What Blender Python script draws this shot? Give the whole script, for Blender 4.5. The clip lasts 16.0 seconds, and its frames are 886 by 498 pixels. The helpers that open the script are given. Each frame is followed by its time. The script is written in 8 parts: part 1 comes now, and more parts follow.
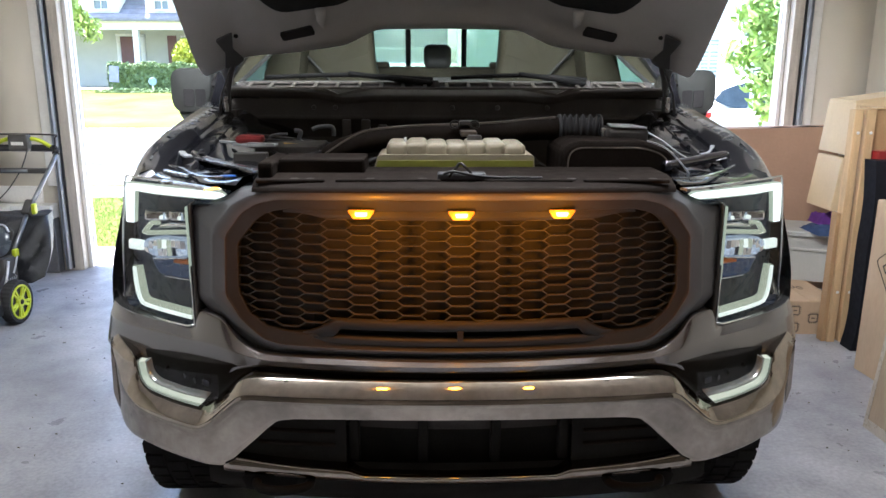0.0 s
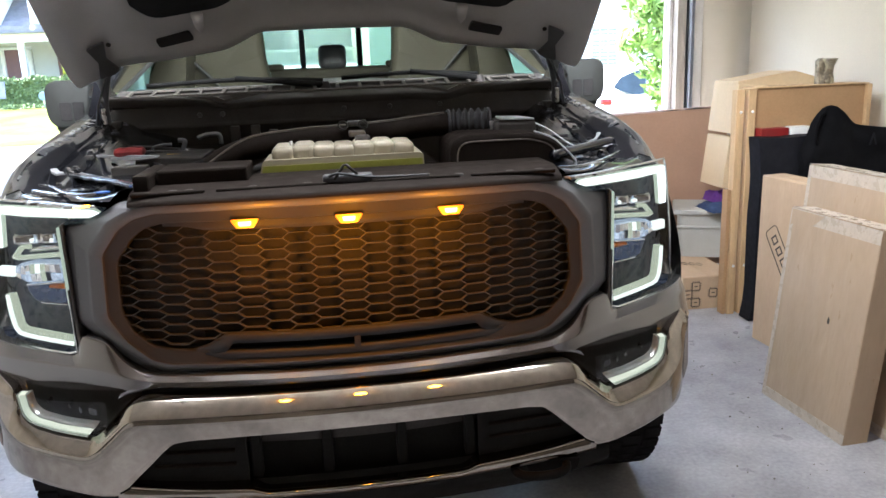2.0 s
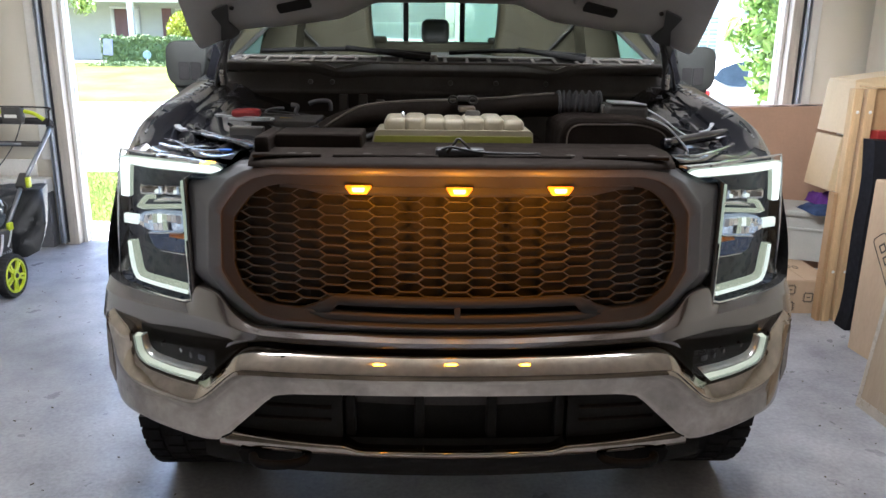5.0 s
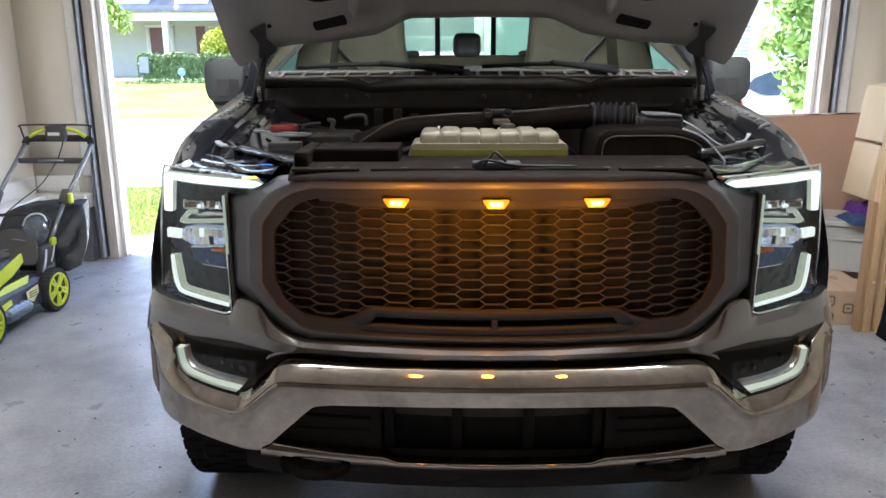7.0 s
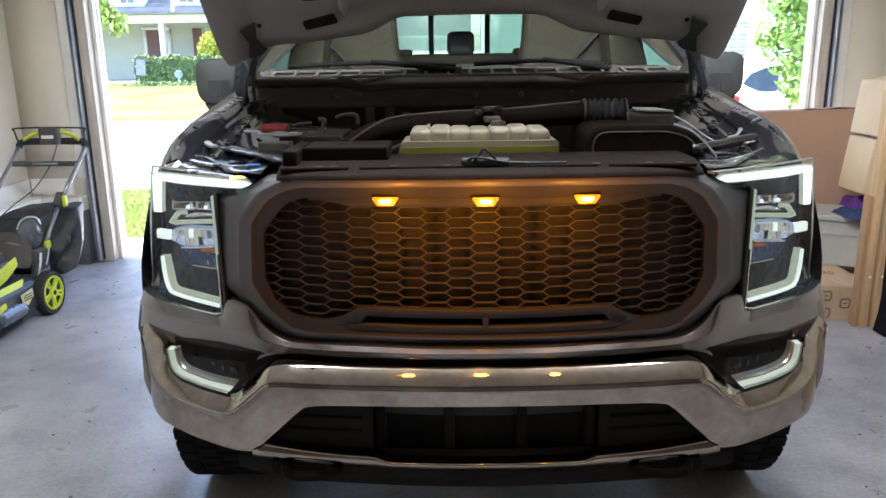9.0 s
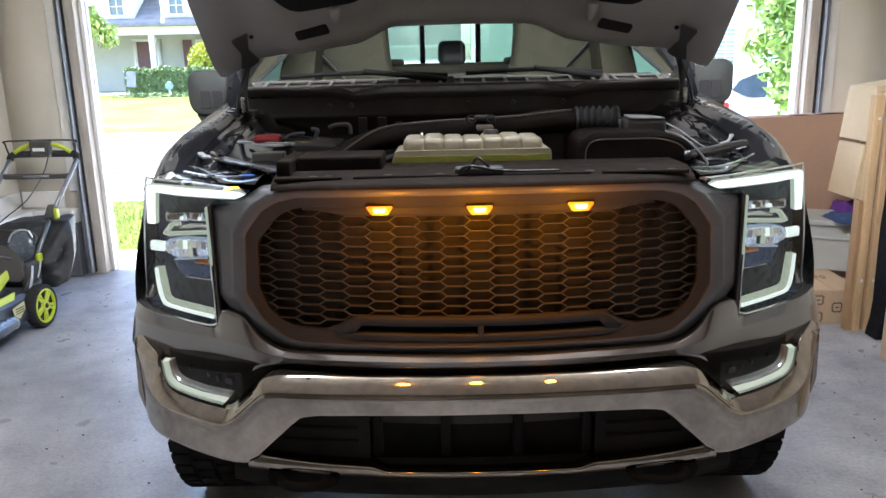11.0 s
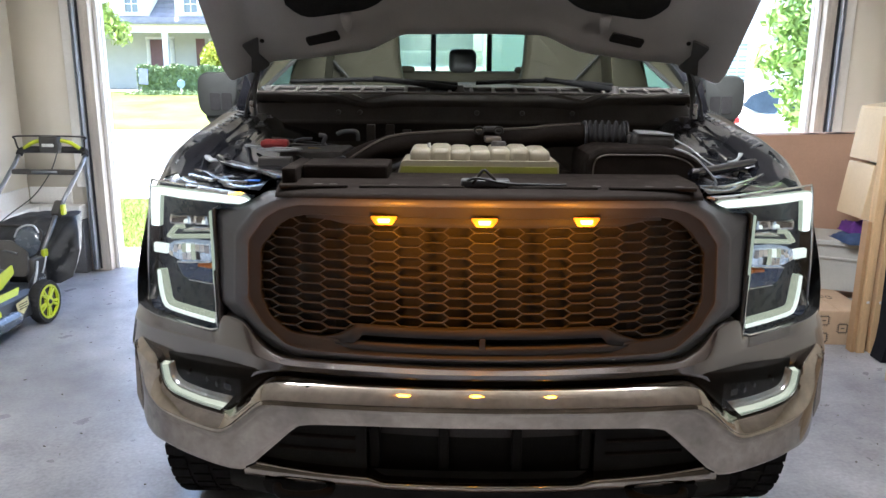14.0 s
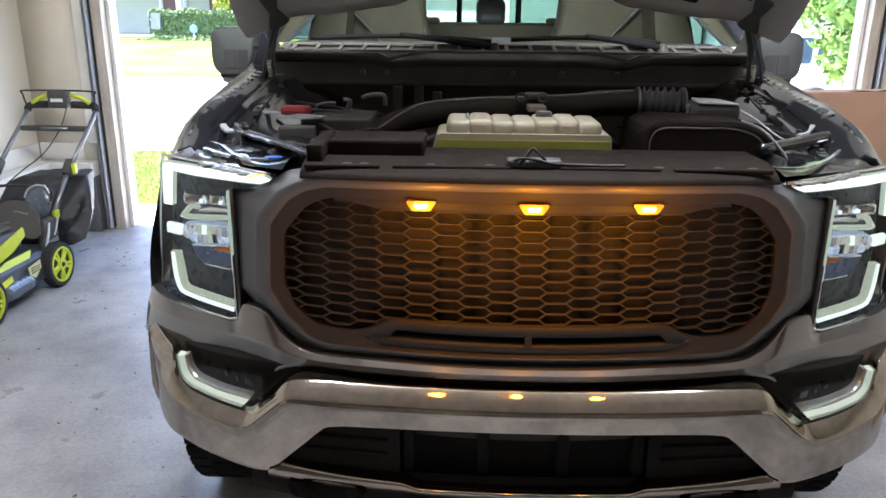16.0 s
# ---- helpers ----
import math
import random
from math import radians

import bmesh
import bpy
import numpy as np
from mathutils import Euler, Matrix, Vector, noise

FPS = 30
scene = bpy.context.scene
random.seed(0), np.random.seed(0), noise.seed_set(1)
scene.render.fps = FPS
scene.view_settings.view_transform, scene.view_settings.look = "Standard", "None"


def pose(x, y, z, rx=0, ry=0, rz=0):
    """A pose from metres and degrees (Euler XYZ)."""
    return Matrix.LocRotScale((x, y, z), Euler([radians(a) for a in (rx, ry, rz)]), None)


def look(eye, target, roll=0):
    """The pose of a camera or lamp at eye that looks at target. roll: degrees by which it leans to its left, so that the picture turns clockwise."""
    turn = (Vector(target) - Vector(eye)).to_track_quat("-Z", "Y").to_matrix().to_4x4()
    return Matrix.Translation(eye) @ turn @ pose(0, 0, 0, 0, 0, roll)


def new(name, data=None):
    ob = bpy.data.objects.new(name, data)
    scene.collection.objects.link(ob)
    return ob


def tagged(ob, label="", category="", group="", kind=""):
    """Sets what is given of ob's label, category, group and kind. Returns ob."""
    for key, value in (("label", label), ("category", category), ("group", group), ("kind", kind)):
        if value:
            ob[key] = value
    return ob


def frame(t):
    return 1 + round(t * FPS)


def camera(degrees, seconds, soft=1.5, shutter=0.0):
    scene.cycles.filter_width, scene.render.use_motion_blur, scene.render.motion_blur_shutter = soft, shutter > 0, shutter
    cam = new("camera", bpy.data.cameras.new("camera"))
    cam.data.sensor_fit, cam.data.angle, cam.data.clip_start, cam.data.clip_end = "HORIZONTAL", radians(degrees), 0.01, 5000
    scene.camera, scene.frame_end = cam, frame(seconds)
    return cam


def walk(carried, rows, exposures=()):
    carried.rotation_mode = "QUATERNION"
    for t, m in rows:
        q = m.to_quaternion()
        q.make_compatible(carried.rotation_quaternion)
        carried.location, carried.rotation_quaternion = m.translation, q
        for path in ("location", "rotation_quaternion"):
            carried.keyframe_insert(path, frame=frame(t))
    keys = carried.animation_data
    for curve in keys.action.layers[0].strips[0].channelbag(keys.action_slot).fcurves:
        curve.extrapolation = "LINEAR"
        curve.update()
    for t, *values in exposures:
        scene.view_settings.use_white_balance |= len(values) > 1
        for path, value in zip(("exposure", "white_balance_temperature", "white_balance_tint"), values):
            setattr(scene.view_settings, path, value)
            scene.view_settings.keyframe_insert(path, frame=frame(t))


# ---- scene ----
cam = camera(60.8, 16.0)
PATH = [
    (0, (-0.09, -1.837, 1.532), (-0.046, 0.108, 1.067), 0.2),
    (0.5, (-0.073, -1.835, 1.542), (0.003, 0.109, 1.078), -0.1),
    (1, (-0.022, -1.816, 1.541), (0.184, 0.12, 1.082), -1.5),
    (1.5, (-0.014, -1.814, 1.529), (0.221, 0.116, 1.063), -2.3),
    (2, (-0.011, -1.815, 1.53), (0.241, 0.112, 1.056), -2.4),
    (2.5, (-0.051, -1.824, 1.539), (0.181, 0.103, 1.058), -2.6),
    (3, (-0.074, -1.83, 1.529), (0.147, 0.099, 1.05), -1.6),
    (3.5, (-0.076, -1.835, 1.534), (0.078, 0.098, 1.046), -1.0),
    (4, (-0.093, -1.813, 1.559), (0.024, 0.124, 1.074), 2.1),
    (4.5, (-0.099, -1.822, 1.526), (-0.014, 0.11, 1.017), 1.6),
    (5, (-0.094, -1.829, 1.527), (-0.039, 0.101, 1.004), 0.7),
    (7.5, (-0.116, -1.846, 1.532), (-0.149, 0.093, 1.046), -0.3),
    (8, (-0.098, -1.834, 1.525), (-0.13, 0.106, 1.04), -0.6),
    (8.5, (-0.096, -1.836, 1.527), (-0.124, 0.103, 1.039), -0.6),
    (9, (-0.088, -1.835, 1.525), (-0.111, 0.103, 1.032), -0.8),
    (9.5, (-0.086, -1.83, 1.522), (-0.104, 0.107, 1.025), -1.1),
    (12, (-0.098, -1.844, 1.528), (-0.093, 0.104, 1.073), -1.1),
    (12.5, (-0.091, -1.843, 1.523), (-0.088, 0.104, 1.069), -0.8),
    (13, (-0.095, -1.846, 1.521), (-0.092, 0.101, 1.063), -0.5),
    (13.5, (-0.096, -1.843, 1.538), (-0.097, 0.104, 1.082), -0.0),
    (14, (-0.088, -1.824, 1.539), (-0.106, 0.123, 1.082), 0.4),
    (14.5, (-0.124, -1.765, 1.509), (-0.187, 0.17, 1.008), 0.2),
    (15, (-0.184, -1.666, 1.532), (-0.24, 0.245, 0.944), 0.7),
    (15.5, (-0.178, -1.668, 1.569), (-0.237, 0.241, 0.975), 0.6),
    (16, (-0.159, -1.605, 1.585), (-0.213, 0.304, 0.994), 0.5),
]
walk(cam, [(t, look(eye, target, roll)) for t, eye, target, roll in PATH], [(0.0, 3.25, 5740, 10), (1.0, 3.20, 5740, 10), (2.2, 3.54, 5740, 10), (5.0, 3.29, 5740, 10), (8.5, 3.18, 5740, 10), (12.5, 3.25, 5740, 10), (15.0, 3.37, 5740, 10), (16.0, 3.35, 5740, 10)])

# ---- daylight: high sun, open sky ----
SUN_HIGH, SUN_ROUND = 66.0, 288.0
world = bpy.data.worlds.new("sky")
scene.world = world
world.use_nodes = True
sky = world.node_tree.nodes.new("ShaderNodeTexSky")
sky.sky_type, sky.sun_disc = "NISHITA", False
sky.sun_elevation, sky.sun_rotation = radians(SUN_HIGH), radians(SUN_ROUND)
sky.dust_density, sky.air_density = 2.5, 1.0
world.node_tree.nodes["Background"].inputs["Strength"].default_value = 0.15
world.node_tree.links.new(sky.outputs["Color"], world.node_tree.nodes["Background"].inputs["Color"])
sun = new("sun", bpy.data.lights.new("sun", "SUN"))
sun.data.energy, sun.data.angle, sun.data.color = 4.2, radians(0.6), (1.0, 0.95, 0.87)
_a, _e = radians(SUN_ROUND), radians(SUN_HIGH)
sun.matrix_world = look((0, 0, 30), (-30 * math.sin(_a) * math.cos(_e), -30 * math.cos(_a) * math.cos(_e), 30 - 30 * math.sin(_e)))
# warm fill lamp above the hood, added to brighten the garage; no source is seen
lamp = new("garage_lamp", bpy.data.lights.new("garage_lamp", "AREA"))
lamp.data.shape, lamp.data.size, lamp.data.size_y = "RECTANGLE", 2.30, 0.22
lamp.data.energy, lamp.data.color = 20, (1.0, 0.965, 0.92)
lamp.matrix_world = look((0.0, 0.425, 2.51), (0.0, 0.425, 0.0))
# second added lamp, facing up to brighten the ceiling that the chrome reflects
up = new("fill_lamp_up", bpy.data.lights.new("fill_lamp_up", "AREA"))
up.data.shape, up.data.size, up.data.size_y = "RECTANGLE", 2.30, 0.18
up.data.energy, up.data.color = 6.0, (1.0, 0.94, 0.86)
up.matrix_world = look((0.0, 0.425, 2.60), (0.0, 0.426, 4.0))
# spill of the three amber marker lamps on the grille
for x in (-0.258, 0.0, 0.262):
    glow = new("marker_glow", bpy.data.lights.new("marker_glow", "POINT"))
    glow.data.energy, glow.data.color, glow.data.shadow_soft_size = 0.26, (1.0, 0.31, 0.005), 0.02
    glow.location = (x, -0.05, 1.12)

# ---- materials ----
def mat(name, base, rough=0.6, metal=0.0, vary=0.12, scale=6.0, fine=90.0, bump=0.0, coat=0.0, emit=None, power=0.0, trans=0.0, alpha=1.0,
        second=None, mask=3.0, spec=0.5, rough_vary=0.1, island=0.0, stretch=None):
    m = bpy.data.materials.new(name)
    m.use_nodes = True
    nt = m.node_tree
    n, link = nt.nodes, nt.links.new
    b = n["Principled BSDF"]
    co = n.new("ShaderNodeTexCoord")
    src = co.outputs["Object"]
    if stretch:
        mp = n.new("ShaderNodeMapping")
        mp.inputs["Scale"].default_value = stretch
        link(src, mp.inputs["Vector"])
        src = mp.outputs["Vector"]

    def noisy(s, detail=4.0, rgh=0.55):
        t = n.new("ShaderNodeTexNoise")
        t.inputs["Scale"].default_value, t.inputs["Detail"].default_value, t.inputs["Roughness"].default_value = s, detail, rgh
        link(src, t.inputs["Vector"])
        return t.outputs["Fac"]

    def ramp(fac, lo, hi, a, z):
        r = n.new("ShaderNodeMapRange")
        r.inputs["From Min"].default_value, r.inputs["From Max"].default_value = lo, hi
        r.inputs["To Min"].default_value, r.inputs["To Max"].default_value = a, z
        link(fac, r.inputs["Value"])
        return r.outputs["Result"]

    def mix(kind, fac, a, z):
        x = n.new("ShaderNodeMix")
        x.data_type, x.blend_type = "RGBA", kind
        for sock, v in ((x.inputs[0], fac), (x.inputs[6], a), (x.inputs[7], z)):
            if isinstance(v, (int, float)):
                sock.default_value = v
            elif isinstance(v, tuple):
                sock.default_value = (*v, 1.0)
            else:
                link(v, sock)
        return x.outputs[2]

    col = base
    if second:
        col = mix("MIX", ramp(noisy(mask), 0.42, 0.6, 0.0, 1.0), base, second)
    if vary:
        grey = ramp(noisy(scale), 0.3, 0.7, 1 - vary, 1 + vary)
        c = n.new("ShaderNodeCombineColor")
        for k in range(3):
            link(grey, c.inputs[k])
        col = mix("MULTIPLY", 1.0, col, c.outputs["Color"])
        grain = ramp(noisy(fine, 2.0), 0.3, 0.7, 1 - vary * 0.6, 1 + vary * 0.6)
        c = n.new("ShaderNodeCombineColor")
        for k in range(3):
            link(grain, c.inputs[k])
        col = mix("MULTIPLY", 1.0, col, c.outputs["Color"])
    if island:
        info = n.new("ShaderNodeObjectInfo")
        g = n.new("ShaderNodeNewGeometry")
        add = n.new("ShaderNodeMath")
        add.operation = "ADD"
        link(info.outputs["Random"], add.inputs[0])
        link(g.outputs["Random Per Island"], add.inputs[1])
        v = ramp(add.outputs[0], 0.0, 2.0, 1 - island, 1 + island)
        c = n.new("ShaderNodeCombineColor")
        for k in range(3):
            link(v, c.inputs[k])
        col = mix("MULTIPLY", 1.0, col, c.outputs["Color"])
    if isinstance(col, tuple):
        b.inputs["Base Color"].default_value = (*col, 1)
    else:
        link(col, b.inputs["Base Color"])
    if rough_vary:
        link(ramp(noisy(scale * 2.3), 0.3, 0.7, max(0.02, rough - rough_vary), min(1, rough + rough_vary)), b.inputs["Roughness"])
    else:
        b.inputs["Roughness"].default_value = rough
    b.inputs["Metallic"].default_value = metal
    b.inputs["Specular IOR Level"].default_value = spec
    b.inputs["Coat Weight"].default_value = coat
    b.inputs["Coat Roughness"].default_value = 0.06
    b.inputs["Transmission Weight"].default_value = trans
    b.inputs["Alpha"].default_value = alpha
    if emit:
        b.inputs["Emission Color"].default_value = (*emit, 1)
        b.inputs["Emission Strength"].default_value = power
    if bump:
        bp = n.new("ShaderNodeBump")
        bp.inputs["Strength"].default_value, bp.inputs["Distance"].default_value = 1.0, bump
        link(noisy(fine), bp.inputs["Height"])
        link(bp.outputs["Normal"], b.inputs["Normal"])
    return m


def glass(name, tint=(1, 1, 1), gloss=0.06, rough=0.02, edge=0.05):
    """Clear thin glass: mostly lets light through, with a mirror share on top."""
    m = bpy.data.materials.new(name)
    m.use_nodes = True
    n, link = m.node_tree.nodes, m.node_tree.links.new
    for x in list(n):
        n.remove(x)
    out, t, g, mx, f, r = (n.new("ShaderNode" + k) for k in ("OutputMaterial", "BsdfTransparent", "BsdfGlossy", "MixShader", "LayerWeight", "MapRange"))
    t.inputs["Color"].default_value = (*tint, 1)
    g.inputs["Roughness"].default_value = rough
    r.inputs["From Min"].default_value, r.inputs["From Max"].default_value = 0.45, 1.0
    r.inputs["To Min"].default_value, r.inputs["To Max"].default_value = gloss, gloss + edge
    link(f.outputs["Facing"], r.inputs["Value"])
    link(r.outputs["Result"], mx.inputs[0])
    link(t.outputs[0], mx.inputs[1])
    link(g.outputs[0], mx.inputs[2])
    link(mx.outputs[0], out.inputs[0])
    return m


M_CONCRETE = mat("garage_concrete", (0.355, 0.35, 0.36), 0.46, vary=0.22, scale=3.2, fine=60, bump=0.0010, second=(0.28, 0.275, 0.285), mask=1.1, rough_vary=0.22)
M_DRIVE = mat("driveway_concrete", (0.52, 0.50, 0.47), 0.8, vary=0.1, scale=0.7, fine=40, bump=0.002)
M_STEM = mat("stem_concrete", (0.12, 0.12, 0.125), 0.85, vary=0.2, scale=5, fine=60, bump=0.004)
M_WALL = mat("cream_wall_paint", (0.66, 0.61, 0.51), 0.75, vary=0.04, scale=0.8, fine=120, bump=0.0006)
# dark colour of an unseen wall, chosen to darken what the chrome reflects
M_BACKWALL = mat("unseen_back_wall", (0.17, 0.14, 0.11), 0.8, vary=0.25, scale=1.5, fine=40, second=(0.10, 0.085, 0.07), mask=1.2)
M_CEIL = mat("white_ceiling_paint", (0.80, 0.77, 0.72), 0.85, vary=0.04, scale=1.0, fine=80, bump=0.001)
M_TRIM = mat("white_trim_paint", (0.74, 0.72, 0.68), 0.5, vary=0.06, scale=3, fine=60, bump=0.0005)
M_JAMB = mat("worn_jamb_wood", (0.52, 0.47, 0.40), 0.65, vary=0.18, scale=4, fine=70, bump=0.001, stretch=(8, 8, 0.8))
M_RUBBER = mat("black_rubber", (0.034, 0.033, 0.034), 0.85, spec=0.2, vary=0.2, fine=150, bump=0.0006)
M_TYRE = mat("truck_tyre_rubber", (0.016, 0.0155, 0.016), 0.85, spec=0.12, vary=0.2, scale=14, fine=150, bump=0.0006)
M_STEEL = mat("galvanised_steel", (0.50, 0.52, 0.55), 0.5, 0.55, vary=0.12, scale=12, fine=120)
M_DARKSTEEL = mat("dark_steel", (0.09, 0.09, 0.095), 0.45, 0.7, vary=0.2, scale=10)
M_PAINT = mat("grey_metallic_paint", (0.186, 0.183, 0.188), 0.19, 0.75, vary=0.05, scale=2, fine=400, coat=0.8, rough_vary=0.04)
# body paint taken near black: dark reflections are put into the colour
M_PAINT_DARK = mat("darkened_body_paint", (0.016, 0.017, 0.022), 0.14, 0.3, vary=0.08, scale=4, fine=300, coat=0.7, rough_vary=0.08)
M_HOODIN = mat("hood_underside_paint", (0.55, 0.535, 0.52), 0.45, 0.15, vary=0.06, scale=5, fine=200, coat=0.15)
M_HINGE = mat("hinge_paint", (0.15, 0.15, 0.155), 0.4, 0.4, vary=0.08, scale=10, fine=200, coat=0.2)
M_BEZEL = mat("matte_grille_paint", (0.038, 0.037, 0.037), 0.6, 0.0, spec=0.3, vary=0.06, scale=4, fine=300)
M_SURROUND = mat("satin_surround_paint", (0.122, 0.123, 0.130), 0.42, 0.15, spec=0.4, vary=0.08, scale=4, fine=300)
M_MESH = mat("grille_mesh_plastic", (0.068, 0.065, 0.062), 0.5, 0.0, spec=0.3, vary=0.1, scale=10, fine=200)
M_BACKING = mat("grille_backing_plastic", (0.024, 0.023, 0.022), 0.7, spec=0.2, vary=0.15, scale=6, fine=160, bump=0.0004)
M_BLACK = mat("black_plastic", (0.044, 0.040, 0.037), 0.55, spec=0.2, vary=0.2, scale=8, fine=180, bump=0.0004)
M_BLACK2 = mat("dark_grey_plastic", (0.058, 0.054, 0.05), 0.55, vary=0.15, scale=8, fine=220, bump=0.0006)
M_PAD = mat("black_felt_pad", (0.012, 0.012, 0.013), 0.95, vary=0.25, scale=12, fine=160, bump=0.003)
M_CHROME = mat("chrome", (0.34, 0.308, 0.272), 0.06, 1.0, vary=0.16, scale=9, fine=40, bump=0.0002, rough_vary=0.05, second=(0.30, 0.270, 0.236), mask=2.2)
M_CHROME_D = mat("lamp_reflector_chrome", (0.75, 0.76, 0.78), 0.12, 1.0, vary=0.1, scale=30, rough_vary=0.08)
M_LED = mat("white_led", (0.5, 0.5, 0.48), 0.4, vary=0, rough_vary=0, emit=(0.92, 1.0, 0.84), power=0.09)
M_LED_DIM = mat("dim_white_led", (0.07, 0.07, 0.055), 0.25, vary=0.3, scale=90, rough_vary=0, emit=(0.93, 1.0, 0.70), power=0.042)
M_LAMPCAVE = mat("headlamp_housing", (0.028, 0.037, 0.060), 0.3, vary=0.25, scale=20, fine=120, spec=0.3)
M_LED_HOT = mat("bright_white_led", (0.5, 0.5, 0.5), 0.4, vary=0, rough_vary=0, emit=(0.93, 1.0, 0.93), power=0.20)
M_LED_LOW = mat("soft_white_led", (0.3, 0.3, 0.26), 0.3, vary=0, rough_vary=0, emit=(0.88, 1.0, 0.72), power=0.045)
M_PROJ = mat("projector_glow", (0.5, 0.55, 0.62), 0.12, 0.7, vary=0.7, scale=45, fine=55, bump=0.006, rough_vary=0.08, emit=(0.75, 0.88, 1.0), power=0.034)
M_AMBER = mat("amber_lens", (0.8, 0.25, 0.01), 0.25, vary=0, rough_vary=0, emit=(1.0, 0.28, 0.0), power=0.075)
M_AMBER_HOT = mat("amber_bulb", (1.0, 0.6, 0.1), 0.4, vary=0, rough_vary=0, emit=(1.0, 0.55, 0.06), power=1.6)
M_LENSRIM = mat("clear_lens_rim", (0.42, 0.44, 0.42), 0.12, 0.6, vary=0.1, scale=20)
M_FOGCELL = mat("smoked_chrome", (0.05, 0.05, 0.055), 0.18, 0.9, vary=0.25, scale=40)
M_ORANGE = mat("amber_reflector", (0.7, 0.2, 0.02), 0.3, vary=0.1)
M_GLASS = glass("car_glass", (0.86, 0.92, 0.88), 0.006, 0.05, 0.02)
M_GLASS_R = glass("tinted_rear_glass", (0.53, 0.61, 0.565), 0.02)
M_LENS = glass("headlight_lens", (0.96, 0.97, 0.98), 0.05)
M_PANE = mat("window_pane", (0.11, 0.14, 0.16), 0.08, vary=0.1, scale=1.5, spec=0.6)
# paler pane: the sky's reflection is put into the colour
M_PANE_PALE = mat("pane_with_pale_sky", (0.25, 0.30, 0.29), 0.25, vary=0.06, scale=2, spec=0.6)
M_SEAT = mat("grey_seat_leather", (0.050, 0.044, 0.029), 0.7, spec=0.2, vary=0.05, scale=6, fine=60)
M_DASH = mat("dash_plastic", (0.035, 0.033, 0.032), 0.7, vary=0.1, scale=8, fine=250, bump=0.0005)
M_TANK = mat("milky_tank_plastic", (0.34, 0.305, 0.225), 0.4, vary=0.05, scale=14, fine=120)
M_COOLANT = mat("yellow_green_coolant", (0.27, 0.28, 0.05), 0.35, vary=0.08, scale=10)
M_RED = mat("red_plastic", (0.22, 0.015, 0.015), 0.4, vary=0.1)
M_SILVER = mat("bare_aluminium", (0.6, 0.6, 0.6), 0.3, 1.0, vary=0.12, scale=20)
M_COVER = mat("radiator_cover_plastic", (0.016, 0.0125, 0.0105), 0.7, spec=0.04, vary=0.2, scale=9, fine=160, bump=0.0005)
M_WIPER = mat("wiper_rubber", (0.007, 0.007, 0.007), 0.8, spec=0.1, vary=0.2)
M_INTAKE = mat("intake_black_plastic", (0.015, 0.0145, 0.0135), 0.7, spec=0.08, vary=0.2, scale=8, fine=180)
M_GLOSS = mat("glossy_black_paint", (0.010, 0.010, 0.013), 0.10, vary=0.2, scale=6, coat=0.8, rough_vary=0.04)
# pale metal for strips that draw the sky's reflections on glossy paint
M_GLINT = mat("glint_strip", (0.42, 0.44, 0.47), 0.14, 0.85, vary=0.2, scale=14, fine=90, coat=0.5)
M_WIRE = mat("wire_loom", (0.02, 0.02, 0.022), 0.6, vary=0.2)
M_BLUE = mat("blue_badge", (0.03, 0.10, 0.35), 0.35, vary=0.05)
M_CARD = mat("brown_cardboard", (0.48, 0.345, 0.225), 0.8, vary=0.05, scale=5, fine=40, bump=0.001, stretch=(1.6, 1.6, 0.6))
M_CARD2 = mat("tan_cardboard", (0.41, 0.305, 0.205), 0.45, vary=0.05, scale=5, fine=26, bump=0.0022, rough_vary=0.2, stretch=(1.6, 1.6, 0.5))
M_CARD3 = mat("cream_cardboard", (0.66, 0.51, 0.315), 0.8, vary=0.05, scale=4, fine=60, bump=0.0004)
M_CARDR = mat("red_brown_cardboard", (0.40, 0.25, 0.17), 0.85, vary=0.06, scale=4, fine=60, bump=0.0005)
M_TAPE = mat("clear_packing_tape", (0.47, 0.405, 0.33), 0.3, vary=0.08, scale=12)
M_PLY = mat("pale_plywood", (0.56, 0.38, 0.20), 0.6, vary=0.14, scale=5, fine=80, bump=0.0005, stretch=(7, 7, 0.7))
M_BROWN = mat("brown_hardboard", (0.38, 0.23, 0.112), 0.6, vary=0.08, scale=3, fine=90, bump=0.0003)
M_INK = mat("black_print", (0.03, 0.025, 0.02), 0.7, vary=0.2)
M_BAG = mat("black_nylon", (0.006, 0.006, 0.007), 0.85, spec=0.05, vary=0.25, scale=14, fine=220, bump=0.0012)
M_NAVY = mat("black_padding", (0.010, 0.010, 0.013), 0.75, spec=0.12, vary=0.2, scale=14, fine=200, bump=0.001)
M_TOTE = mat("grey_tote_plastic", (0.45, 0.45, 0.42), 0.5, vary=0.05, scale=6)
M_CLOTH_B = mat("blue_cloth", (0.03, 0.055, 0.13), 0.9, vary=0.2, scale=20, fine=300, bump=0.002)
M_CLOTH_P = mat("purple_cloth", (0.12, 0.03, 0.22), 0.9, vary=0.2, scale=20, fine=300, bump=0.002)
M_LIME = mat("lime_plastic", (0.52, 0.60, 0.02), 0.42, vary=0.06, scale=10)
M_MOWER = mat("charcoal_plastic", (0.034, 0.037, 0.043), 0.42, vary=0.12, scale=9, fine=200, bump=0.0004)
M_DOME = mat("blue_grey_shell", (0.07, 0.085, 0.105), 0.24, vary=0.08, scale=9, coat=0.4)
M_MOWBAG = mat("black_bag_fabric", (0.017, 0.018, 0.021), 0.5, vary=0.2, scale=9, fine=240, bump=0.002)
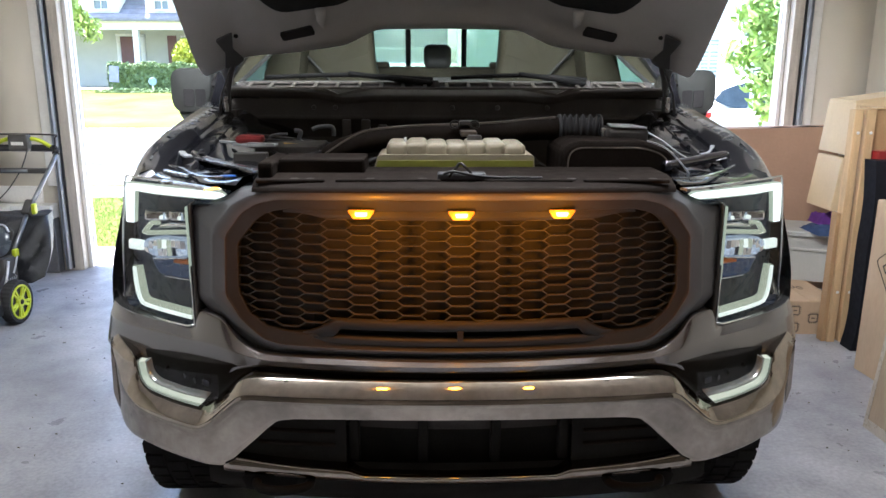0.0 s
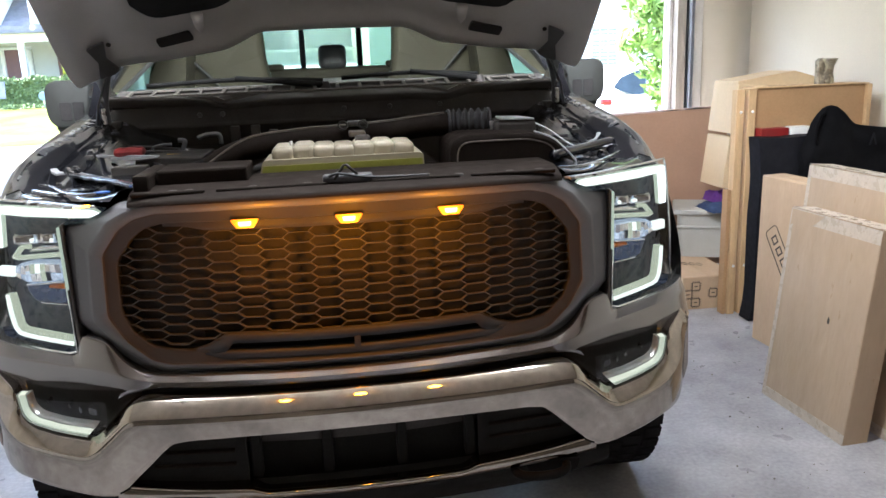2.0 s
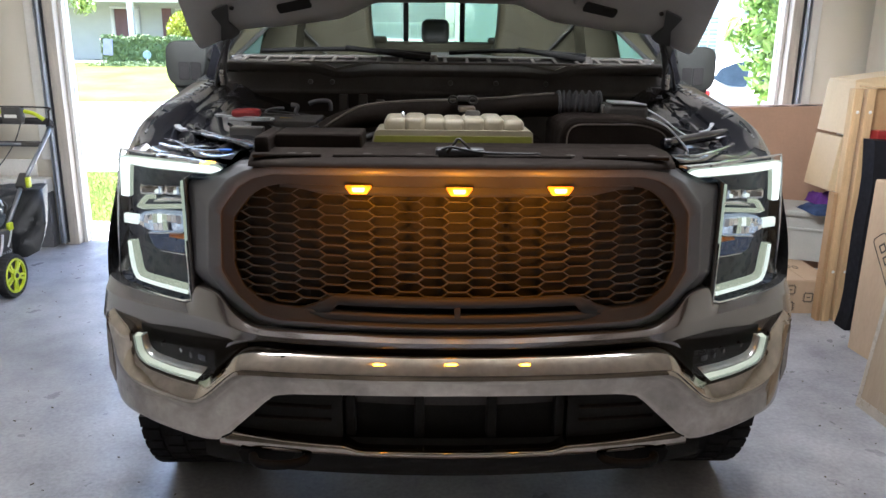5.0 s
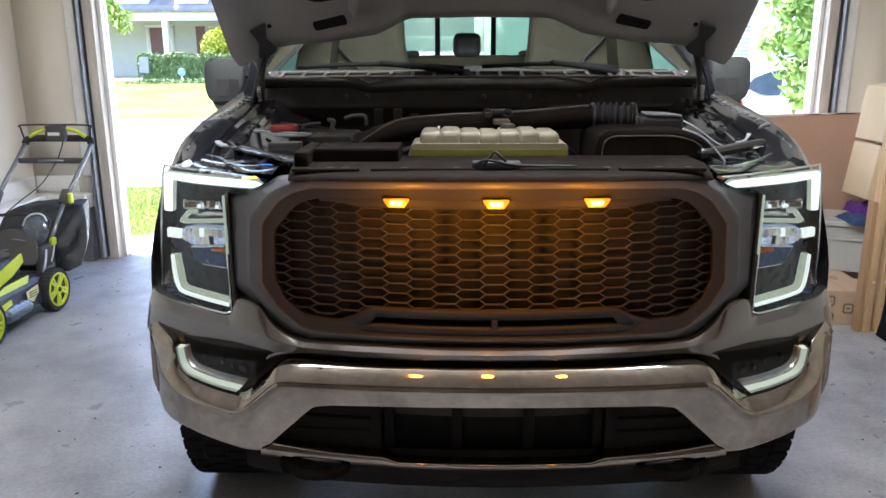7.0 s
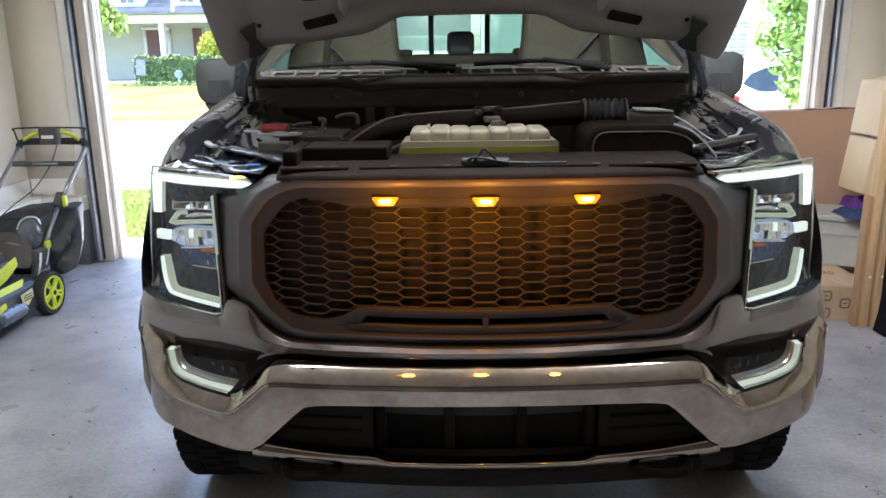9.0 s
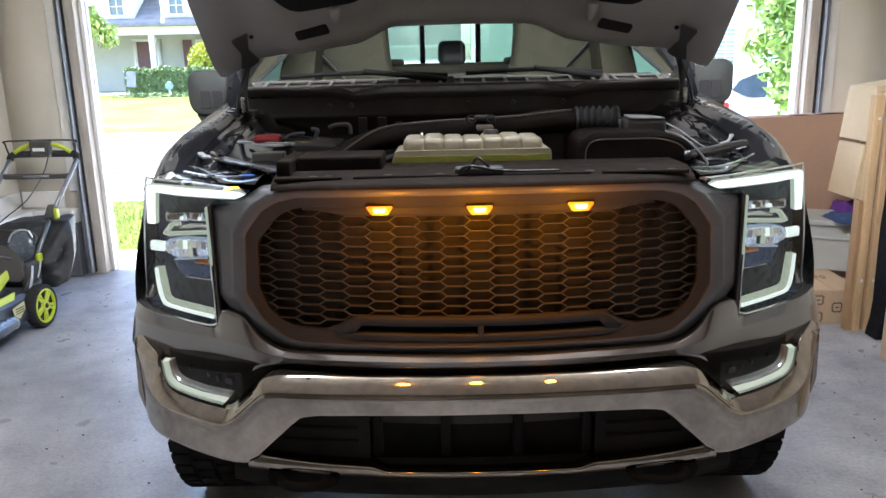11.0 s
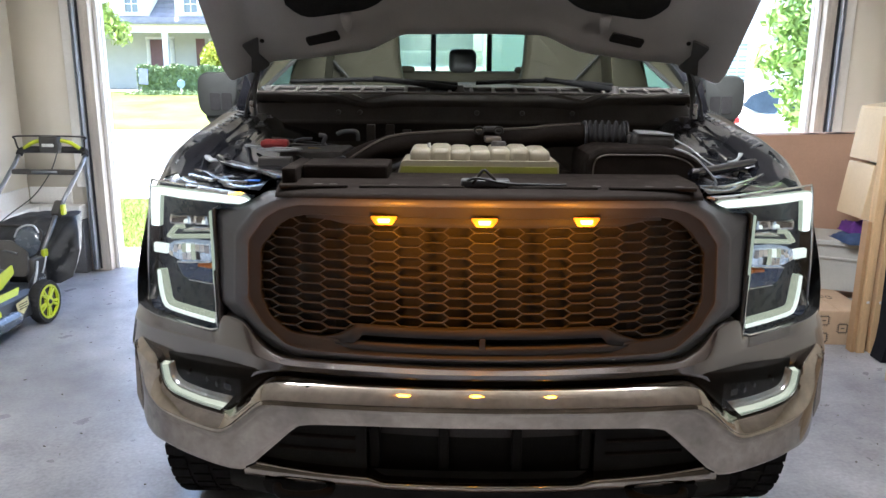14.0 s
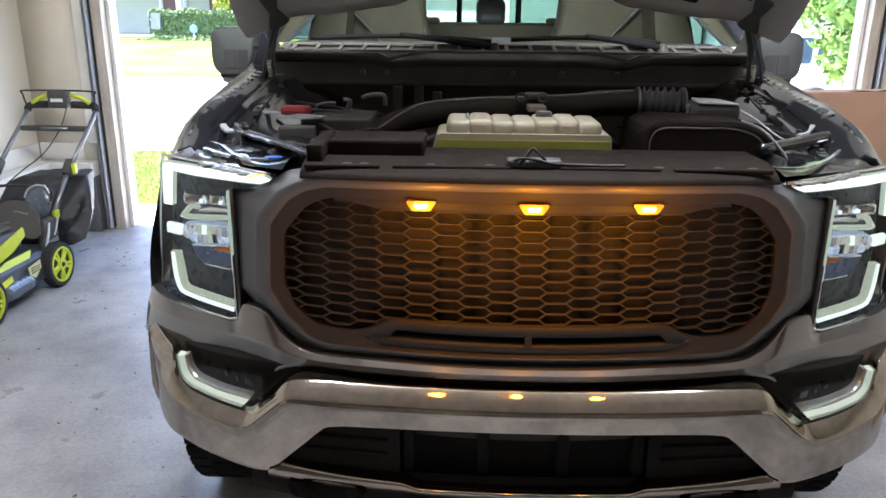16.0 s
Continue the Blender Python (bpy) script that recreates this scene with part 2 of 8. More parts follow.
M_TUBE = mat("grey_handle_tube", (0.22, 0.23, 0.25), 0.38, 0.8, vary=0.08, scale=12)
M_WHITE = mat("white_label", (0.75, 0.75, 0.72), 0.5, vary=0.04)
M_GRASS = mat("lawn_grass", (0.105, 0.125, 0.030), 0.95, spec=0.08, vary=0.28, scale=0.7, fine=30, second=(0.125, 0.14, 0.034), mask=0.35, bump=0.01)
M_BLADE = mat("grass_blade", (0.15, 0.22, 0.04), 0.6, vary=0.2, scale=2, island=0.35)
M_ROAD = mat("street_asphalt", (0.30, 0.295, 0.28), 0.85, vary=0.1, scale=0.6, fine=40, bump=0.002)
M_LEAF = mat("bush_leaf", (0.19, 0.30, 0.07), 0.5, vary=0.15, scale=8, island=0.45)
M_LEAFT = mat("tree_leaf", (0.26, 0.36, 0.06), 0.5, vary=0.15, scale=4, island=0.4)
M_HEDGE = mat("hedge_leaf", (0.16, 0.22, 0.09), 0.55, vary=0.15, scale=5, island=0.4)
M_LEAFY = mat("yellow_shrub_leaf", (0.32, 0.34, 0.03), 0.5, vary=0.12, scale=5, island=0.35)
M_BARK = mat("grey_bark", (0.14, 0.11, 0.085), 0.9, vary=0.25, scale=12, fine=60, bump=0.004)
M_SIDING = mat("grey_siding", (0.47, 0.465, 0.41), 0.7, vary=0.04, scale=2)
M_SIDING_W = mat("white_siding", (0.74, 0.74, 0.72), 0.7, vary=0.03, scale=2)
M_SIDING_G = mat("pale_green_siding", (0.50, 0.55, 0.46), 0.7, vary=0.03, scale=2)
M_ROOF = mat("grey_shingle", (0.17, 0.17, 0.185), 0.9, vary=0.2, scale=3, fine=25, bump=0.004)
M_MAROON = mat("maroon_paint", (0.13, 0.055, 0.055), 0.5, vary=0.08)
M_CARWHITE = mat("white_car_paint", (0.80, 0.80, 0.80), 0.3, vary=0.02, coat=0.8)
M_CARGLASS = mat("tinted_car_window", (0.035, 0.050, 0.066), 0.12, vary=0.3, scale=3, spec=0.2)
M_TAIL = mat("red_tail_lens", (0.5, 0.02, 0.02), 0.2, vary=0.05)
# faint blue emission puts in the reflection on the lower lens
M_LENSBLUE = mat("blue_tinted_lens", (0.010, 0.015, 0.035), 0.14, vary=0.5, scale=40, spec=0.4, emit=(0.35, 0.55, 1.0), power=0.005)
# lighter than the duct plastic: edge highlights are put into the colour
M_SEAM = mat("pale_plastic_highlight", (0.12, 0.10, 0.08), 0.4, vary=0.15)
M_MIRROR = mat("mirror_shell_plastic", (0.036, 0.039, 0.037), 0.6, vary=0.1, fine=250, bump=0.0004)


# ---- building helpers ----
def part(name, bm, material, parent=None, label="", smooth=40):
    me = bpy.data.meshes.new(name)
    if smooth:
        for fc in bm.faces:
            fc.smooth = True
        for e in bm.edges:
            if len(e.link_faces) == 2 and e.calc_face_angle(0) > radians(smooth):
                e.smooth = False
        # broad flat faces beside narrow rounded edges stay flat
        areas = sorted(fc.calc_area() for fc in bm.faces)
        if areas and areas[-1] > 12 * areas[len(areas) // 2]:
            for fc in bm.faces:
                fc.smooth = fc.calc_area() < 8 * areas[len(areas) // 2]
    bm.to_mesh(me)
    bm.free()
    me.materials.append(material)
    ob = new(name, me)
    ob.parent = parent
    if label:
        ob["label"] = label
    return ob


def thing(name, label, category, m=None, group="", kind=""):
    ob = new(name)
    ob.empty_display_size = 0.1
    if m is not None:
        ob.matrix_world = m
    return tagged(ob, label, category, group, kind)


def solo(name, bm, material, label, category="", group="", kind="", smooth=40):
    return tagged(part(name, bm, material, None, "", smooth), label, category, group, kind)


def bm_new():
    return bmesh.new()


def box(bm, x0, x1, y0, y1, z0, z1, bevel=0.0, seg=2, m=None):
    vs = [bm.verts.new(p) for p in ((x0, y0, z0), (x1, y0, z0), (x1, y1, z0), (x0, y1, z0), (x0, y0, z1), (x1, y0, z1), (x1, y1, z1), (x0, y1, z1))]
    fs = [bm.faces.new([vs[i] for i in q]) for q in ((3, 2, 1, 0), (4, 5, 6, 7), (0, 1, 5, 4), (1, 2, 6, 5), (2, 3, 7, 6), (3, 0, 4, 7))]
    if bevel:
        es = list({e for fc in fs for e in fc.edges})
        r = bmesh.ops.bevel(bm, geom=es, offset=bevel, segments=seg, profile=0.5, affect="EDGES")
        vs = list({v for fc in r["faces"] for v in fc.verts} | {v for v in vs if v.is_valid})
    if m is not None:
        bmesh.ops.transform(bm, matrix=m, verts=[v for v in vs if v.is_valid])
    return vs


def boxed(*a, **k):
    bm = bm_new()
    box(bm, *a, **k)
    return bm


def tube(bm, pts, r, seg=10, caps=True, closed=False):
    """A round tube along pts; r a number or one for each point."""
    pts = [Vector(p) for p in pts]
    n = len(pts)
    rs = r if isinstance(r, (list, tuple)) else [r] * n
    rings, side = [], None
    for i, p in enumerate(pts):
        a, b = (pts[i - 1], pts[(i + 1) % n]) if closed else (pts[max(i - 1, 0)], pts[min(i + 1, n - 1)])
        d = (b - a).normalized()
        if side is None:
            side = d.orthogonal().normalized()
        side = (side - d * side.dot(d)).normalized()
        up = d.cross(side)
        rings.append([bm.verts.new(p + (side * math.cos(2 * math.pi * k / seg) + up * math.sin(2 * math.pi * k / seg)) * rs[i]) for k in range(seg)])
    for i in range(n if closed else n - 1):
        u, v = rings[i], rings[(i + 1) % n]
        for k in range(seg):
            bm.faces.new((u[k], u[(k + 1) % seg], v[(k + 1) % seg], v[k]))
    if caps and not closed:
        bm.faces.new(rings[0][::-1])
        bm.faces.new(rings[-1])
    return rings


def tubed(*a, **k):
    bm = bm_new()
    tube(bm, *a, **k)
    return bm


def bend(pts, n=6):
    """A smooth curve through pts."""
    p = [Vector(q) for q in pts]
    out = []
    for i in range(len(p) - 1):
        a, b, c, d = p[max(i - 1, 0)], p[i], p[i + 1], p[min(i + 2, len(p) - 1)]
        for k in range(n):
            t = k / n
            out.append(0.5 * (2 * b + (c - a) * t + (2 * a - 5 * b + 4 * c - d) * t * t + (3 * b - a - 3 * c + d) * t ** 3))
    return out + [p[-1]]


def lathe(bm, profile, seg=32, m=None):
    """Turns (radius, height) pairs about z."""
    rings = []
    for r, z in profile:
        rings.append([bm.verts.new((r * math.cos(2 * math.pi * k / seg), r * math.sin(2 * math.pi * k / seg), z)) for k in range(seg)])
    for u, v in zip(rings, rings[1:]):
        for k in range(seg):
            bm.faces.new((u[k], u[(k + 1) % seg], v[(k + 1) % seg], v[k]))
    vs = [v for r in rings for v in r]
    if m is not None:
        bmesh.ops.transform(bm, matrix=m, verts=vs)
    return rings


def sheet(bm, cols, thick=None, closed=False):
    """A grid of quads from columns of points; thick: the offset of a rim round its border."""
    vs = [[bm.verts.new(p) for p in c] for c in cols]
    fs = []
    for i in range(len(vs) if closed else len(vs) - 1):
        u, v = vs[i], vs[(i + 1) % len(vs)]
        for k in range(len(u) - 1):
            fs.append(bm.faces.new((u[k], v[k], v[k + 1], u[k + 1])))
    if thick is not None:
        es = [e for e in {e for fc in fs for e in fc.edges} if len(e.link_faces) == 1]
        r = bmesh.ops.extrude_edge_only(bm, edges=es)
        bmesh.ops.translate(bm, verts=[g for g in r["geom"] if isinstance(g, bmesh.types.BMVert)], vec=thick)
    return fs


def prism(bm, outline, to3d, depth, bevel=0.0):
    """An outline (u, v) laid out by to3d(u, v, w), with w from 0 to depth."""
    a = [bm.verts.new(to3d(u, v, 0.0)) for u, v in outline]
    b = [bm.verts.new(to3d(u, v, depth)) for u, v in outline]
    fs = [bm.faces.new(a), bm.faces.new(b[::-1])]
    for i in range(len(a)):
        j = (i + 1) % len(a)
        fs.append(bm.faces.new((a[j], a[i], b[i], b[j])))
    bmesh.ops.recalc_face_normals(bm, faces=fs)
    if bevel:
        bmesh.ops.bevel(bm, geom=list({e for fc in fs for e in fc.edges}), offset=bevel, segments=2, profile=0.5, affect="EDGES")


def prismed(*a, **k):
    bm = bm_new()
    prism(bm, *a, **k)
    return bm


def lofted(outline, stages, to3d):
    """Rings of one outline, scaled about its middle: stages are (scale, depth); both ends are closed."""
    bm = bm_new()
    cu, cv = sum(p[0] for p in outline) / len(outline), sum(p[1] for p in outline) / len(outline)
    rings = [[bm.verts.new(to3d(cu + (u - cu) * k, cv + (v - cv) * k, w)) for u, v in outline] for k, w in stages]
    fs = []
    for a, b in zip(rings, rings[1:]):
        for i in range(len(a)):
            j = (i + 1) % len(a)
            fs.append(bm.faces.new((a[i], a[j], b[j], b[i])))
    for ring, w in ((rings[0], stages[0][1]), (rings[-1], stages[-1][1])):
        c = bm.verts.new(to3d(cu, cv, w))
        for i in range(len(ring)):
            fs.append(bm.faces.new((ring[i - 1], ring[i], c)))
    bmesh.ops.recalc_face_normals(bm, faces=fs)
    return bm


def rounded(pts, r, n=4):
    """A closed outline with its corners rounded by about r."""
    out = []
    for i, p in enumerate(pts):
        p, a, b = Vector(p), Vector(pts[i - 1]), Vector(pts[(i + 1) % len(pts)])
        ra, rb = min(r, (a - p).length * 0.48), min(r, (b - p).length * 0.48)
        s, e = p + (a - p).normalized() * ra, p + (b - p).normalized() * rb
        for k in range(n + 1):
            t = k / n
            out.append(tuple(s * (1 - t) ** 2 + p * 2 * t * (1 - t) + e * t * t))
    return out


def rounded_line(pts, r, n=5):
    """An open line with its inner corners rounded by about r, stepped evenly enough to pair with another of as many points."""
    out = []
    for i, p in enumerate(pts):
        if i in (0, len(pts) - 1):
            out.append(tuple(p))
            continue
        p, a, b = Vector(p), Vector(pts[i - 1]), Vector(pts[i + 1])
        q, e = p + (a - p).normalized() * min(r, (a - p).length * 0.45), p + (b - p).normalized() * min(r, (b - p).length * 0.45)
        out += [tuple(q * (1 - k / n) ** 2 + p * 2 * (k / n) * (1 - k / n) + e * (k / n) ** 2) for k in range(n + 1)]
    return out


def curve1(points, soft=0.0):
    """A function of |x| through (x, value) pairs, softened over about soft."""
    xs, vs = zip(*points)
    tx = np.arange(-0.1, xs[-1] + 0.1, 0.002)
    tv = np.interp(np.abs(tx), xs, vs)
    if soft:
        k = np.exp(-0.5 * (np.arange(-3 * soft, 3 * soft + 1e-9, 0.002) / soft) ** 2)
        pad = len(k) // 2
        tv = np.convolve(np.pad(tv, pad, mode="edge"), k / k.sum(), mode="same")[pad:-pad]
    return lambda x: float(np.interp(abs(x), tx, tv))


def inside(x, z, loop):
    hit = False
    for i in range(len(loop)):
        (x0, z0), (x1, z1) = loop[i - 1], loop[i]
        if (z0 > z) != (z1 > z) and x < x0 + (z - z0) * (x1 - x0) / (z1 - z0):
            hit = not hit
    return hit

# ---- garage shell ----
GX0, GX1, GY0, GY1, GZ = -3.335, 3.22, -2.75, 3.90, 2.75
OPEN_L, OPEN_R, OPEN_T = -2.742, 2.615, 2.14
solo("floor", boxed(GX0 - 0.2, GX1 + 0.2, GY0 - 0.2, 4.02, -0.14, 0.0), M_CONCRETE, "smooth grey-blue concrete garage floor with light stains", kind="structure")
solo("wall_west", boxed(GX0 - 0.15, GX0, GY0 - 0.15, GY1 + 0.15, 0.0, GZ), M_WALL, "cream painted garage side wall", kind="structure")
solo("wall_east", boxed(GX1, GX1 + 0.15, GY0 - 0.15, GY1 + 0.15, 0.0, GZ), M_WALL, "cream painted garage side wall", kind="structure")
solo("wall_south", boxed(GX0, GX1, GY0 - 0.15, GY0, 0.0, GZ), M_BACKWALL, "unseen back wall, dark brown to darken the chrome's reflection", kind="structure")
bm = boxed(GX0, OPEN_L - 0.14, GY1, GY1 + 0.15, 0.0, GZ)
box(bm, OPEN_R + 0.14, GX1, GY1, GY1 + 0.15, 0.0, GZ)
box(bm, OPEN_L - 0.14, OPEN_R + 0.14, GY1, GY1 + 0.15, OPEN_T + 0.06, GZ)
solo("wall_north", bm, M_WALL, "cream painted wall round the open garage door", kind="structure")
solo("ceiling", boxed(GX0 - 0.15, GX1 + 0.15, GY0 - 0.15, GY1 + 0.15, GZ, GZ + 0.12), M_CEIL, "white painted garage ceiling", kind="structure")
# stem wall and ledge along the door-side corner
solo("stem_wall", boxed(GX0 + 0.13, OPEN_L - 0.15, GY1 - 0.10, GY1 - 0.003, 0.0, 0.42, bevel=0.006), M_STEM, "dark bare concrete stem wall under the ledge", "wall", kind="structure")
bm = boxed(GX0 + 0.14, OPEN_L - 0.15, GY1 - 0.13, GY1 - 0.003, 0.42, 0.53, bevel=0.008)
box(bm, GX0 + 0.02, OPEN_L - 0.25, GY1 - 0.022, GY1 - 0.003, 0.53, 0.66, bevel=0.006)
solo("trim", bm, M_TRIM, "white painted ledge and baseboard on the stem wall", kind="structure")
bm = boxed(GX0 + 0.003, GX0 + 0.14, GY0 + 0.01, GY1 - 0.004, 0.0, 0.53, bevel=0.01)
box(bm, GX0 + 0.003, GX0 + 0.022, GY0 + 0.01, GY1 - 0.03, 0.53, 0.66, bevel=0.006)
solo("baseboard", bm, M_TRIM, "white painted ledge and baseboard along the side wall", kind="structure")

# unseen fixture added to carry the fill lamps; its diffuser glows too
cl = thing("added_ceiling_light", "unseen ceiling light added as a fill, with a lit diffuser", "ceiling light", pose(0.0, 0.425, GZ))
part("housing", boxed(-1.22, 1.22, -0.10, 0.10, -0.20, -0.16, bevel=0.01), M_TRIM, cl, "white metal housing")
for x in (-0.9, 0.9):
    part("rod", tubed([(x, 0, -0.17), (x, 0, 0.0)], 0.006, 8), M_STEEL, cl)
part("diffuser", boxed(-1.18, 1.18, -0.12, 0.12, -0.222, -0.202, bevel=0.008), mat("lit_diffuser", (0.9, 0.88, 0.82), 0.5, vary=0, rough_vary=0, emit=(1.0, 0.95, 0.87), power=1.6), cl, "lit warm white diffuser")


def door_side(x, s):
    """Wood jamb, outside casing, inner trim board and steel track; s is the way to the wall."""
    d = thing("door_frame", "worn wooden garage door jamb with white casing", "door frame", kind="structure")
    q = lambda a, b: (min(x + s * a, x + s * b), max(x + s * a, x + s * b))
    part("jamb_board", boxed(*q(0.0, 0.14), GY1 - 0.01, GY1 + 0.12, 0.0, OPEN_T + 0.05, bevel=0.004), M_JAMB, d)
    part("casing", boxed(*q(-0.035, 0.12), GY1 + 0.125, GY1 + 0.17, 0.0, OPEN_T + 0.05, bevel=0.004), M_TRIM, d, "white outside casing")
    part("stop_strip", boxed(*q(-0.03, -0.002), GY1 + 0.07, GY1 + 0.122, 0.0, OPEN_T, bevel=0.003), M_TRIM, d, "white weather strip")
    part("trim_board", boxed(*q(0.112, 0.200), GY1 - 0.024, GY1 - 0.002, 0.66 if s < 0 else 0.0, OPEN_T + 0.1, bevel=0.004), M_TRIM, d, "white trim board")
    bm = bm_new()
    for a, b in ((0.084, 0.087), (0.104, 0.108)):
        box(bm, *q(a, b), GY1 - 0.075, GY1 - 0.02, 0.02, OPEN_T)
    box(bm, *q(0.084, 0.108), GY1 - 0.024, GY1 - 0.020, 0.02, OPEN_T)
    # black strip puts in the shade of the gap between track and jamb
    part("seal_strip", boxed(*q(0.068, 0.080), GY1 - 0.030, GY1 - 0.012, 0.02, OPEN_T, bevel=0.004), M_RUBBER, d, "black strip for the shade between track and jamb")
    track = part("track", bm, M_STEEL, d, "galvanised steel roller track")
    bm = bm_new()
    for z in (0.35, 0.95, 1.55, 2.0):
        box(bm, *q(0.088, 0.104), GY1 - 0.029, GY1 - 0.018, z, z + 0.05)
        lathe(bm, [(0.0, 0.012), (0.008, 0.012), (0.010, 0.0)], 8, Matrix.Translation((x + s * 0.096, GY1 - 0.03, z + 0.025)) @ Matrix.Rotation(radians(90), 4, "X"))
    part("bracket", bm, M_DARKSTEEL, d, "bolted track bracket")
    return d


frame_l = door_side(OPEN_L, -1)
frame_r = door_side(OPEN_R, 1)
solo("door_header", boxed(OPEN_L - 0.1, OPEN_R + 0.1, GY1 + 0.01, GY1 + 0.12, OPEN_T, OPEN_T + 0.06), M_JAMB, "wooden header over the garage door", kind="structure")
sensor = thing("door_sensor", "small door safety sensor on a steel bracket by the track", "sensor", pose(OPEN_L - 0.15, GY1 - 0.04, 0.24))
bm = boxed(-0.07, 0.0, -0.004, 0.0, -0.025, 0.025, bevel=0.001)
box(bm, -0.074, -0.07, -0.06, 0.0, -0.025, 0.025)
part("bracket", bm, M_STEEL, sensor)
part("sensor_body", boxed(-0.13, -0.075, -0.06, -0.025, -0.025, 0.03, bevel=0.006), M_BLACK2, sensor)
part("wire", tubed(bend([(-0.11, -0.03, -0.02), (-0.14, -0.01, -0.06), (-0.12, 0.02, -0.12), (-0.13, 0.03, -0.22)]), 0.003, 6), M_WHITE, sensor)

# ---- the pickup truck: nose towards -y, middle of the front bumper at the origin ----
def nose(x):
    x = min(abs(x), 1.02)
    return 0.06 + 0.30 * x * x + 0.04 * x ** 8 + 0.03 * x ** 30


def bump_y(x):
    x = min(abs(x), 1.03)
    return 0.13 * x * x + 0.14 * x ** 8


def flare(x, z):
    """The body grows wider towards its sills."""
    k = min(1.0, max(0.0, (abs(x) - 0.74) / 0.24))
    return x * (1 + 0.085 * k * k * (3 - 2 * k) * min(1.0, max(0.0, (1.22 - z) / 0.55)))


def span(a, b, n):
    return [a + (b - a) * i / n for i in range(n + 1)]


truck = thing("pickup_truck", "grey full-size pickup truck with raised hood and lit lamps", "pickup truck", pose(0, 0, 0))


def two(fn):
    """Calls fn for either side of the truck, s = -1 and 1."""
    return [fn(s) for s in (-1, 1)]


# chrome bumper bar: stations from the middle outwards along its upper border, its crease and its lower edge
def run(stations, counts, soft=1.6):
    pts = [tuple(stations[0])]
    for (a, b), n in zip(zip(stations, stations[1:]), counts):
        pts += [(a[0] + (b[0] - a[0]) * k / n, a[1] + (b[1] - a[1]) * k / n) for k in range(1, n + 1)]
    p = np.array(pts)
    k = np.exp(-0.5 * (np.arange(-6, 7) / soft) ** 2)
    k /= k.sum()
    mirrored = np.concatenate([p[6:0:-1] * (-1, 1), p, 2 * p[-1] - p[-2:-8:-1]])
    return np.stack([np.convolve(mirrored[:, i], k, mode="valid") for i in (0, 1)], 1)


B_BORDER = [(0, 0.722), (0.30, 0.7215), (0.46, 0.7205), (0.555, 0.718), (0.587, 0.711), (0.608, 0.698), (0.65, 0.660), (0.690, 0.622), (0.705, 0.612), (0.724, 0.611), (0.80, 0.619), (0.88, 0.627), (0.910, 0.634), (0.925, 0.652), (0.930, 0.680), (0.936, 0.722), (0.980, 0.737), (1.020, 0.751)]
B_CREASE = [(0, 0.679), (0.30, 0.679), (0.46, 0.6785), (0.565, 0.679), (0.590, 0.675), (0.609, 0.664), (0.65, 0.626), (0.692, 0.587), (0.712, 0.576), (0.735, 0.574), (0.82, 0.585), (0.905, 0.590), (0.945, 0.593), (0.974, 0.602), (1.000, 0.622), (1.020, 0.66), (1.030, 0.695), (1.038, 0.725)]
B_FOOT = [(0, 0.620), (0.30, 0.618), (0.44, 0.614), (0.488, 0.606), (0.510, 0.592), (0.540, 0.562), (0.60, 0.505), (0.640, 0.465), (0.658, 0.456), (0.70, 0.456), (0.80, 0.470), (0.90, 0.480), (0.945, 0.476), (0.975, 0.475), (1.003, 0.478), (1.022, 0.49), (1.036, 0.52), (1.045, 0.56)]
counts = [max(2, int(max(math.dist(a, b), math.dist(c, d), math.dist(e, f)) / 0.008)) for a, b, c, d, e, f in zip(B_BORDER, B_BORDER[1:], B_CREASE, B_CREASE[1:], B_FOOT, B_FOOT[1:])]
b_lines = [run(q, counts) for q in (B_BORDER, B_CREASE, B_FOOT)]
# (share of the way from border to crease, depth behind the face): a rolled rim, a rounded bead, a tight undercut
LEDGE = [(0.0, 0.090), (0.0, 0.050), (0.015, 0.0445), (0.04, 0.0415), (0.14, 0.0352), (0.24, 0.0291), (0.34, 0.0233), (0.45, 0.0174), (0.56, 0.0122), (0.67, 0.0073), (0.77, 0.0030), (0.84, 0.0003), (0.885, -0.0008), (0.93, 0.0004), (0.97, 0.0045), (1.0, 0.0085)]


def bumper_column(s, b, c, f):
    col = []
    for k, dy in LEDGE:
        x, z = b + (c - b) * k
        col.append((s * x, bump_y(x) + dy, z))
    for k in (0.04, 0.12, 0.25, 0.4, 0.55, 0.7, 0.85, 0.94):
        x, z = c + (f - c) * k
        drop = c[1] - z
        col.append((s * x, bump_y(x) + 0.0085 - 0.0045 * math.sin(min(1.0, k * 5) * math.pi / 2) + 0.03 * drop, z))
    x, z = f
    d = bump_y(x) + 0.004 + 0.03 * (c[1] - z)
    return col + [(s * x, d + 0.002, z + 0.003), (s * x, d + 0.008, z), (s * x, d + 0.08, z + 0.004)]


bm = bm_new()
half = list(zip(*b_lines))
cols = [bumper_column(-1, *q) for q in half[:0:-1]] + [bumper_column(1, *q) for q in half]
sheet(bm, cols)
for s, end in ((-1, cols[0]), (1, cols[-1])):
    back = [[(x + s * 0.055 * math.sin(k / 6 * 1.5), y + 0.26 * k / 6, z + 0.03 * (k / 6) * (i > 12)) for i, (x, y, z) in enumerate(end[2:-2])] for k in range(7)]
    sheet(bm, back[::s])
bmesh.ops.remove_doubles(bm, verts=bm.verts, dist=0.0004)
part("front_bumper", bm, M_CHROME, truck, "polished chrome front bumper bar", smooth=38)

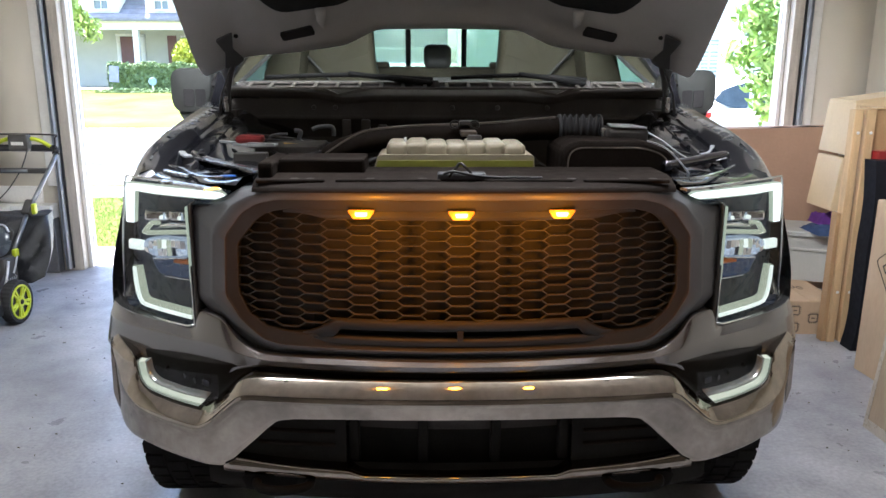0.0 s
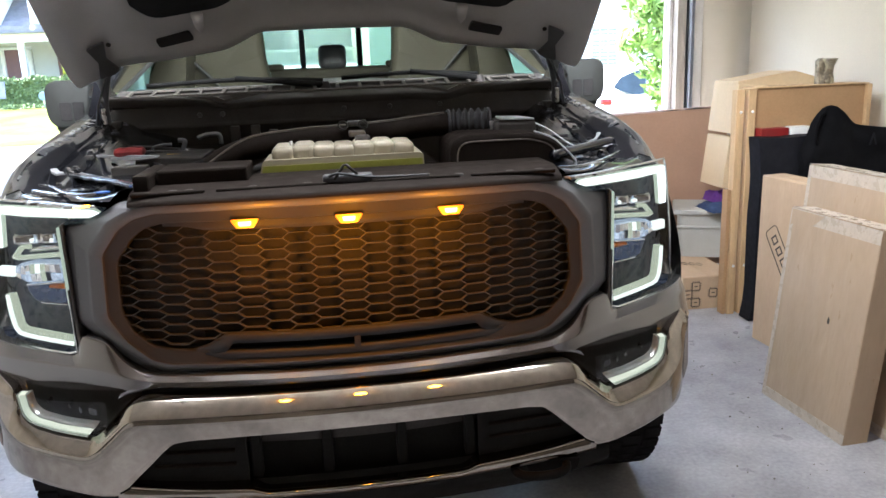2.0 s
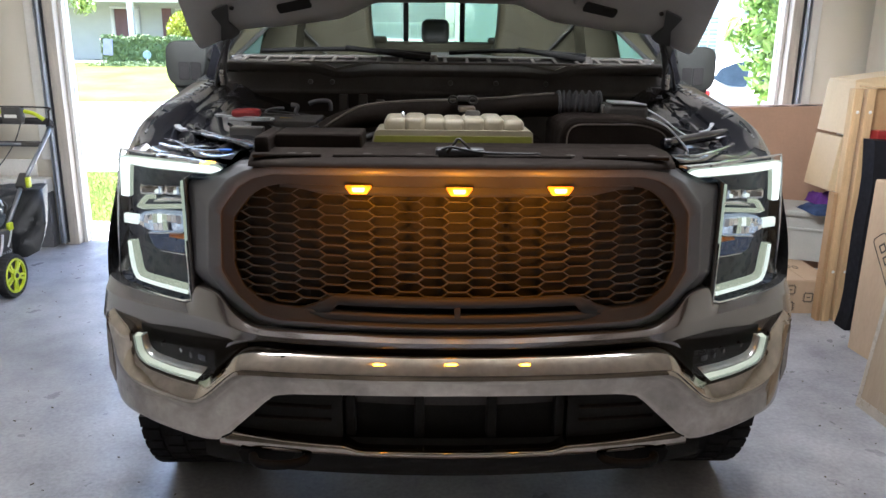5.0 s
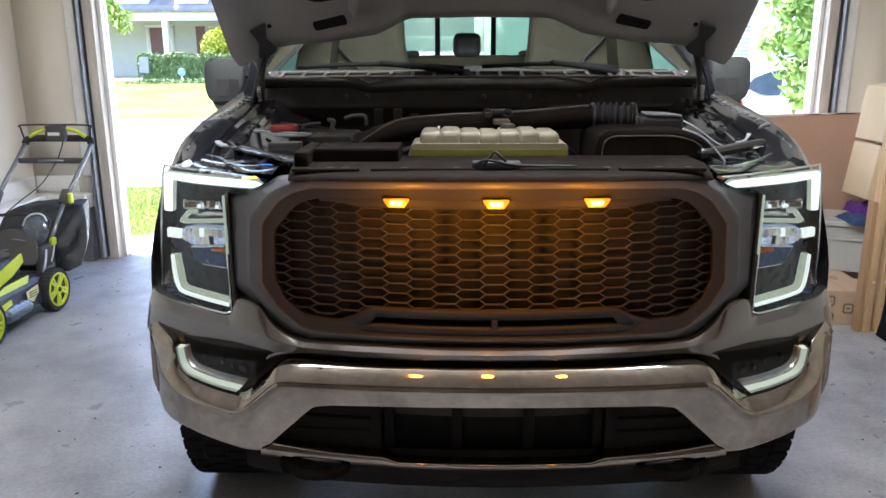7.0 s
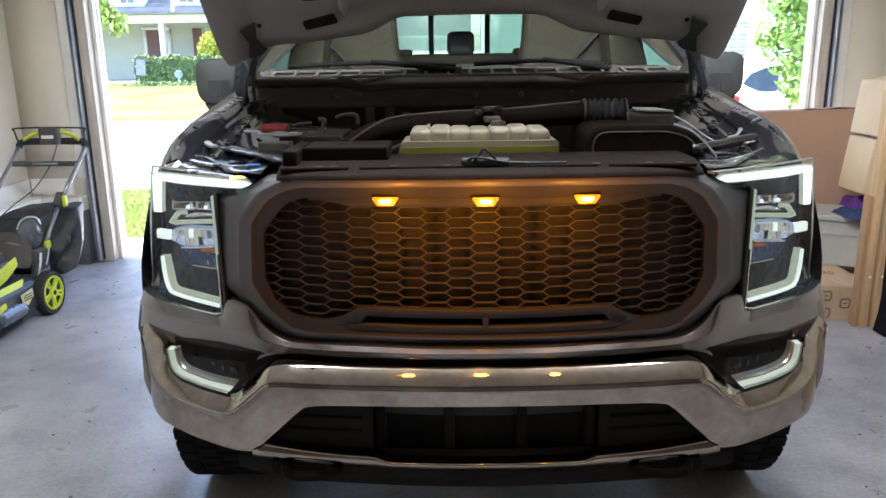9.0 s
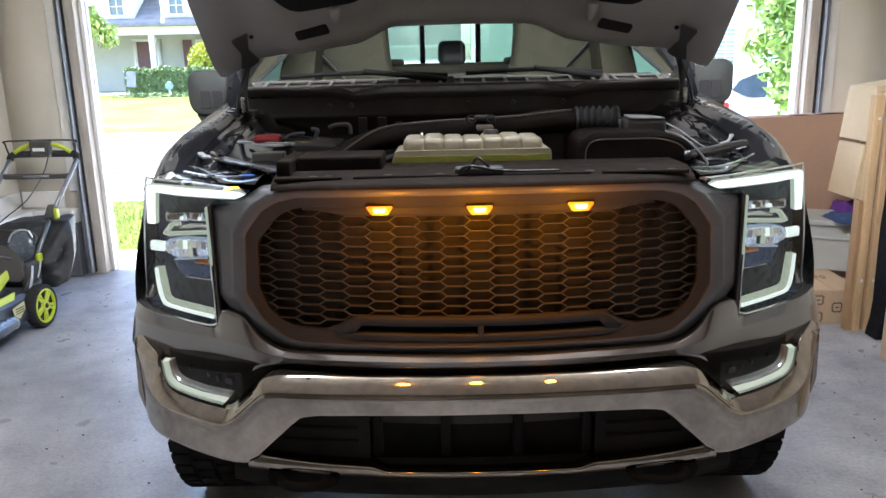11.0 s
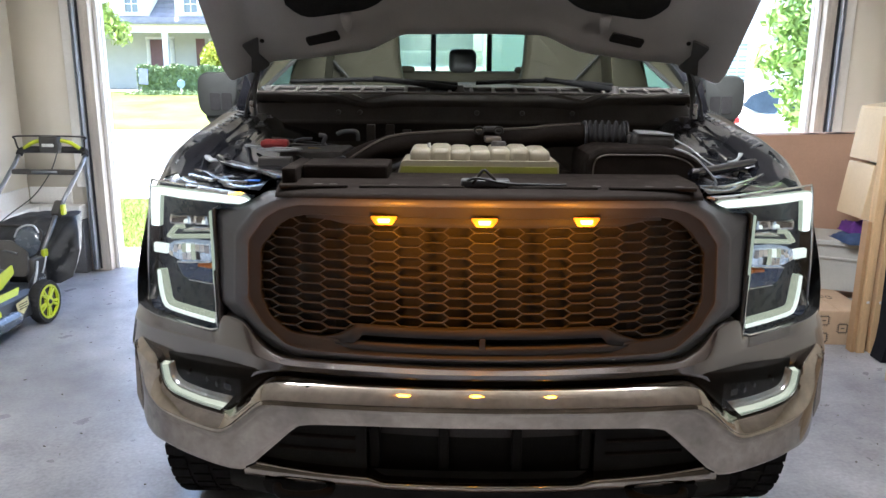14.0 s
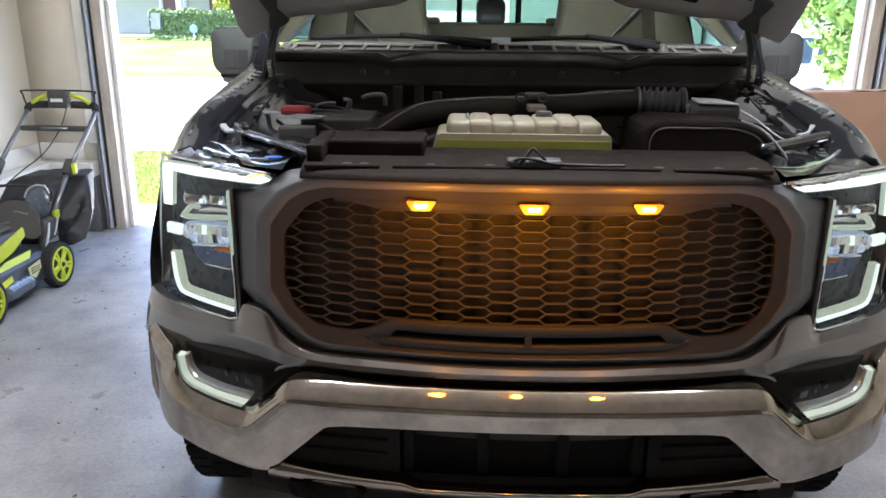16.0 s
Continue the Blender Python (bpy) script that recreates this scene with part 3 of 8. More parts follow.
# lower intake set into the bumper: a deep middle and a shallow ribbed panel on either side
bm = bm_new()
sheet(bm, [[(x, bump_y(x) + 0.10, z) for z in span(0.64, 0.43, 5)] for x in span(-0.68, 0.68, 30)])
part("lower_intake", bm, M_INTAKE, truck, "black plastic lower intake")
for s in (-1, 1):
    bm = bm_new()
    sheet(bm, [[(s * x, bump_y(x) + dy, z) for z, dy in ((0.64, 0.05), (0.60, 0.044), (0.48, 0.040), (0.46, 0.05))] for x in span(0.31, 0.68, 12)][::s], thick=(0, 0.012, 0))
    panel = part("intake_panel", bm, M_INTAKE, truck, "dark ribbed intake side panel")
    for z in (0.566, 0.528):
        x1 = 0.50 + (0.588 - z) * 0.9
        bm = bm_new()
        sheet(bm, [[(s * x, bump_y(x) + dy, z + dz) for dy, dz in ((0.044, 0.006), (0.034, 0.003), (0.034, -0.003), (0.044, -0.006))] for x in span(0.34, x1, 8)][::s])
        part("intake_rib", bm, M_COVER, panel)
for x in (-0.29, -0.10, 0.10, 0.29):
    part("intake_bar", boxed(x - 0.014, x + 0.014, bump_y(x) + 0.06, bump_y(x) + 0.10, 0.47, 0.63, bevel=0.005), M_INTAKE, truck)

# chrome strip under the intake
s_top = curve1([(0, 0.460), (0.262, 0.461), (0.30, 0.475), (0.45, 0.480), (0.54, 0.485), (0.65, 0.492)], 0.005)
s_bot = curve1([(0, 0.438), (0.26, 0.440), (0.30, 0.443), (0.45, 0.445), (0.55, 0.448), (0.65, 0.451)], 0.005)
bm = bm_new()
cols = []
for x in span(-0.65, 0.65, 96):
    xt = x - math.copysign(0.1 * max(0.0, abs(x) - 0.3), x)
    t, b, y = s_top(x), s_bot(x), bump_y(x)
    cols.append([(xt, y + 0.07, t + 0.004), (xt, y + 0.018, t), (xt, y + 0.0145, t - 0.0006), (xt, y + 0.003, t - 0.0045), (xt, y + 0.0005, t - 0.0065), (x, y + 0.0015, t + (b - t) * 0.6), (x, y + 0.004, b), (x, y + 0.06, b - 0.006)])
sheet(bm, cols)
part("chin_strip", bm, M_CHROME, truck, "thin chrome strip under the intake")

# black valance and tow hooks
bm = bm_new()
v_bot = curve1([(0, 0.36), (0.5, 0.365), (0.75, 0.39), (1.0, 0.42)], 0.03)
sheet(bm, [[(x, bump_y(x) + dy, z) for z, dy in ((0.475, 0.05), (0.45, 0.022), ((0.45 + v_bot(x)) / 2, 0.02), (v_bot(x) + 0.01, 0.03), (v_bot(x), 0.06), (v_bot(x) + 0.01, 0.35))] for x in span(-0.70, 0.70, 60)])
part("valance", bm, M_INTAKE, truck, "black plastic valance")


def tow_hook(s):
    hook = part("tow_hook", tubed(bend([(s * 0.41, 0.12, 0.425), (s * 0.41, 0.03, 0.425), (s * 0.45, 0.005, 0.423), (s * 0.52, 0.005, 0.423), (s * 0.555, 0.035, 0.425), (s * 0.555, 0.12, 0.425)], 5), 0.013, 10), M_WIPER, truck, "dark steel tow hook")
    part("recess", prismed(rounded([(-0.10, -0.022), (0.10, -0.022), (0.115, 0.022), (-0.115, 0.022)], 0.014), lambda u, v, w: (s * 0.485 + u, bump_y(0.485) + 0.016 + w, 0.422 + v), 0.05), M_WIPER, hook)


two(tow_hook)

# black band between bumper and fascia
bm = bm_new()
sheet(bm, [[(flare(x, 0.7), nose(x) + 0.03, 0.775), (flare(x, 0.7), nose(x) + 0.025, 0.70), (flare(x, 0.7), nose(x) + 0.02, 0.56)] for x in span(-0.97, 0.97, 60)])
part("bumper_gap_panel", bm, M_BLACK, truck, "black panel behind the bumper")
for s in (-1, 1):
    part("gap_duct", prismed(rounded([(0.36, 0.693), (0.50, 0.690), (0.50, 0.715), (0.36, 0.718)], 0.006, 2), lambda u, v, w: (s * u, nose(u) + 0.012 + w, v), 0.03), M_RUBBER, truck)

# painted fascia: a light upper facet under the lamps, a fold, and a face that falls away below it
F_TOP = [(0, 0.770), (0.30, 0.768), (0.47, 0.762), (0.541, 0.760), (0.575, 0.766), (0.608, 0.782), (0.633, 0.804), (0.656, 0.836), (0.668, 0.849), (0.700, 0.857), (0.738, 0.862), (0.750, 0.845), (0.757, 0.806), (0.770, 0.800), (0.83, 0.806), (0.904, 0.816), (0.945, 0.822), (0.985, 0.826), (1.0, 0.828)]
F_FOLD = [(0, 0.757), (0.30, 0.754), (0.47, 0.748), (0.535, 0.746), (0.565, 0.749), (0.595, 0.753), (0.620, 0.759), (0.645, 0.765), (0.665, 0.768), (0.690, 0.770), (0.715, 0.773), (0.735, 0.775), (0.752, 0.777), (0.772, 0.779), (0.83, 0.785), (0.904, 0.790), (0.945, 0.792), (0.985, 0.793), (1.0, 0.793)]
F_FOOT = [(0, 0.740), (0.30, 0.736), (0.47, 0.731), (0.53, 0.727), (0.56, 0.723), (0.59, 0.718), (0.618, 0.711), (0.640, 0.699), (0.662, 0.683), (0.690, 0.678), (0.712, 0.677), (0.735, 0.677), (0.752, 0.677), (0.775, 0.678), (0.83, 0.679), (0.904, 0.686), (0.945, 0.695), (0.985, 0.702), (1.0, 0.704)]
counts = [max(2, int(max(math.dist(a, b), math.dist(e, f)) / 0.010)) for a, b, e, f in zip(F_TOP, F_TOP[1:], F_FOOT, F_FOOT[1:])]
half = list(zip(*(run(q, counts, 1.1) for q in (F_TOP, F_FOLD, F_FOOT))))


def fascia_column(s, t, m, b):
    x0 = abs(m[0])
    k = min(1.0, max(0.0, (x0 - 0.54) / 0.10))
    col = [(t, 0.045), (t, 0.010), (t + (m - t) * 0.04, 0.0045), (t + (m - t) * 0.12, 0.002)]
    proud = 0.016 + 0.006 * k
    col += [(t + (m - t) * q, 0.002 - proud * (q - 0.12) / 0.83) for q in (0.35, 0.6, 0.8, 0.95)]
    col += [(m, -proud + 0.001)]
    col += [(m + (b - m) * q, -proud + 0.001 + (0.004 - 0.013 * k) * q) for q in (0.06, 0.25, 0.5, 0.75, 0.95)]
    e = -proud + 0.001 + 0.004 - 0.013 * k
    col += [(b, e + 0.003), (b, e + 0.05)]
    return [(s * flare(p[0], p[1]), nose(p[0]) + d, p[1]) for p, d in col]


bm = bm_new()
sheet(bm, [fascia_column(-1, *q) for q in half[:0:-1]] + [fascia_column(1, *q) for q in half])
part("front_fascia", bm, M_PAINT, truck, "grey metallic painted front fascia", smooth=16)

# grille surround: from the headlamps inward over a raised frame to the mesh opening
half_out = [(0.0, 1.238), (0.50, 1.228), (0.60, 1.212), (0.645, 1.185), (0.755, 1.163), (0.765, 0.90), (0.715, 0.83), (0.60, 0.765), (0.52, 0.748), (0.0, 0.758)]
half_mid = [(0.0, 1.228), (0.48, 1.220), (0.560, 1.205), (0.614, 1.178), (0.677, 1.105), (0.692, 0.91), (0.645, 0.835), (0.55, 0.778), (0.50, 0.768), (0.0, 0.782)]
half_rim = [(0.0, 1.205), (0.485, 1.196), (0.540, 1.182), (0.585, 1.155), (0.638, 1.088), (0.648, 0.918), (0.605, 0.852), (0.54, 0.802), (0.49, 0.793), (0.0, 0.797)]
half_in = [(0.0, 1.172), (0.46, 1.170), (0.512, 1.158), (0.550, 1.134), (0.606, 1.066), (0.613, 0.930), (0.586, 0.872), (0.530, 0.831), (0.370, 0.821), (0.0, 0.821)]


def ring_loop(half):
    left = [(-x, z) for x, z in half[1:-1]][::-1]
    pts = half[1:-1] + [half[-1]] + left + [half[0]]
    out = []
    for i, p in enumerate(pts):
        q = pts[(i + 1) % len(pts)]
        c = Vector(p)
        a, b = Vector(pts[i - 1]), Vector(q)
        flat = abs(p[0]) < 1e-6
        r = 0.0 if flat else 0.013
        s, e = c + (a - c).normalized() * r, c + (b - c).normalized() * r
        for k in range(1 if flat else 4):
            t = k / 3
            out.append(tuple(s * (1 - t) ** 2 + c * 2 * t * (1 - t) + e * t * t))
        d = (b - c).length
        n = 9 if max(abs(p[0]), abs(q[0])) < 0.53 and d > 0.3 else 2
        for k in range(1, n):
            if n > 2:
                m = c + (b - c) * (k / n)
                z0, z1, xe = (p[1], q[1], q[0]) if flat else (q[1], p[1], p[0])
                out.append((m.x, z0 + (z1 - z0) * (m.x / xe) ** 2))
            else:
                out.append(tuple(c.lerp(b, 0.5)))
    return out


def tuck(z, k):
    """Below the lamps the surround falls back from its rim (k = 0) to the fascia (k = 1)."""
    return 0.022 * k * min(1.0, max(0.0, (0.90 - z) / 0.05))


loops = [ring_loop(h) for h in (half_out, half_mid, half_rim, half_in)]


def mixed(a, b, t):
    return [(p[0] + (q[0] - p[0]) * t, p[1] + (q[1] - p[1]) * t) for p, q in zip(a, b)]


rings = [(loops[0], 0.085), (mixed(loops[0], loops[1], 0.18), 0.022), (mixed(loops[0], loops[1], 0.50), 0.008), (mixed(loops[0], loops[1], 0.90), 0.0015), (loops[1], -0.003), (mixed(loops[1], loops[2], 0.12), -0.006), (mixed(loops[1], loops[2], 0.94), -0.004), (loops[2], -0.001)]
bm = bm_new()
fall = (1.0, 1.0, 1.0, 1.0, 1.0, 0.85, 0.08, 0.0)
sheet(bm, [[(l[i][0], nose(l[i][0]) + dy + tuck(l[i][1], k), l[i][1]) for (l, dy), k in zip(rings, fall)] for i in range(len(loops[0]))], closed=True)
part("grille_surround", bm, M_SURROUND, truck, "matte dark grey surround of the grille", smooth=14)
rings = [(loops[2], -0.001), (mixed(loops[2], loops[3], 0.06), 0.006), (mixed(loops[2], loops[3], 0.12), 0.008), (mixed(loops[2], loops[3], 0.9), 0.012), (loops[3], 0.016), (mixed(loops[3], loops[2], -0.02), 0.05)]
bm = bm_new()
sheet(bm, [[(l[i][0], nose(l[i][0]) + dy, l[i][1]) for l, dy in rings] for i in range(len(loops[0]))], closed=True)
bezel = part("grille_bezel", bm, M_BEZEL, truck, "matte dark grey grille frame", smooth=14)

# lower plate of the grille with its two slots and the middle tab
bm = bm_new()
pt = curve1([(0, 0.873), (0.334, 0.873), (0.385, 0.842), (0.43, 0.827)], 0.004)
recede = lambda x: 0.014 * min(1.0, max(0.0, (abs(x) - 0.35) / 0.07))
pb = curve1([(0, 0.851), (0.320, 0.850), (0.338, 0.828), (0.43, 0.808)], 0.001)
sheet(bm, [[(x, nose(x) + 0.03, pt(x)), (x, nose(x) + 0.006 + recede(x), pt(x)), (x, nose(x) + 0.004 + recede(x), pt(x) - 0.003), (x, nose(x) + 0.002 + recede(x), pb(x)), (x, nose(x) + 0.03, pb(x))] for x in span(-0.43, 0.43, 120)])
part("slot_plate", bm, M_BEZEL, bezel)
bm = bm_new()
sheet(bm, [[(x, nose(x) + 0.05, 0.870), (x, nose(x) + 0.05, 0.800)] for x in span(-0.40, 0.40, 30)])
part("slot_back", bm, M_INTAKE, bezel)
part("centre_tab", boxed(-0.008, 0.008, nose(0) + 0.0, nose(0) + 0.05, 0.824, 0.853, bevel=0.002), M_BEZEL, bezel)
bm = bm_new()
sheet(bm, [[(x, nose(x) + 0.03, 0.8285), (x, nose(x) + 0.003 + recede(x), 0.8275), (x, nose(x) + 0.002 + recede(x), 0.820), (x, nose(x) + 0.006 + recede(x), 0.808)] for x in span(-0.42, 0.42, 60)])
part("lower_lip", bm, M_BEZEL, bezel)

# honeycomb mesh, one moulding
PX, PZ, FLAT = 0.0645, 0.0275, 0.0235
opening = [(x, z) for x, z in loops[3]]


def bar(bm, a, b, w, d0, d1):
    """A square rib between two (x, z) points on the mesh plane."""
    (ax, az), (bx, bz) = a, b
    dx, dz = bx - ax, bz - az
    l = math.hypot(dx, dz)
    nx, nz = -dz / l * w / 2, dx / l * w / 2
    ya, yb = nose(ax) + d0, nose(bx) + d0
    e = d1 - d0
    vs = [bm.verts.new(p) for p in ((ax - nx, ya, az - nz), (ax + nx, ya, az + nz), (bx + nx, yb, bz + nz), (bx - nx, yb, bz - nz),
                                    (ax - nx, ya + e, az - nz), (ax + nx, ya + e, az + nz), (bx + nx, yb + e, bz + nz), (bx - nx, yb + e, bz - nz))]
    for q in ((0, 1, 2, 3), (1, 0, 4, 5), (3, 2, 6, 7), (0, 3, 7, 4), (2, 1, 5, 6)):
        bm.faces.new([vs[i] for i in q])


bm = bm_new()
mesh_top = curve1([(0, 1.148), (0.36, 1.148), (0.47, 1.170), (0.7, 1.172)])
node_x = lambda c: c * PX * (1 + 0.0006 * c * c)
sag = lambda x, z: (x, z - 0.03 * x * x)
for col in range(-10, 10):
    cx, nx = node_x(col), node_x(col + 1)
    for row in range(-7, 8):
        cz = 1.0108 + row * PZ + (PZ / 2 if col % 2 else 0)
        flat_a, flat_b, tip = (cx - FLAT, cz + PZ / 2), (cx + FLAT, cz + PZ / 2), (nx - FLAT, cz)
        for a, b in ((flat_a, flat_b), (flat_b, tip), (tip, (cx + FLAT, cz - PZ / 2))):
            a, b = sag(*a), sag(*b)
            mx, mz = (a[0] + b[0]) / 2, (a[1] + b[1]) / 2
            if inside(mx / 1.03, 1.0 + (mz - 1.0) / 1.06, opening) and mz < mesh_top(mx) + 0.013 and mz > (0.868 if abs(mx) < 0.34 else 0.836):
                bar(bm, a, b, 0.0020, 0.022, 0.034)
part("grille_mesh", bm, M_MESH, truck, "dark honeycomb grille mesh", smooth=0)
bm = bm_new()
sheet(bm, [[(x, nose(x) + 0.070, z) for z in span(1.19, 0.78, 6)] for x in span(-0.64, 0.64, 30)])
part("radiator_shutter", bm, M_BACKING, truck, "dark plate close behind the mesh")
bm = bm_new()
sheet(bm, [[(x, nose(x) + 0.018, 1.176), (x, nose(x) + 0.016, 1.16), (x, nose(x) + 0.018, mesh_top(x)), (x, nose(x) + 0.04, mesh_top(x) - 0.002)] for x in span(-0.47, 0.47, 60)])
part("lamp_strip", bm, M_BEZEL, truck, "dark strip that carries the marker lamps")


def marker_lamp(x):
    y = nose(x) + 0.012
    shape = [(-0.033, 0.011), (0.033, 0.011), (0.034, 0.007), (0.021, -0.012), (-0.021, -0.012), (-0.034, 0.007)]
    lamp = part("marker_lamp", prismed(rounded(shape, 0.003, 2), lambda u, v, w: (x + u, y - 0.012 + w, 1.166 + v), 0.02), M_AMBER, truck, "lit amber marker lamp")
    part("bulb", prismed(rounded([(-0.017, 0.005), (0.017, 0.005), (0.014, -0.006), (-0.014, -0.006)], 0.003, 2), lambda u, v, w: (x + u, y - 0.016 + w, 1.166 + v), 0.006), M_AMBER_HOT, lamp, "glowing amber bulb")
    part("rim", tubed([(x + u * 1.03, y - 0.008, 1.166 + v * 1.06) for u, v in rounded(shape, 0.003, 2)], 0.0016, 6, closed=True), M_BLACK, lamp)


for x in (-0.258, 0.0, 0.262):
    marker_lamp(x)


# headlamps: x as on the nose, widened towards the sill at the outer edge
def headlamp(s):
    P = lambda x, z, d=0.0: (s * x * (1 + 0.022 * max(0.0, (x - 0.75) / 0.24)), nose(x) + d, z)

    def W(x, z, d=0.0):
        if x > 0.75:
            x = 0.75 + (x - 0.75) * (0.84 + 0.30 * (1.22 - z) / 0.39)
        return P(x, z, d)

    h = part("headlamp", bm_new(), M_LAMPCAVE, truck, "tall lit headlamp with white light bars")
    bm = bm_new()
    top = curve1([(0.6, 1.206), (0.66, 1.215), (0.80, 1.222), (0.99, 1.226)], 0.003)
    bot = curve1([(0.6, 1.196), (0.63, 1.190), (0.66, 1.170), (0.745, 1.163), (0.750, 0.815), (0.765, 0.804), (0.94, 0.812), (0.99, 0.828)], 0.0015)
    sheet(bm, [[W(x, top(x), 0.02), W(x, top(x) - 0.012, 0.075), W(x, (top(x) + bot(x)) / 2, 0.085), W(x, bot(x) + 0.008, 0.075), W(x, bot(x), 0.015)] for x in span(0.635, 0.985, 44)][::s])
    bm.to_mesh(h.data)
    bm.free()
    # side wall facing the grille
    part("inner_wall", boxed(*sorted((s * 0.742, s * 0.750)), nose(0.745) + 0.002, nose(0.745) + 0.10, 0.806, 1.165, bevel=0.003), M_BLACK2, h)

    def ribbon(name, a, b, d, t, mtl, label="", lo=0.0, hi=1.0):
        """A bar between two borders, a and b, its front slightly crowned."""
        bm, cols = bm_new(), []
        for (ax, az), (bx, bz) in zip(a, b):
            e = lambda k: (ax + (bx - ax) * k, az + (bz - az) * k)
            m, k0, k1 = e((lo + hi) / 2), e(lo), e(hi)
            cols.append([P(*k0, d + t), P(*k0, d), P(*m, d - 0.002), P(*k1, d), P(*k1, d + t)])
        sheet(bm, cols if s > 0 else cols[::-1])
        for c in (cols[0], cols[-1]):
            bm.faces.new([bm.verts.new(p) for p in c])
        return part(name, bm, mtl, h, label)

    def level(x0, x1, z, n=6):
        return [(x, z) for x in span(x0, x1, n)]

    a = [(0.634, 1.197), (0.645, 1.204), (0.661, 1.207), (0.70, 1.208), (0.75, 1.209), (0.80, 1.209), (0.85, 1.209), (0.90, 1.209), (0.932, 1.208), (0.951, 1.205), (0.959, 1.197), (0.961, 1.175), (0.965, 1.13), (0.968, 1.086)]
    b = [(0.635, 1.195), (0.648, 1.188), (0.663, 1.182), (0.70, 1.181), (0.75, 1.181), (0.80, 1.181), (0.85, 1.181), (0.90, 1.183), (0.911, 1.184), (0.914, 1.183), (0.916, 1.180), (0.918, 1.165), (0.923, 1.13), (0.928, 1.09)]
    bar = ribbon("upper_light_bar", a, b, 0.014, 0.02, M_LED_LOW, "lit white light bar round the upper corner")
    ribbon("upper_light_core", a, b, 0.010, 0.01, M_LED_HOT, "", 0.13, 0.86).parent = bar
    a = [(0.960, 0.947), (0.960, 0.90), (0.956, 0.872), (0.949, 0.850), (0.938, 0.836), (0.92, 0.832), (0.89, 0.830), (0.85, 0.8275), (0.81, 0.825), (0.768, 0.822)]
    b = [(0.926, 0.957), (0.919, 0.91), (0.916, 0.885), (0.914, 0.869), (0.907, 0.861), (0.898, 0.859), (0.875, 0.8575), (0.85, 0.856), (0.81, 0.853), (0.768, 0.849)]
    bar = ribbon("lower_light_bar", a, b, 0.016, 0.02, M_LED_DIM, "lit white light bar round the lower corner")
    ribbon("lower_light_core", a, b, 0.010, 0.01, M_LED, "", 0.12, 0.52).parent = bar
    for i in range(13):
        x = 0.782 + i * 0.0115
        part("prism_tooth", boxed(*sorted((s * x, s * (x + 0.006))), nose(x) + 0.008, nose(x) + 0.02, 0.8415, 0.8515, bevel=0.002, seg=1), M_LED_DIM, h)
    # the strip emits to put in the highlight on the glass edge
    ribbon("trim_strip", [(0.7592, z) for z in span(1.155, 0.94, 6)], [(0.7612, z) for z in span(1.155, 0.94, 6)], 0.006, 0.02, M_LED_LOW, "pale trim strip that glows for the glass edge highlight")
    ribbon("trim_rail", [(0.7555, z) for z in span(0.985, 0.815, 5)], [(0.7610, z) for z in span(0.985, 0.815, 5)], 0.008, 0.02, M_CHROME_D)
    # upper reflector pair over a light shaped like a hook
    for x0, x1, z in ((0.770, 0.816, 1.124), (0.826, 0.898, 1.119)):
        bm = bm_new()
        box(bm, *sorted((s * x0, s * x1)), nose(x0) + 0.03, nose(x0) + 0.07, z - 0.015, z + 0.014, bevel=0.008)
        for j in range(3):
            x = x0 + (j + 0.5) * (x1 - x0) / 3
            box(bm, *sorted((s * (x - 0.005), s * (x + 0.005))), nose(x) + 0.022, nose(x) + 0.05, z - 0.009, z + 0.008, bevel=0.003, seg=1)
        part("reflector", bm, M_CHROME_D, h, "chrome lamp reflector")
        for j in range(5):
            x = x0 + (j + 0.2) * (x1 - x0) / 5
            bm = bm_new()
            sheet(bm, [[P(x, z - 0.012 + 0.004 * (j % 2), 0.022), P(x, z + 0.010, 0.014 + 0.006 * (j % 3))], [P(x + 0.007, z - 0.011, 0.015), P(x + 0.007, z + 0.012 - 0.003 * (j % 2), 0.024)]][::s], thick=(0, 0.004, 0))
            part("reflector_facet", bm, (M_PROJ, M_CHROME_D, M_LED_DIM)[j % 3], h)
    for x0, x1, z in ((0.776, 0.790, 1.120), (0.798, 0.806, 1.125), (0.834, 0.852, 1.116), (0.86, 0.868, 1.121)):
        part("led_chip", boxed(*sorted((s * x0, s * x1)), nose(x0) + 0.016, nose(x0) + 0.022, z - 0.005, z + 0.005, bevel=0.002, seg=1), M_LED, h, "lit white chip")
    ribbon("hook_light", [(0.767, 1.074), (0.80, 1.070), (0.85, 1.063), (0.893, 1.056), (0.913, 1.059), (0.911, 1.066), (0.886, 1.095), (0.878, 1.099), (0.850, 1.101)],
           [(0.767, 1.085), (0.80, 1.081), (0.85, 1.074), (0.884, 1.069), (0.890, 1.069), (0.888, 1.072), (0.873, 1.088), (0.869, 1.090), (0.850, 1.091)], 0.02, 0.015, M_LED_DIM, "lit hook-shaped light")
    ribbon("hook_prism", [(0.767, 1.092), (0.79, 1.091), (0.83, 1.084), (0.862, 1.080)], [(0.767, 1.102), (0.79, 1.102), (0.82, 1.100), (0.845, 1.092)], 0.03, 0.02, M_CHROME_D)
    # main projector: wide clear block over a blue-tinted lower lens
    out = [(0.768, 1.012), (0.80, 1.007), (0.84, 1.0), (0.875, 0.995), (0.900, 1.008), (0.907, 1.036), (0.88, 1.045), (0.85, 1.052), (0.80, 1.055), (0.768, 1.056)]
    part("projector", prismed(rounded(out, 0.004, 2), lambda u, v, w: P(u, v, 0.02 + w), 0.05, 0.004), M_PROJ, h, "bright clear projector block")
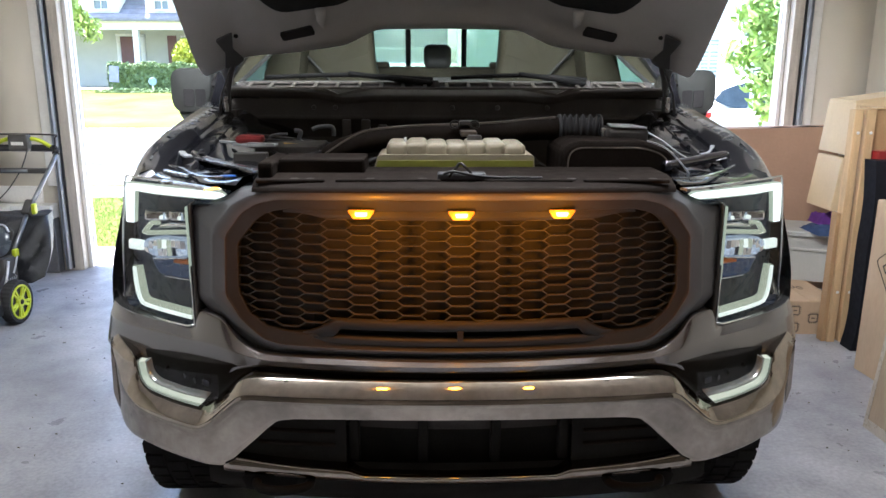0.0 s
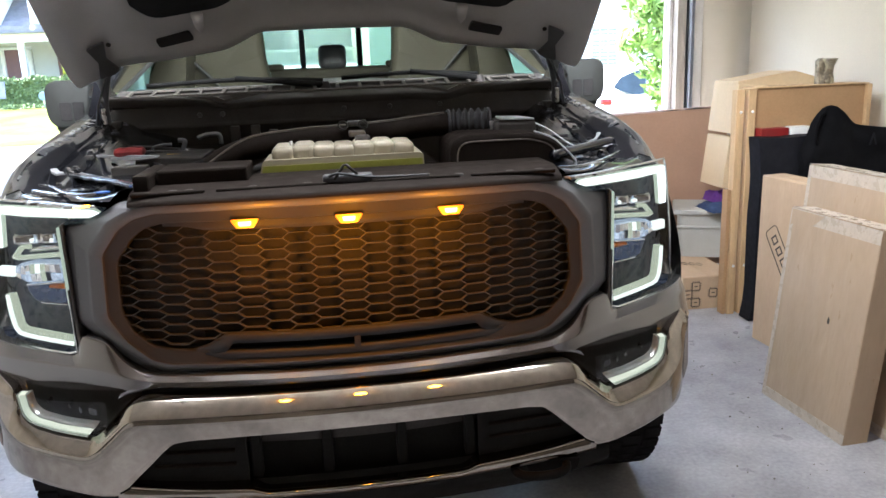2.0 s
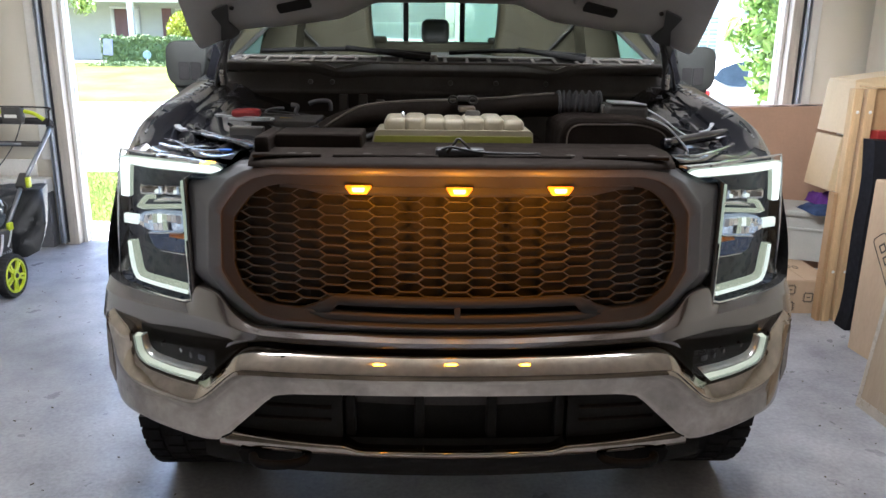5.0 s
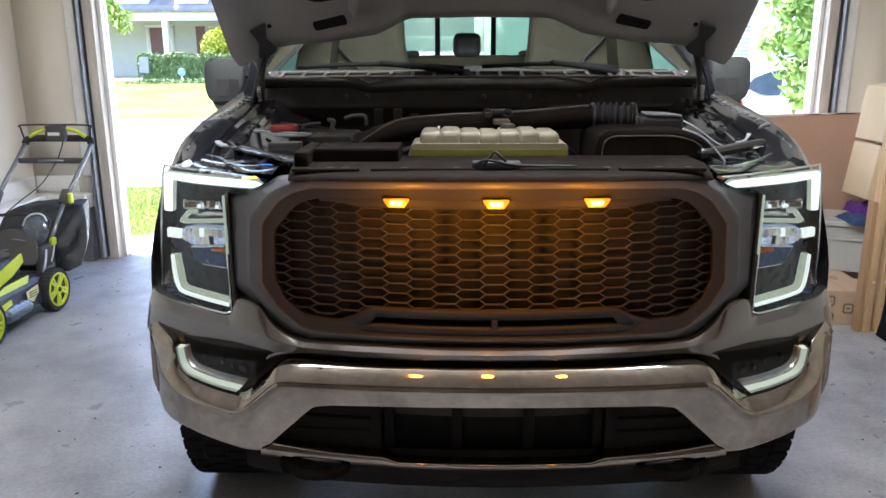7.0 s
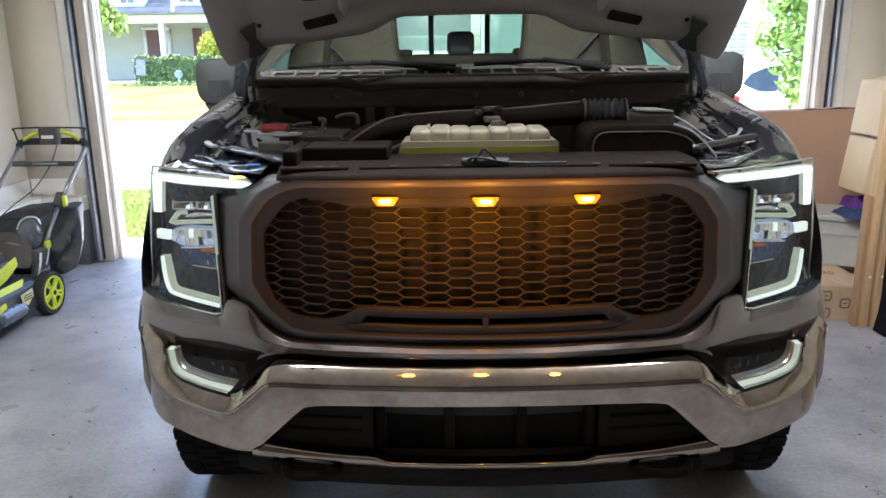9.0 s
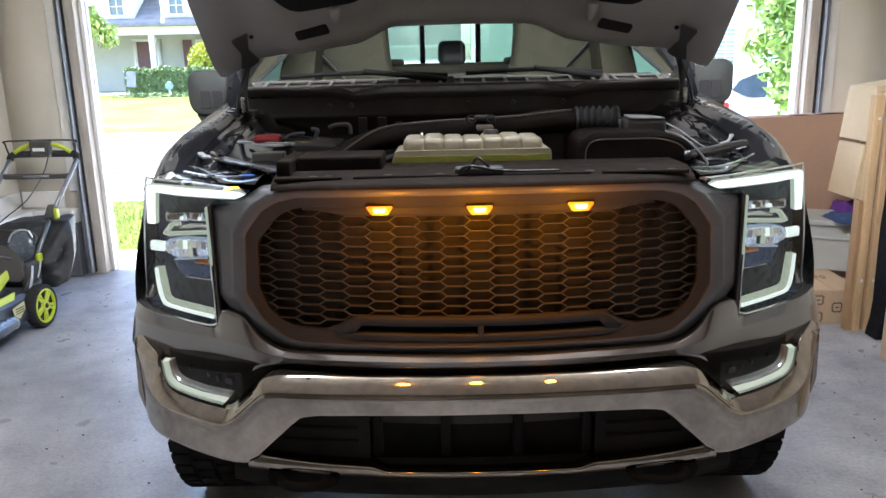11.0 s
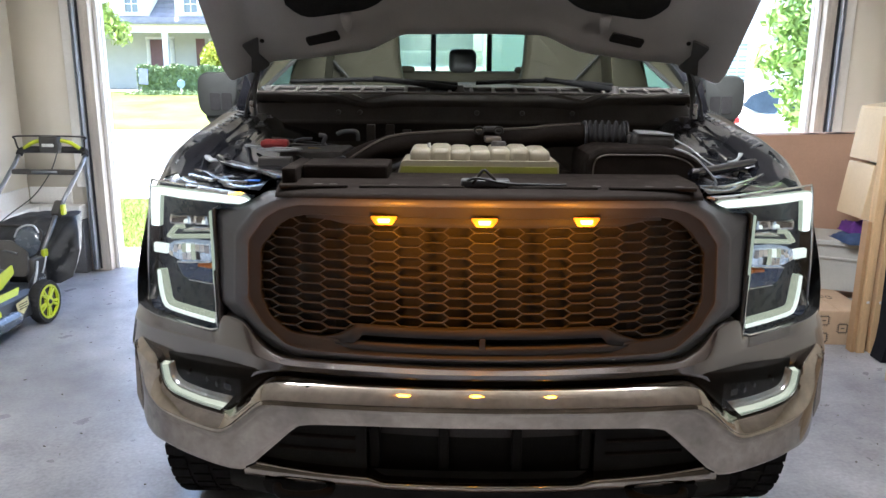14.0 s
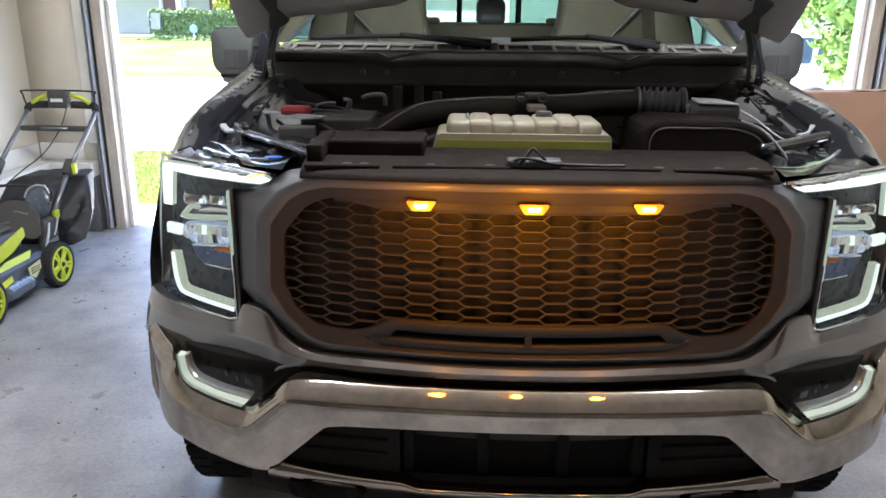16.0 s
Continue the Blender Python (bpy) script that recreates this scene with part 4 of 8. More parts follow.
    # cut-glass facets over the block, each tilted its own way
    cut = random.Random(8)
    for i in range(9):
        x0, x1 = 0.771 + i * 0.0150, 0.771 + i * 0.0150 + 0.0138
        rows = [[float(np.interp(x, [0.768, 0.84, 0.875, 0.907], [1.011, 1.001, 0.997, 1.010])) for x in (x0, x1)], [float(np.interp(x, [0.768, 0.85, 0.907], [1.055, 1.050, 1.036])) for x in (x0, x1)]]
        k = cut.uniform(0.35, 0.65)
        mids = [lo + (hi - lo) * k for lo, hi in zip(*rows)]
        for lo, hi in ((rows[0], mids), (mids, rows[1])):
            d = [0.010 + cut.uniform(0.0, 0.009) for _ in range(4)]
            bm = bm_new()
            sheet(bm, [[P(x0, lo[0] + 0.001, d[0]), P(x0, hi[0] - 0.001, d[1])], [P(x1, lo[1] + 0.001, d[2]), P(x1, hi[1] - 0.001, d[3])]][::s], thick=(0, 0.006, 0))
            part("projector_facet", bm, cut.choice((M_PROJ, M_PROJ, M_CHROME_D, M_CHROME_D, M_LED_DIM, M_LED, M_LAMPCAVE)), h)
    ribbon("projector_rim", [(0.768, 1.003), (0.80, 0.999), (0.84, 0.992), (0.878, 0.987)], [(0.768, 1.008), (0.80, 1.003), (0.84, 0.996), (0.878, 0.991)], 0.014, 0.03, M_CHROME_D)
    part("lower_lens", prismed(rounded([(0.80, 0.935), (0.868, 0.942), (0.890, 0.986), (0.768, 0.998), (0.770, 0.945)], 0.01, 3), lambda u, v, w: P(u, v, 0.028 + w), 0.03, 0.004), M_LENSBLUE, h, "dark blue-tinted lower lens with its reflection as a glow")
    ribbon("side_chip", [(0.913, 1.008), (0.94, 1.006), (0.965, 1.003)], [(0.911, 1.035), (0.94, 1.033), (0.963, 1.030)], 0.014, 0.02, M_LED, "small lit side square")
    ribbon("turn_reflector", level(0.769, 0.812, 0.986, 3), [(0.769, 0.999), (0.78, 0.998), (0.80, 0.995), (0.812, 0.992)], 0.018, 0.02, M_ORANGE, "small amber reflector")
    ribbon("lower_fin", level(0.77, 0.846, 0.938, 4), level(0.77, 0.846, 0.9415, 4), 0.02, 0.03, M_CHROME_D)
    # clear outer cover
    bm = bm_new()
    sheet(bm, [[W(x, top(x) + 0.002, 0.012), W(x, top(x) - 0.006, 0.0), W(x, (top(x) + bot(x)) / 2, -0.004), W(x, bot(x) + 0.006, 0.0), W(x, bot(x) - 0.001, 0.014)] for x in span(0.632, 0.99, 44)][::s])
    part("lens_cover", bm, M_LENS, h, "clear headlamp cover")
    edge = [W(x, bot(x), 0.006) for x in span(0.755, 0.99, 12)] + [W(0.992, z, 0.012) for z in span(0.85, 1.2, 8)] + [W(x, top(x), 0.010) for x in span(0.985, 0.64, 14)]
    # chrome tube round the cover draws the highlight on the clear lens edge
    part("seal", tubed(edge, 0.0035, 6), M_CHROME_D, h, "bright tube for the lens edge highlight")


two(headlamp)


# lower side lamps in the bumper notches
def fog_lamp(s):
    B = lambda x, z, d=0.0: (s * x, bump_y(x) + d, z)
    bm = bm_new()
    floor_z = curve1([(0.58, 0.70), (0.62, 0.685), (0.70, 0.612), (0.74, 0.608), (0.88, 0.622), (0.92, 0.64), (0.935, 0.70), (0.97, 0.72)], 0.004)
    sheet(bm, [[B(x, 0.730, 0.16), B(x, 0.728, 0.100)] + [B(x, z, 0.098) for z in span(0.722, floor_z(x) + 0.006, 4)] + [B(x, floor_z(x) - 0.004, 0.060)] for x in span(0.58, 0.965, 30)][::s])
    g = part("bumper_lamp", bm, M_INTAKE, truck, "slim bumper corner lamp with a lit light line")
    outer = rounded_line([(0.925, 0.708), (0.917, 0.655), (0.893, 0.637), (0.80, 0.6255), (0.724, 0.6165)], 0.02)
    inner = rounded_line([(0.888, 0.712), (0.883, 0.676), (0.862, 0.659), (0.78, 0.648), (0.697, 0.641)], 0.02)
    for name, mtl, lo, hi, d, label in (("light_line", M_LED_LOW, 0.15, 0.70, 0.040, "lit white light line"), ("lens_rim", M_LENSRIM, 0.0, 0.13, 0.036, ""), ("inner_rim", M_LENSRIM, 0.69, 0.95, 0.052, "")):
        cols = []
        for (ax, az), (bx, bz) in zip(outer, inner):
            e = lambda k: (ax + (bx - ax) * k, az + (bz - az) * k)
            ks = [lo + (hi - lo) * q for q in (0.0, 0.08, 0.35, 0.62, 0.9, 1.0)]
            cols.append([B(*e(ks[0]), d + 0.03)] + [B(*e(k), d + dy) for k, dy in zip(ks, (0.004, 0.0, 0.0, 0.006, 0.010, 0.014))] + [B(*e(ks[-1]), d + 0.035)])
        bm = bm_new()
        sheet(bm, cols[::-s])
        for c in (cols[0], cols[-1]):
            bm.faces.new([bm.verts.new(p) for p in c])
        if name == "light_line":
            line = part(name, bm, mtl, g, label, smooth=30)
        else:
            part(name, bm, mtl, line, label, smooth=30)
    for x0, x1, z0, z1 in ((0.694, 0.716, 0.668, 0.690), (0.734, 0.742, 0.672, 0.692), (0.764, 0.772, 0.684, 0.700), (0.826, 0.832, 0.694, 0.704)):
        bm = bm_new()
        prism(bm, rounded([(x0, z0), (x1, z0 + 0.004), (x1, z1), (x0, z1 - 0.004)], 0.004, 2), lambda u, v, w: B(u, v, 0.058 + w), 0.03, 0.002)
        part("fog_reflector", bm, M_FOGCELL, g, "dark chrome lamp cell")
    bm = bm_new()
    lo = curve1([(0.60, 0.70), (0.655, 0.660), (0.705, 0.622), (0.88, 0.640), (0.915, 0.66), (0.925, 0.70)], 0.006)
    sheet(bm, [[B(x, z, 0.026) for z in span(0.722, lo(x), 4)] for x in span(0.655, 0.92, 20)][::s])
    part("lens_cover", bm, M_LENS, g, "clear lamp cover")


two(fog_lamp)


# fenders with wheel arches, top flange and inner ledge
AXLE_Y, AXLE_Z, TYRE_R = 0.83, 0.405, 0.405


def fender(s):
    ztop = curve1([(0.0, 1.20), (0.42, 1.226), (0.9, 1.316), (1.3, 1.366), (1.75, 1.41)], 0.03)
    bm, cols = bm_new(), []
    zsh = curve1([(0.0, 1.17), (0.44, 1.193), (0.50, 1.232), (0.55, 1.260), (0.62, 1.286), (0.80, 1.319), (1.065, 1.350), (1.37, 1.384), (1.75, 1.42)], 0.012)
    for y in span(0.447, 1.62, 48):
        t, zs = ztop(y), zsh(y)
        r2 = 0.50 ** 2 - (y - AXLE_Y) ** 2
        b = max(0.52 if y > 1 else 0.66, AXLE_Z + 0.06 + math.sqrt(r2) if r2 > 0 else 0)
        xw = 0.994 + 0.045 * max(0.0, y - 0.55)
        c = [(0.905, t - 0.012), (0.915, t + 0.001), (0.955, (t + zs) / 2 + 0.004), (xw - 0.024, zs), (xw - 0.009, zs - 0.010), (xw, zs - 0.030), (xw + 0.004, zs - 0.07), (xw + 0.010, zs - 0.13)]
        lo = zs - 0.13
        c += [(xw + 0.010 + 0.012 * math.sin(k / 5 * math.pi), lo + (b - lo) * k / 5) for k in range(1, 6)]
        c += [(xw - 0.03, b + 0.005)]
        c = [(flare(x, z) if x > 0.9 else x, z) for x, z in c]
        cols.append([(s * x, y, z) for x, z in c])
    sheet(bm, cols[::s])
    fd = part("fender", bm, M_PAINT, truck, "grey metallic front fender")
    # dark gutter with bolts inside the fender edge, drawn over the fender top as the hood's dark reflection
    bm, cols = bm_new(), []
    for y in span(0.45, 1.42, 30):
        t = ztop(y)
        w = 0.004 * noise.noise((y * 9, s * 3.0, 0))
        xw, zs = 0.994 + 0.045 * max(0.0, y - 0.55), zsh(y)
        cols.append([(s * x, y, z) for x, z in ((xw - 0.030, zs + 0.003), (0.955, (t + zs) / 2 + 0.007), (0.917, t + 0.004), (0.905, t - 0.006), (0.88, t - 0.012), (0.865 + w * 0.5, t - 0.03), (0.835, t - 0.022), (0.80, t - 0.04), (0.775 + w, t - 0.06), (0.70 + w, t - 0.075 + w), (0.64, t - 0.10), (0.60, t - 0.22))])
    sheet(bm, cols[::-s])
    part("inner_ledge", bm, M_PAINT_DARK, fd, "glossy inner fender ledge with a dark reflection over the top")
    # bright torn-edged strip along the fender edge: the sky's glint built as a piece
    for y0, y1, w0 in ((0.74, 1.32, 0.0), (0.53, 0.66, 0.012)):
        bm, cols = bm_new(), []
        for y in span(y0, y1, 70):
            t, w = ztop(y), 0.016 * noise.noise((y * 34, s * 5.0, 1.0)) + 0.014 + w0
            cols.append([(s * x, y, z) for x, z in ((0.962 - w0, zsh(y) + 0.004), (0.950, (t + zsh(y)) / 2 + 0.009), (0.918 + w, t + 0.007), (0.912 + w, t - 0.002))])
        sheet(bm, cols[::-s])
        part("fender_flange", bm, M_GLINT, fd, "pale torn strip for the sky glint on the fender edge")
    for y in (0.5, 0.66, 0.82, 0.98, 1.14, 1.28):
        bolt = bm_new()
        lathe(bolt, [(0.0, 0.008), (0.008, 0.008), (0.009, 0.0), (0.015, -0.001), (0.015, -0.004)], 6, Matrix.Translation((s * 0.826, y, ztop(y) - 0.008)))
        part("bolt", bolt, M_DARKSTEEL, fd, smooth=0)
    for y in (0.60, 0.78, 0.97):
        part("ledge_clip", boxed(*sorted((s * 0.79, s * 0.825)), y, y + 0.05, ztop(y) - 0.066, ztop(y) - 0.044, bevel=0.008, seg=2), M_PAINT_DARK, fd)
    # headlamp carrier bridge above the lamp
    bm = bm_new()
    sheet(bm, [[(s * x, nose(x) + 0.012, 1.226), (s * x, nose(x) + 0.05, 1.232), (s * x, nose(x) + 0.10, 1.228 - 0.01 * math.sin(x * 40)), (s * x, 0.46 + 0.1 * (x > 0.9), 1.222), (s * x, 0.50 + 0.1 * (x > 0.9), 1.18)] for x in span(0.60, 0.875, 20)][::s])
    part("lamp_bridge", bm, M_PAINT_DARK, fd, "glossy dark lamp bridge")
    return fd


two(fender)


# hood, raised on its hinges; u across, v up from the rear edge
HOOD = Matrix.Translation((0, 1.33, 1.631)) @ Matrix.Rotation(radians(-36), 4, "X")
hood_w = curve1([(0.0, 0.945), (0.06, 0.965), (0.15, 0.968), (0.6, 0.95), (1.15, 0.88), (1.3, 0.80)], 0.02)
crown = curve1([(0.0, 0.105), (0.30, 0.10), (0.43, 0.02), (0.63, -0.014), (0.86, -0.045), (0.92, -0.09), (1.0, -0.15)], 0.012)


def hood_pt(u, v, d=0.0):
    """u from -1 to 1 of the half width; d below the outer skin."""
    w = hood_w(v)
    fade = 1 - 0.25 * v
    x = u * w
    z = crown(abs(u)) * fade
    return HOOD @ Vector((x, -v, z - d))


us = [-1 + 2 * i / 64 for i in range(65)]
hood = part("hood", bm_new(), M_PAINT, truck, "raised grey hood showing its underside")
bm = bm_new()
sheet(bm, [[hood_pt(u, v, 0.0) for v in span(0.0, 1.22, 14)] for u in us])
bm.to_mesh(hood.data)
bm.free()
# inner panel with its rolled rear rim
bm, cols = bm_new(), []
pad_edge = curve1([(0.0, 0.34), (0.26, 0.34), (0.37, 0.235), (0.44, 0.235), (0.64, 0.23), (0.68, 0.25), (0.74, 0.34), (0.80, 0.9)], 0.012)
for u in us:
    e = pad_edge(u)
    ed = 0.35 * max(0.0, (abs(u) - 0.93) / 0.07)
    base = [(0.0, 0.002), (0.005, 0.03), (0.03, 0.055), (0.085, 0.060), (0.100, 0.046), (0.17, 0.044), (e - 0.035, 0.046), (e, 0.034), (e + 0.02, 0.03), (1.0, 0.03), (1.2, 0.02), (1.22, 0.001)]
    if abs(u) > 0.74:
        base = [(0.0, 0.002), (0.005, 0.03), (0.03, 0.05), (0.08, 0.05), (0.12, 0.045), (0.17, 0.042), (0.3, 0.042), (0.5, 0.042), (0.8, 0.04), (1.0, 0.03), (1.2, 0.02), (1.22, 0.001)]
    cols.append([hood_pt(u, v, d * (1 - ed)) for v, d in base])
sheet(bm, cols[::-1])
inner = part("inner_panel", bm, M_HOODIN, hood, "satin grey hood underside with a rolled rim", smooth=16)
bm = bm_new()
uu = span(-0.72, 0.72, 60)
sheet(bm, [[hood_pt(u, pad_edge(u) + 0.012 + (1.1 - pad_edge(u) - 0.012) * k / 6, 0.042 + (0.006 if 0 < k < 6 else -0.004)) for k in range(7)] for u in uu][::-1])
part("insulation_pad", bm, M_PAD, hood, "black felt insulation pad")
for s in (-1, 1):
    out = rounded([(0.535, 0.115), (0.665, 0.10), (0.672, 0.145), (0.545, 0.165)], 0.01, 2)
    part("vent_hole", prismed(out, lambda u, v, w: hood_pt(s * u, v, 0.047 + 0.006 - w), 0.01), M_RUBBER, hood, "dark oblong opening")
    for u, v in ((0.50, 0.20), (0.10, 0.30)):
        bmb = bm_new()
        tube(bmb, [hood_pt(s * u, v - 0.045, 0.055), hood_pt(s * u, v, 0.062), hood_pt(s * u, v + 0.05, 0.052)], [0.004, 0.017, 0.022], 10)
        part("stamped_rib", bmb, M_HOODIN, hood)
    for u, v in ((0.80, 0.42), (0.84, 0.15), (0.66, 0.05)):
        bmb = bm_new()
        lathe(bmb, [(0.0, -0.004), (0.008, -0.003), (0.009, 0.004)], 10, Matrix.Translation(hood_pt(s * u, v, 0.047)) @ HOOD.to_3x3().to_4x4())
        part("plug", bmb, M_RUBBER, hood)
    part("slot", prismed(rounded([(0.105, 0.245), (0.15, 0.243), (0.15, 0.252), (0.105, 0.254)], 0.003, 2), lambda u, v, w: hood_pt(s * u, v, 0.052 - w), 0.008), M_RUBBER, hood)
    # hinge bracket that tapers into an arm, thin gas strut, pressed foot
    def hinge_pt(u, v, w):
        return (s * (u * 0.985), 1.30 - 0.75 * max(0.0, v - 1.53) + w, v - 0.006)

    plate = [(0.931, 1.690), (0.867, 1.690), (0.883, 1.622), (0.866, 1.572), (0.868, 1.545), (0.884, 1.500), (0.897, 1.434), (0.893, 1.343), (0.913, 1.343), (0.908, 1.427), (0.918, 1.495), (0.926, 1.522), (0.943, 1.526), (0.928, 1.570), (0.928, 1.615)]
    hin = part("hinge", prismed(rounded(plate, 0.006, 2), hinge_pt, 0.012, 0.002), M_HINGE, hood, "grey pressed-steel hood hinge")
    bracket = rounded([(0.872, 0.19), (0.935, 0.19), (0.918, 0.10), (0.945, 0.03), (0.90, 0.012), (0.868, 0.03), (0.890, 0.10)], 0.008, 2)
    part("bracket", prismed(bracket, lambda u, v, w: hood_pt(s * u * 0.968, v, 0.058 + w), 0.008, 0.002), M_HINGE, hin)
    rib = [(0.912, 1.66), (0.886, 1.66), (0.893, 1.60), (0.903, 1.60)]
    part("hinge_rib", prismed(rounded(rib, 0.006, 2), lambda u, v, w: hinge_pt(u, v, w - 0.008), 0.010, 0.003), M_HINGE, hin)
    part("gas_strut", tubed([(s * 0.835, 1.25, 1.600), (s * 0.890, 1.20, 1.43), (s * 0.900, 1.19, 1.36)], [0.0045, 0.0045, 0.007], 8), M_DARKSTEEL, hood, "thin gas strut")
    part("hinge_foot", boxed(*sorted((s * 0.86, s * 0.94)), 1.30, 1.46, 1.33, 1.365, bevel=0.006), M_BLACK2, hin)
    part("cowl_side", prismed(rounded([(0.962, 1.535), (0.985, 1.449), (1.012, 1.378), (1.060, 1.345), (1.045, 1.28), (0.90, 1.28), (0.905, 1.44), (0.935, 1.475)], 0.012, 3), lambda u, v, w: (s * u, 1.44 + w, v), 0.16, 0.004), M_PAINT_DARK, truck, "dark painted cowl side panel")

# ---- engine bay ----
bay = part("bay_liner", boxed(-0.80, 0.80, 0.30, 1.40, 0.62, 0.66), M_BLACK, truck, "dark engine bay floor")
for s in (-1, 1):
    bm = bm_new()
    sheet(bm, [[(s * 0.62, y, 1.20), (s * 0.66, y, 1.0), (s * 0.62, y, 0.64)] for y in span(0.3, 1.4, 6)][::-s])
    part("bay_side", bm, M_BLACK, truck)
part("firewall", boxed(-0.92, 0.92, 1.40, 1.44, 0.62, 1.40, bevel=0.01), M_BLACK2, truck, "black firewall")
bm = bm_new()
sheet(bm, [[(x, 1.392, 1.408), (x, 1.385, 1.345), (x, 1.378, 1.338), (x, 1.372, 1.330), (x, 1.374, 1.322), (x, 1.384, 1.316), (x, 1.390, 1.25)] for x in span(-0.90, 0.90, 40)])
part("firewall_panel", bm, M_BLACK, truck, "dark pressed firewall panel")
for x in (-0.56, -0.47, 0.02, 0.21, 0.42):
    bmb = bm_new()
    lathe(bmb, [(0.0, 0.004), (0.009, 0.003), (0.011, -0.004)], 10, Matrix.Translation((x, 1.384, 1.372)) @ Matrix.Rotation(radians(90), 4, "X"))
    part("firewall_plug", bmb, M_BLACK2, truck)
for x in (-0.42, -0.34, -0.27, 0.33):
    part("bay_bracket", boxed(x - 0.018, x + 0.018, 1.325, 1.35, 1.235, 1.325 - 0.02 * (x > -0.3), bevel=0.004), M_BLACK2, truck)

# cowl: lip, vent bars and wipers
lip_z = curve1([(0, 1.425), (0.30, 1.425), (0.44, 1.412), (0.55, 1.44), (0.93, 1.452)], 0.02)
bm = bm_new()
sheet(bm, [[(x, 1.395, lip_z(x) - 0.035), (x, 1.375, lip_z(x) - 0.008), (x, 1.385, lip_z(x)), (x, 1.41, lip_z(x) + 0.006), (x, 1.43, 1.440), (x, 1.475, 1.446)] for x in span(-0.93, 0.93, 90)])
cowl = part("cowl", bm, M_BLACK, truck, "dark plastic windshield cowl with vent slots")
bm = bm_new()
sheet(bm, [[(x, 1.47, 1.436), (x, 1.57, 1.458)] for x in span(-0.9, 0.9, 20)])
part("cowl_well", bm, M_BLACK, cowl)
bm = bm_new()
sheet(bm, [[(x, 1.575, 1.455), (x, 1.582, 1.466), (x, 1.66, 1.474)] for x in span(-0.92, 0.92, 20)])
part("cowl_rear_lip", bm, M_BLACK2, cowl)
tan = mat("cowl_edge_plastic", (0.075, 0.068, 0.06), 0.5, vary=0.1)
for i in range(19):
    x = -0.855 + i * 0.095
    part("vent_bar", boxed(x - 0.008, x + 0.008, 1.468, 1.572, -0.004, 0.004, bevel=0.002, seg=1, m=Matrix.Translation((0, 1.52, 1.459)) @ Matrix.Rotation(radians(10.5), 4, "X") @ Matrix.Translation((0, -1.52, 0))), tan, cowl)
for y, z in ((1.466, 1.449), (1.574, 1.469)):
    part("vent_rail", boxed(-0.88, 0.88, y - 0.006, y + 0.006, z - 0.005, z + 0.005, bevel=0.002, seg=1), tan, cowl)
for s in (-1, 1):
    bm = bm_new()
    prism(bm, [(0.30, 1.448), (0.46, 1.416), (0.56, 1.446), (0.50, 1.446), (0.455, 1.428), (0.36, 1.45)], lambda u, v, w: (s * u, 1.372 + 0.02 * abs(u - 0.45) / 0.15 + w, v), 0.02)
    part("cowl_crease", bm, tan, cowl)


def wiper(x0, x1, piv):
    pts = [(x0, 1.60, 1.492), ((x0 + x1) / 2, 1.585, 1.503), (x1, 1.57, 1.486)]
    w = part("wiper", tubed(bend(pts, 6), 0.010, 6), M_WIPER, truck, "black windshield wiper")
    a = Vector(pts[1])
    part("arm", tubed(bend([(piv, 1.53, 1.466), ((piv + a.x) / 2, 1.55, 1.489), a + Vector((0, -0.01, 0.006))], 5), [0.014] * 5 + [0.011] * 6, 8), M_WIPER, w)
    bm = bm_new()
    lathe(bm, [(0, 0.03), (0.014, 0.03), (0.018, 0.015), (0.026, 0.0)], 12, Matrix.Translation((piv, 1.53, 1.452)))
    part("pivot_cap", bm, M_BLACK, w)


wiper(-0.80, -0.06, -0.05)
wiper(0.02, 0.62, 0.62)

# radiator cover, latch and cable
bm = bm_new()
sheet(bm, [[(x, nose(x) - 0.009, 1.2245 - 0.035 * x * x), (x, nose(x) - 0.007, 1.2345 - 0.035 * x * x), (x, nose(x) + 0.004, 1.2395 - 0.035 * x * x), (x, max(0.18, nose(x) + 0.04), 1.242), (x, 0.24, 1.248), (x, 0.40, 1.248), (x, 0.42, 1.238), (x, 0.43, 1.15)] for x in span(-0.55, 0.58, 40)])
rc = part("radiator_cover", bm, M_COVER, truck, "black plastic radiator top cover")
part("cover_block", boxed(-0.545, -0.505, 0.20, 0.44, 1.235, 1.285, bevel=0.008), M_COVER, rc)
part("cover_wall", boxed(-0.502, -0.262, 0.27, 0.43, 1.236, 1.286, bevel=0.007), M_COVER, rc)
for x in (-0.44, -0.40, -0.24, -0.1, 0.14, 0.30, 0.44, 0.52):
    bm = bm_new()
    lathe(bm, [(0.0, 0.006), (0.012, 0.005), (0.014, 0.0)], 12, Matrix.Translation((x, 0.17, 1.241)))
    part("push_pin", bm, M_BLACK, rc)
for x0, x1 in ((-0.54, -0.36), (-0.33, -0.05), (0.06, 0.3), (0.33, 0.56)):
    part("cover_rib", boxed(x0, x1, 0.145, 0.165, 1.236, 1.247, bevel=0.004), M_COVER, rc)
latch = part("hood_latch", boxed(-0.06, 0.07, 0.15, 0.20, 1.24, 1.262, bevel=0.006), M_DARKSTEEL, truck, "dark hood latch with release lever")
part("lever", tubed([(-0.03, 0.15, 1.252), (-0.004, 0.15, 1.288), (0.002, 0.15, 1.29), (0.03, 0.155, 1.262)], 0.004, 6), M_BLACK, latch)
part("cable", tubed(bend([(-0.05, 0.16, 1.255), (-0.02, 0.145, 1.268), (0.05, 0.15, 1.255), (0.12, 0.16, 1.25), (0.22, 0.17, 1.248)], 6), 0.004, 6), M_WIRE, latch)

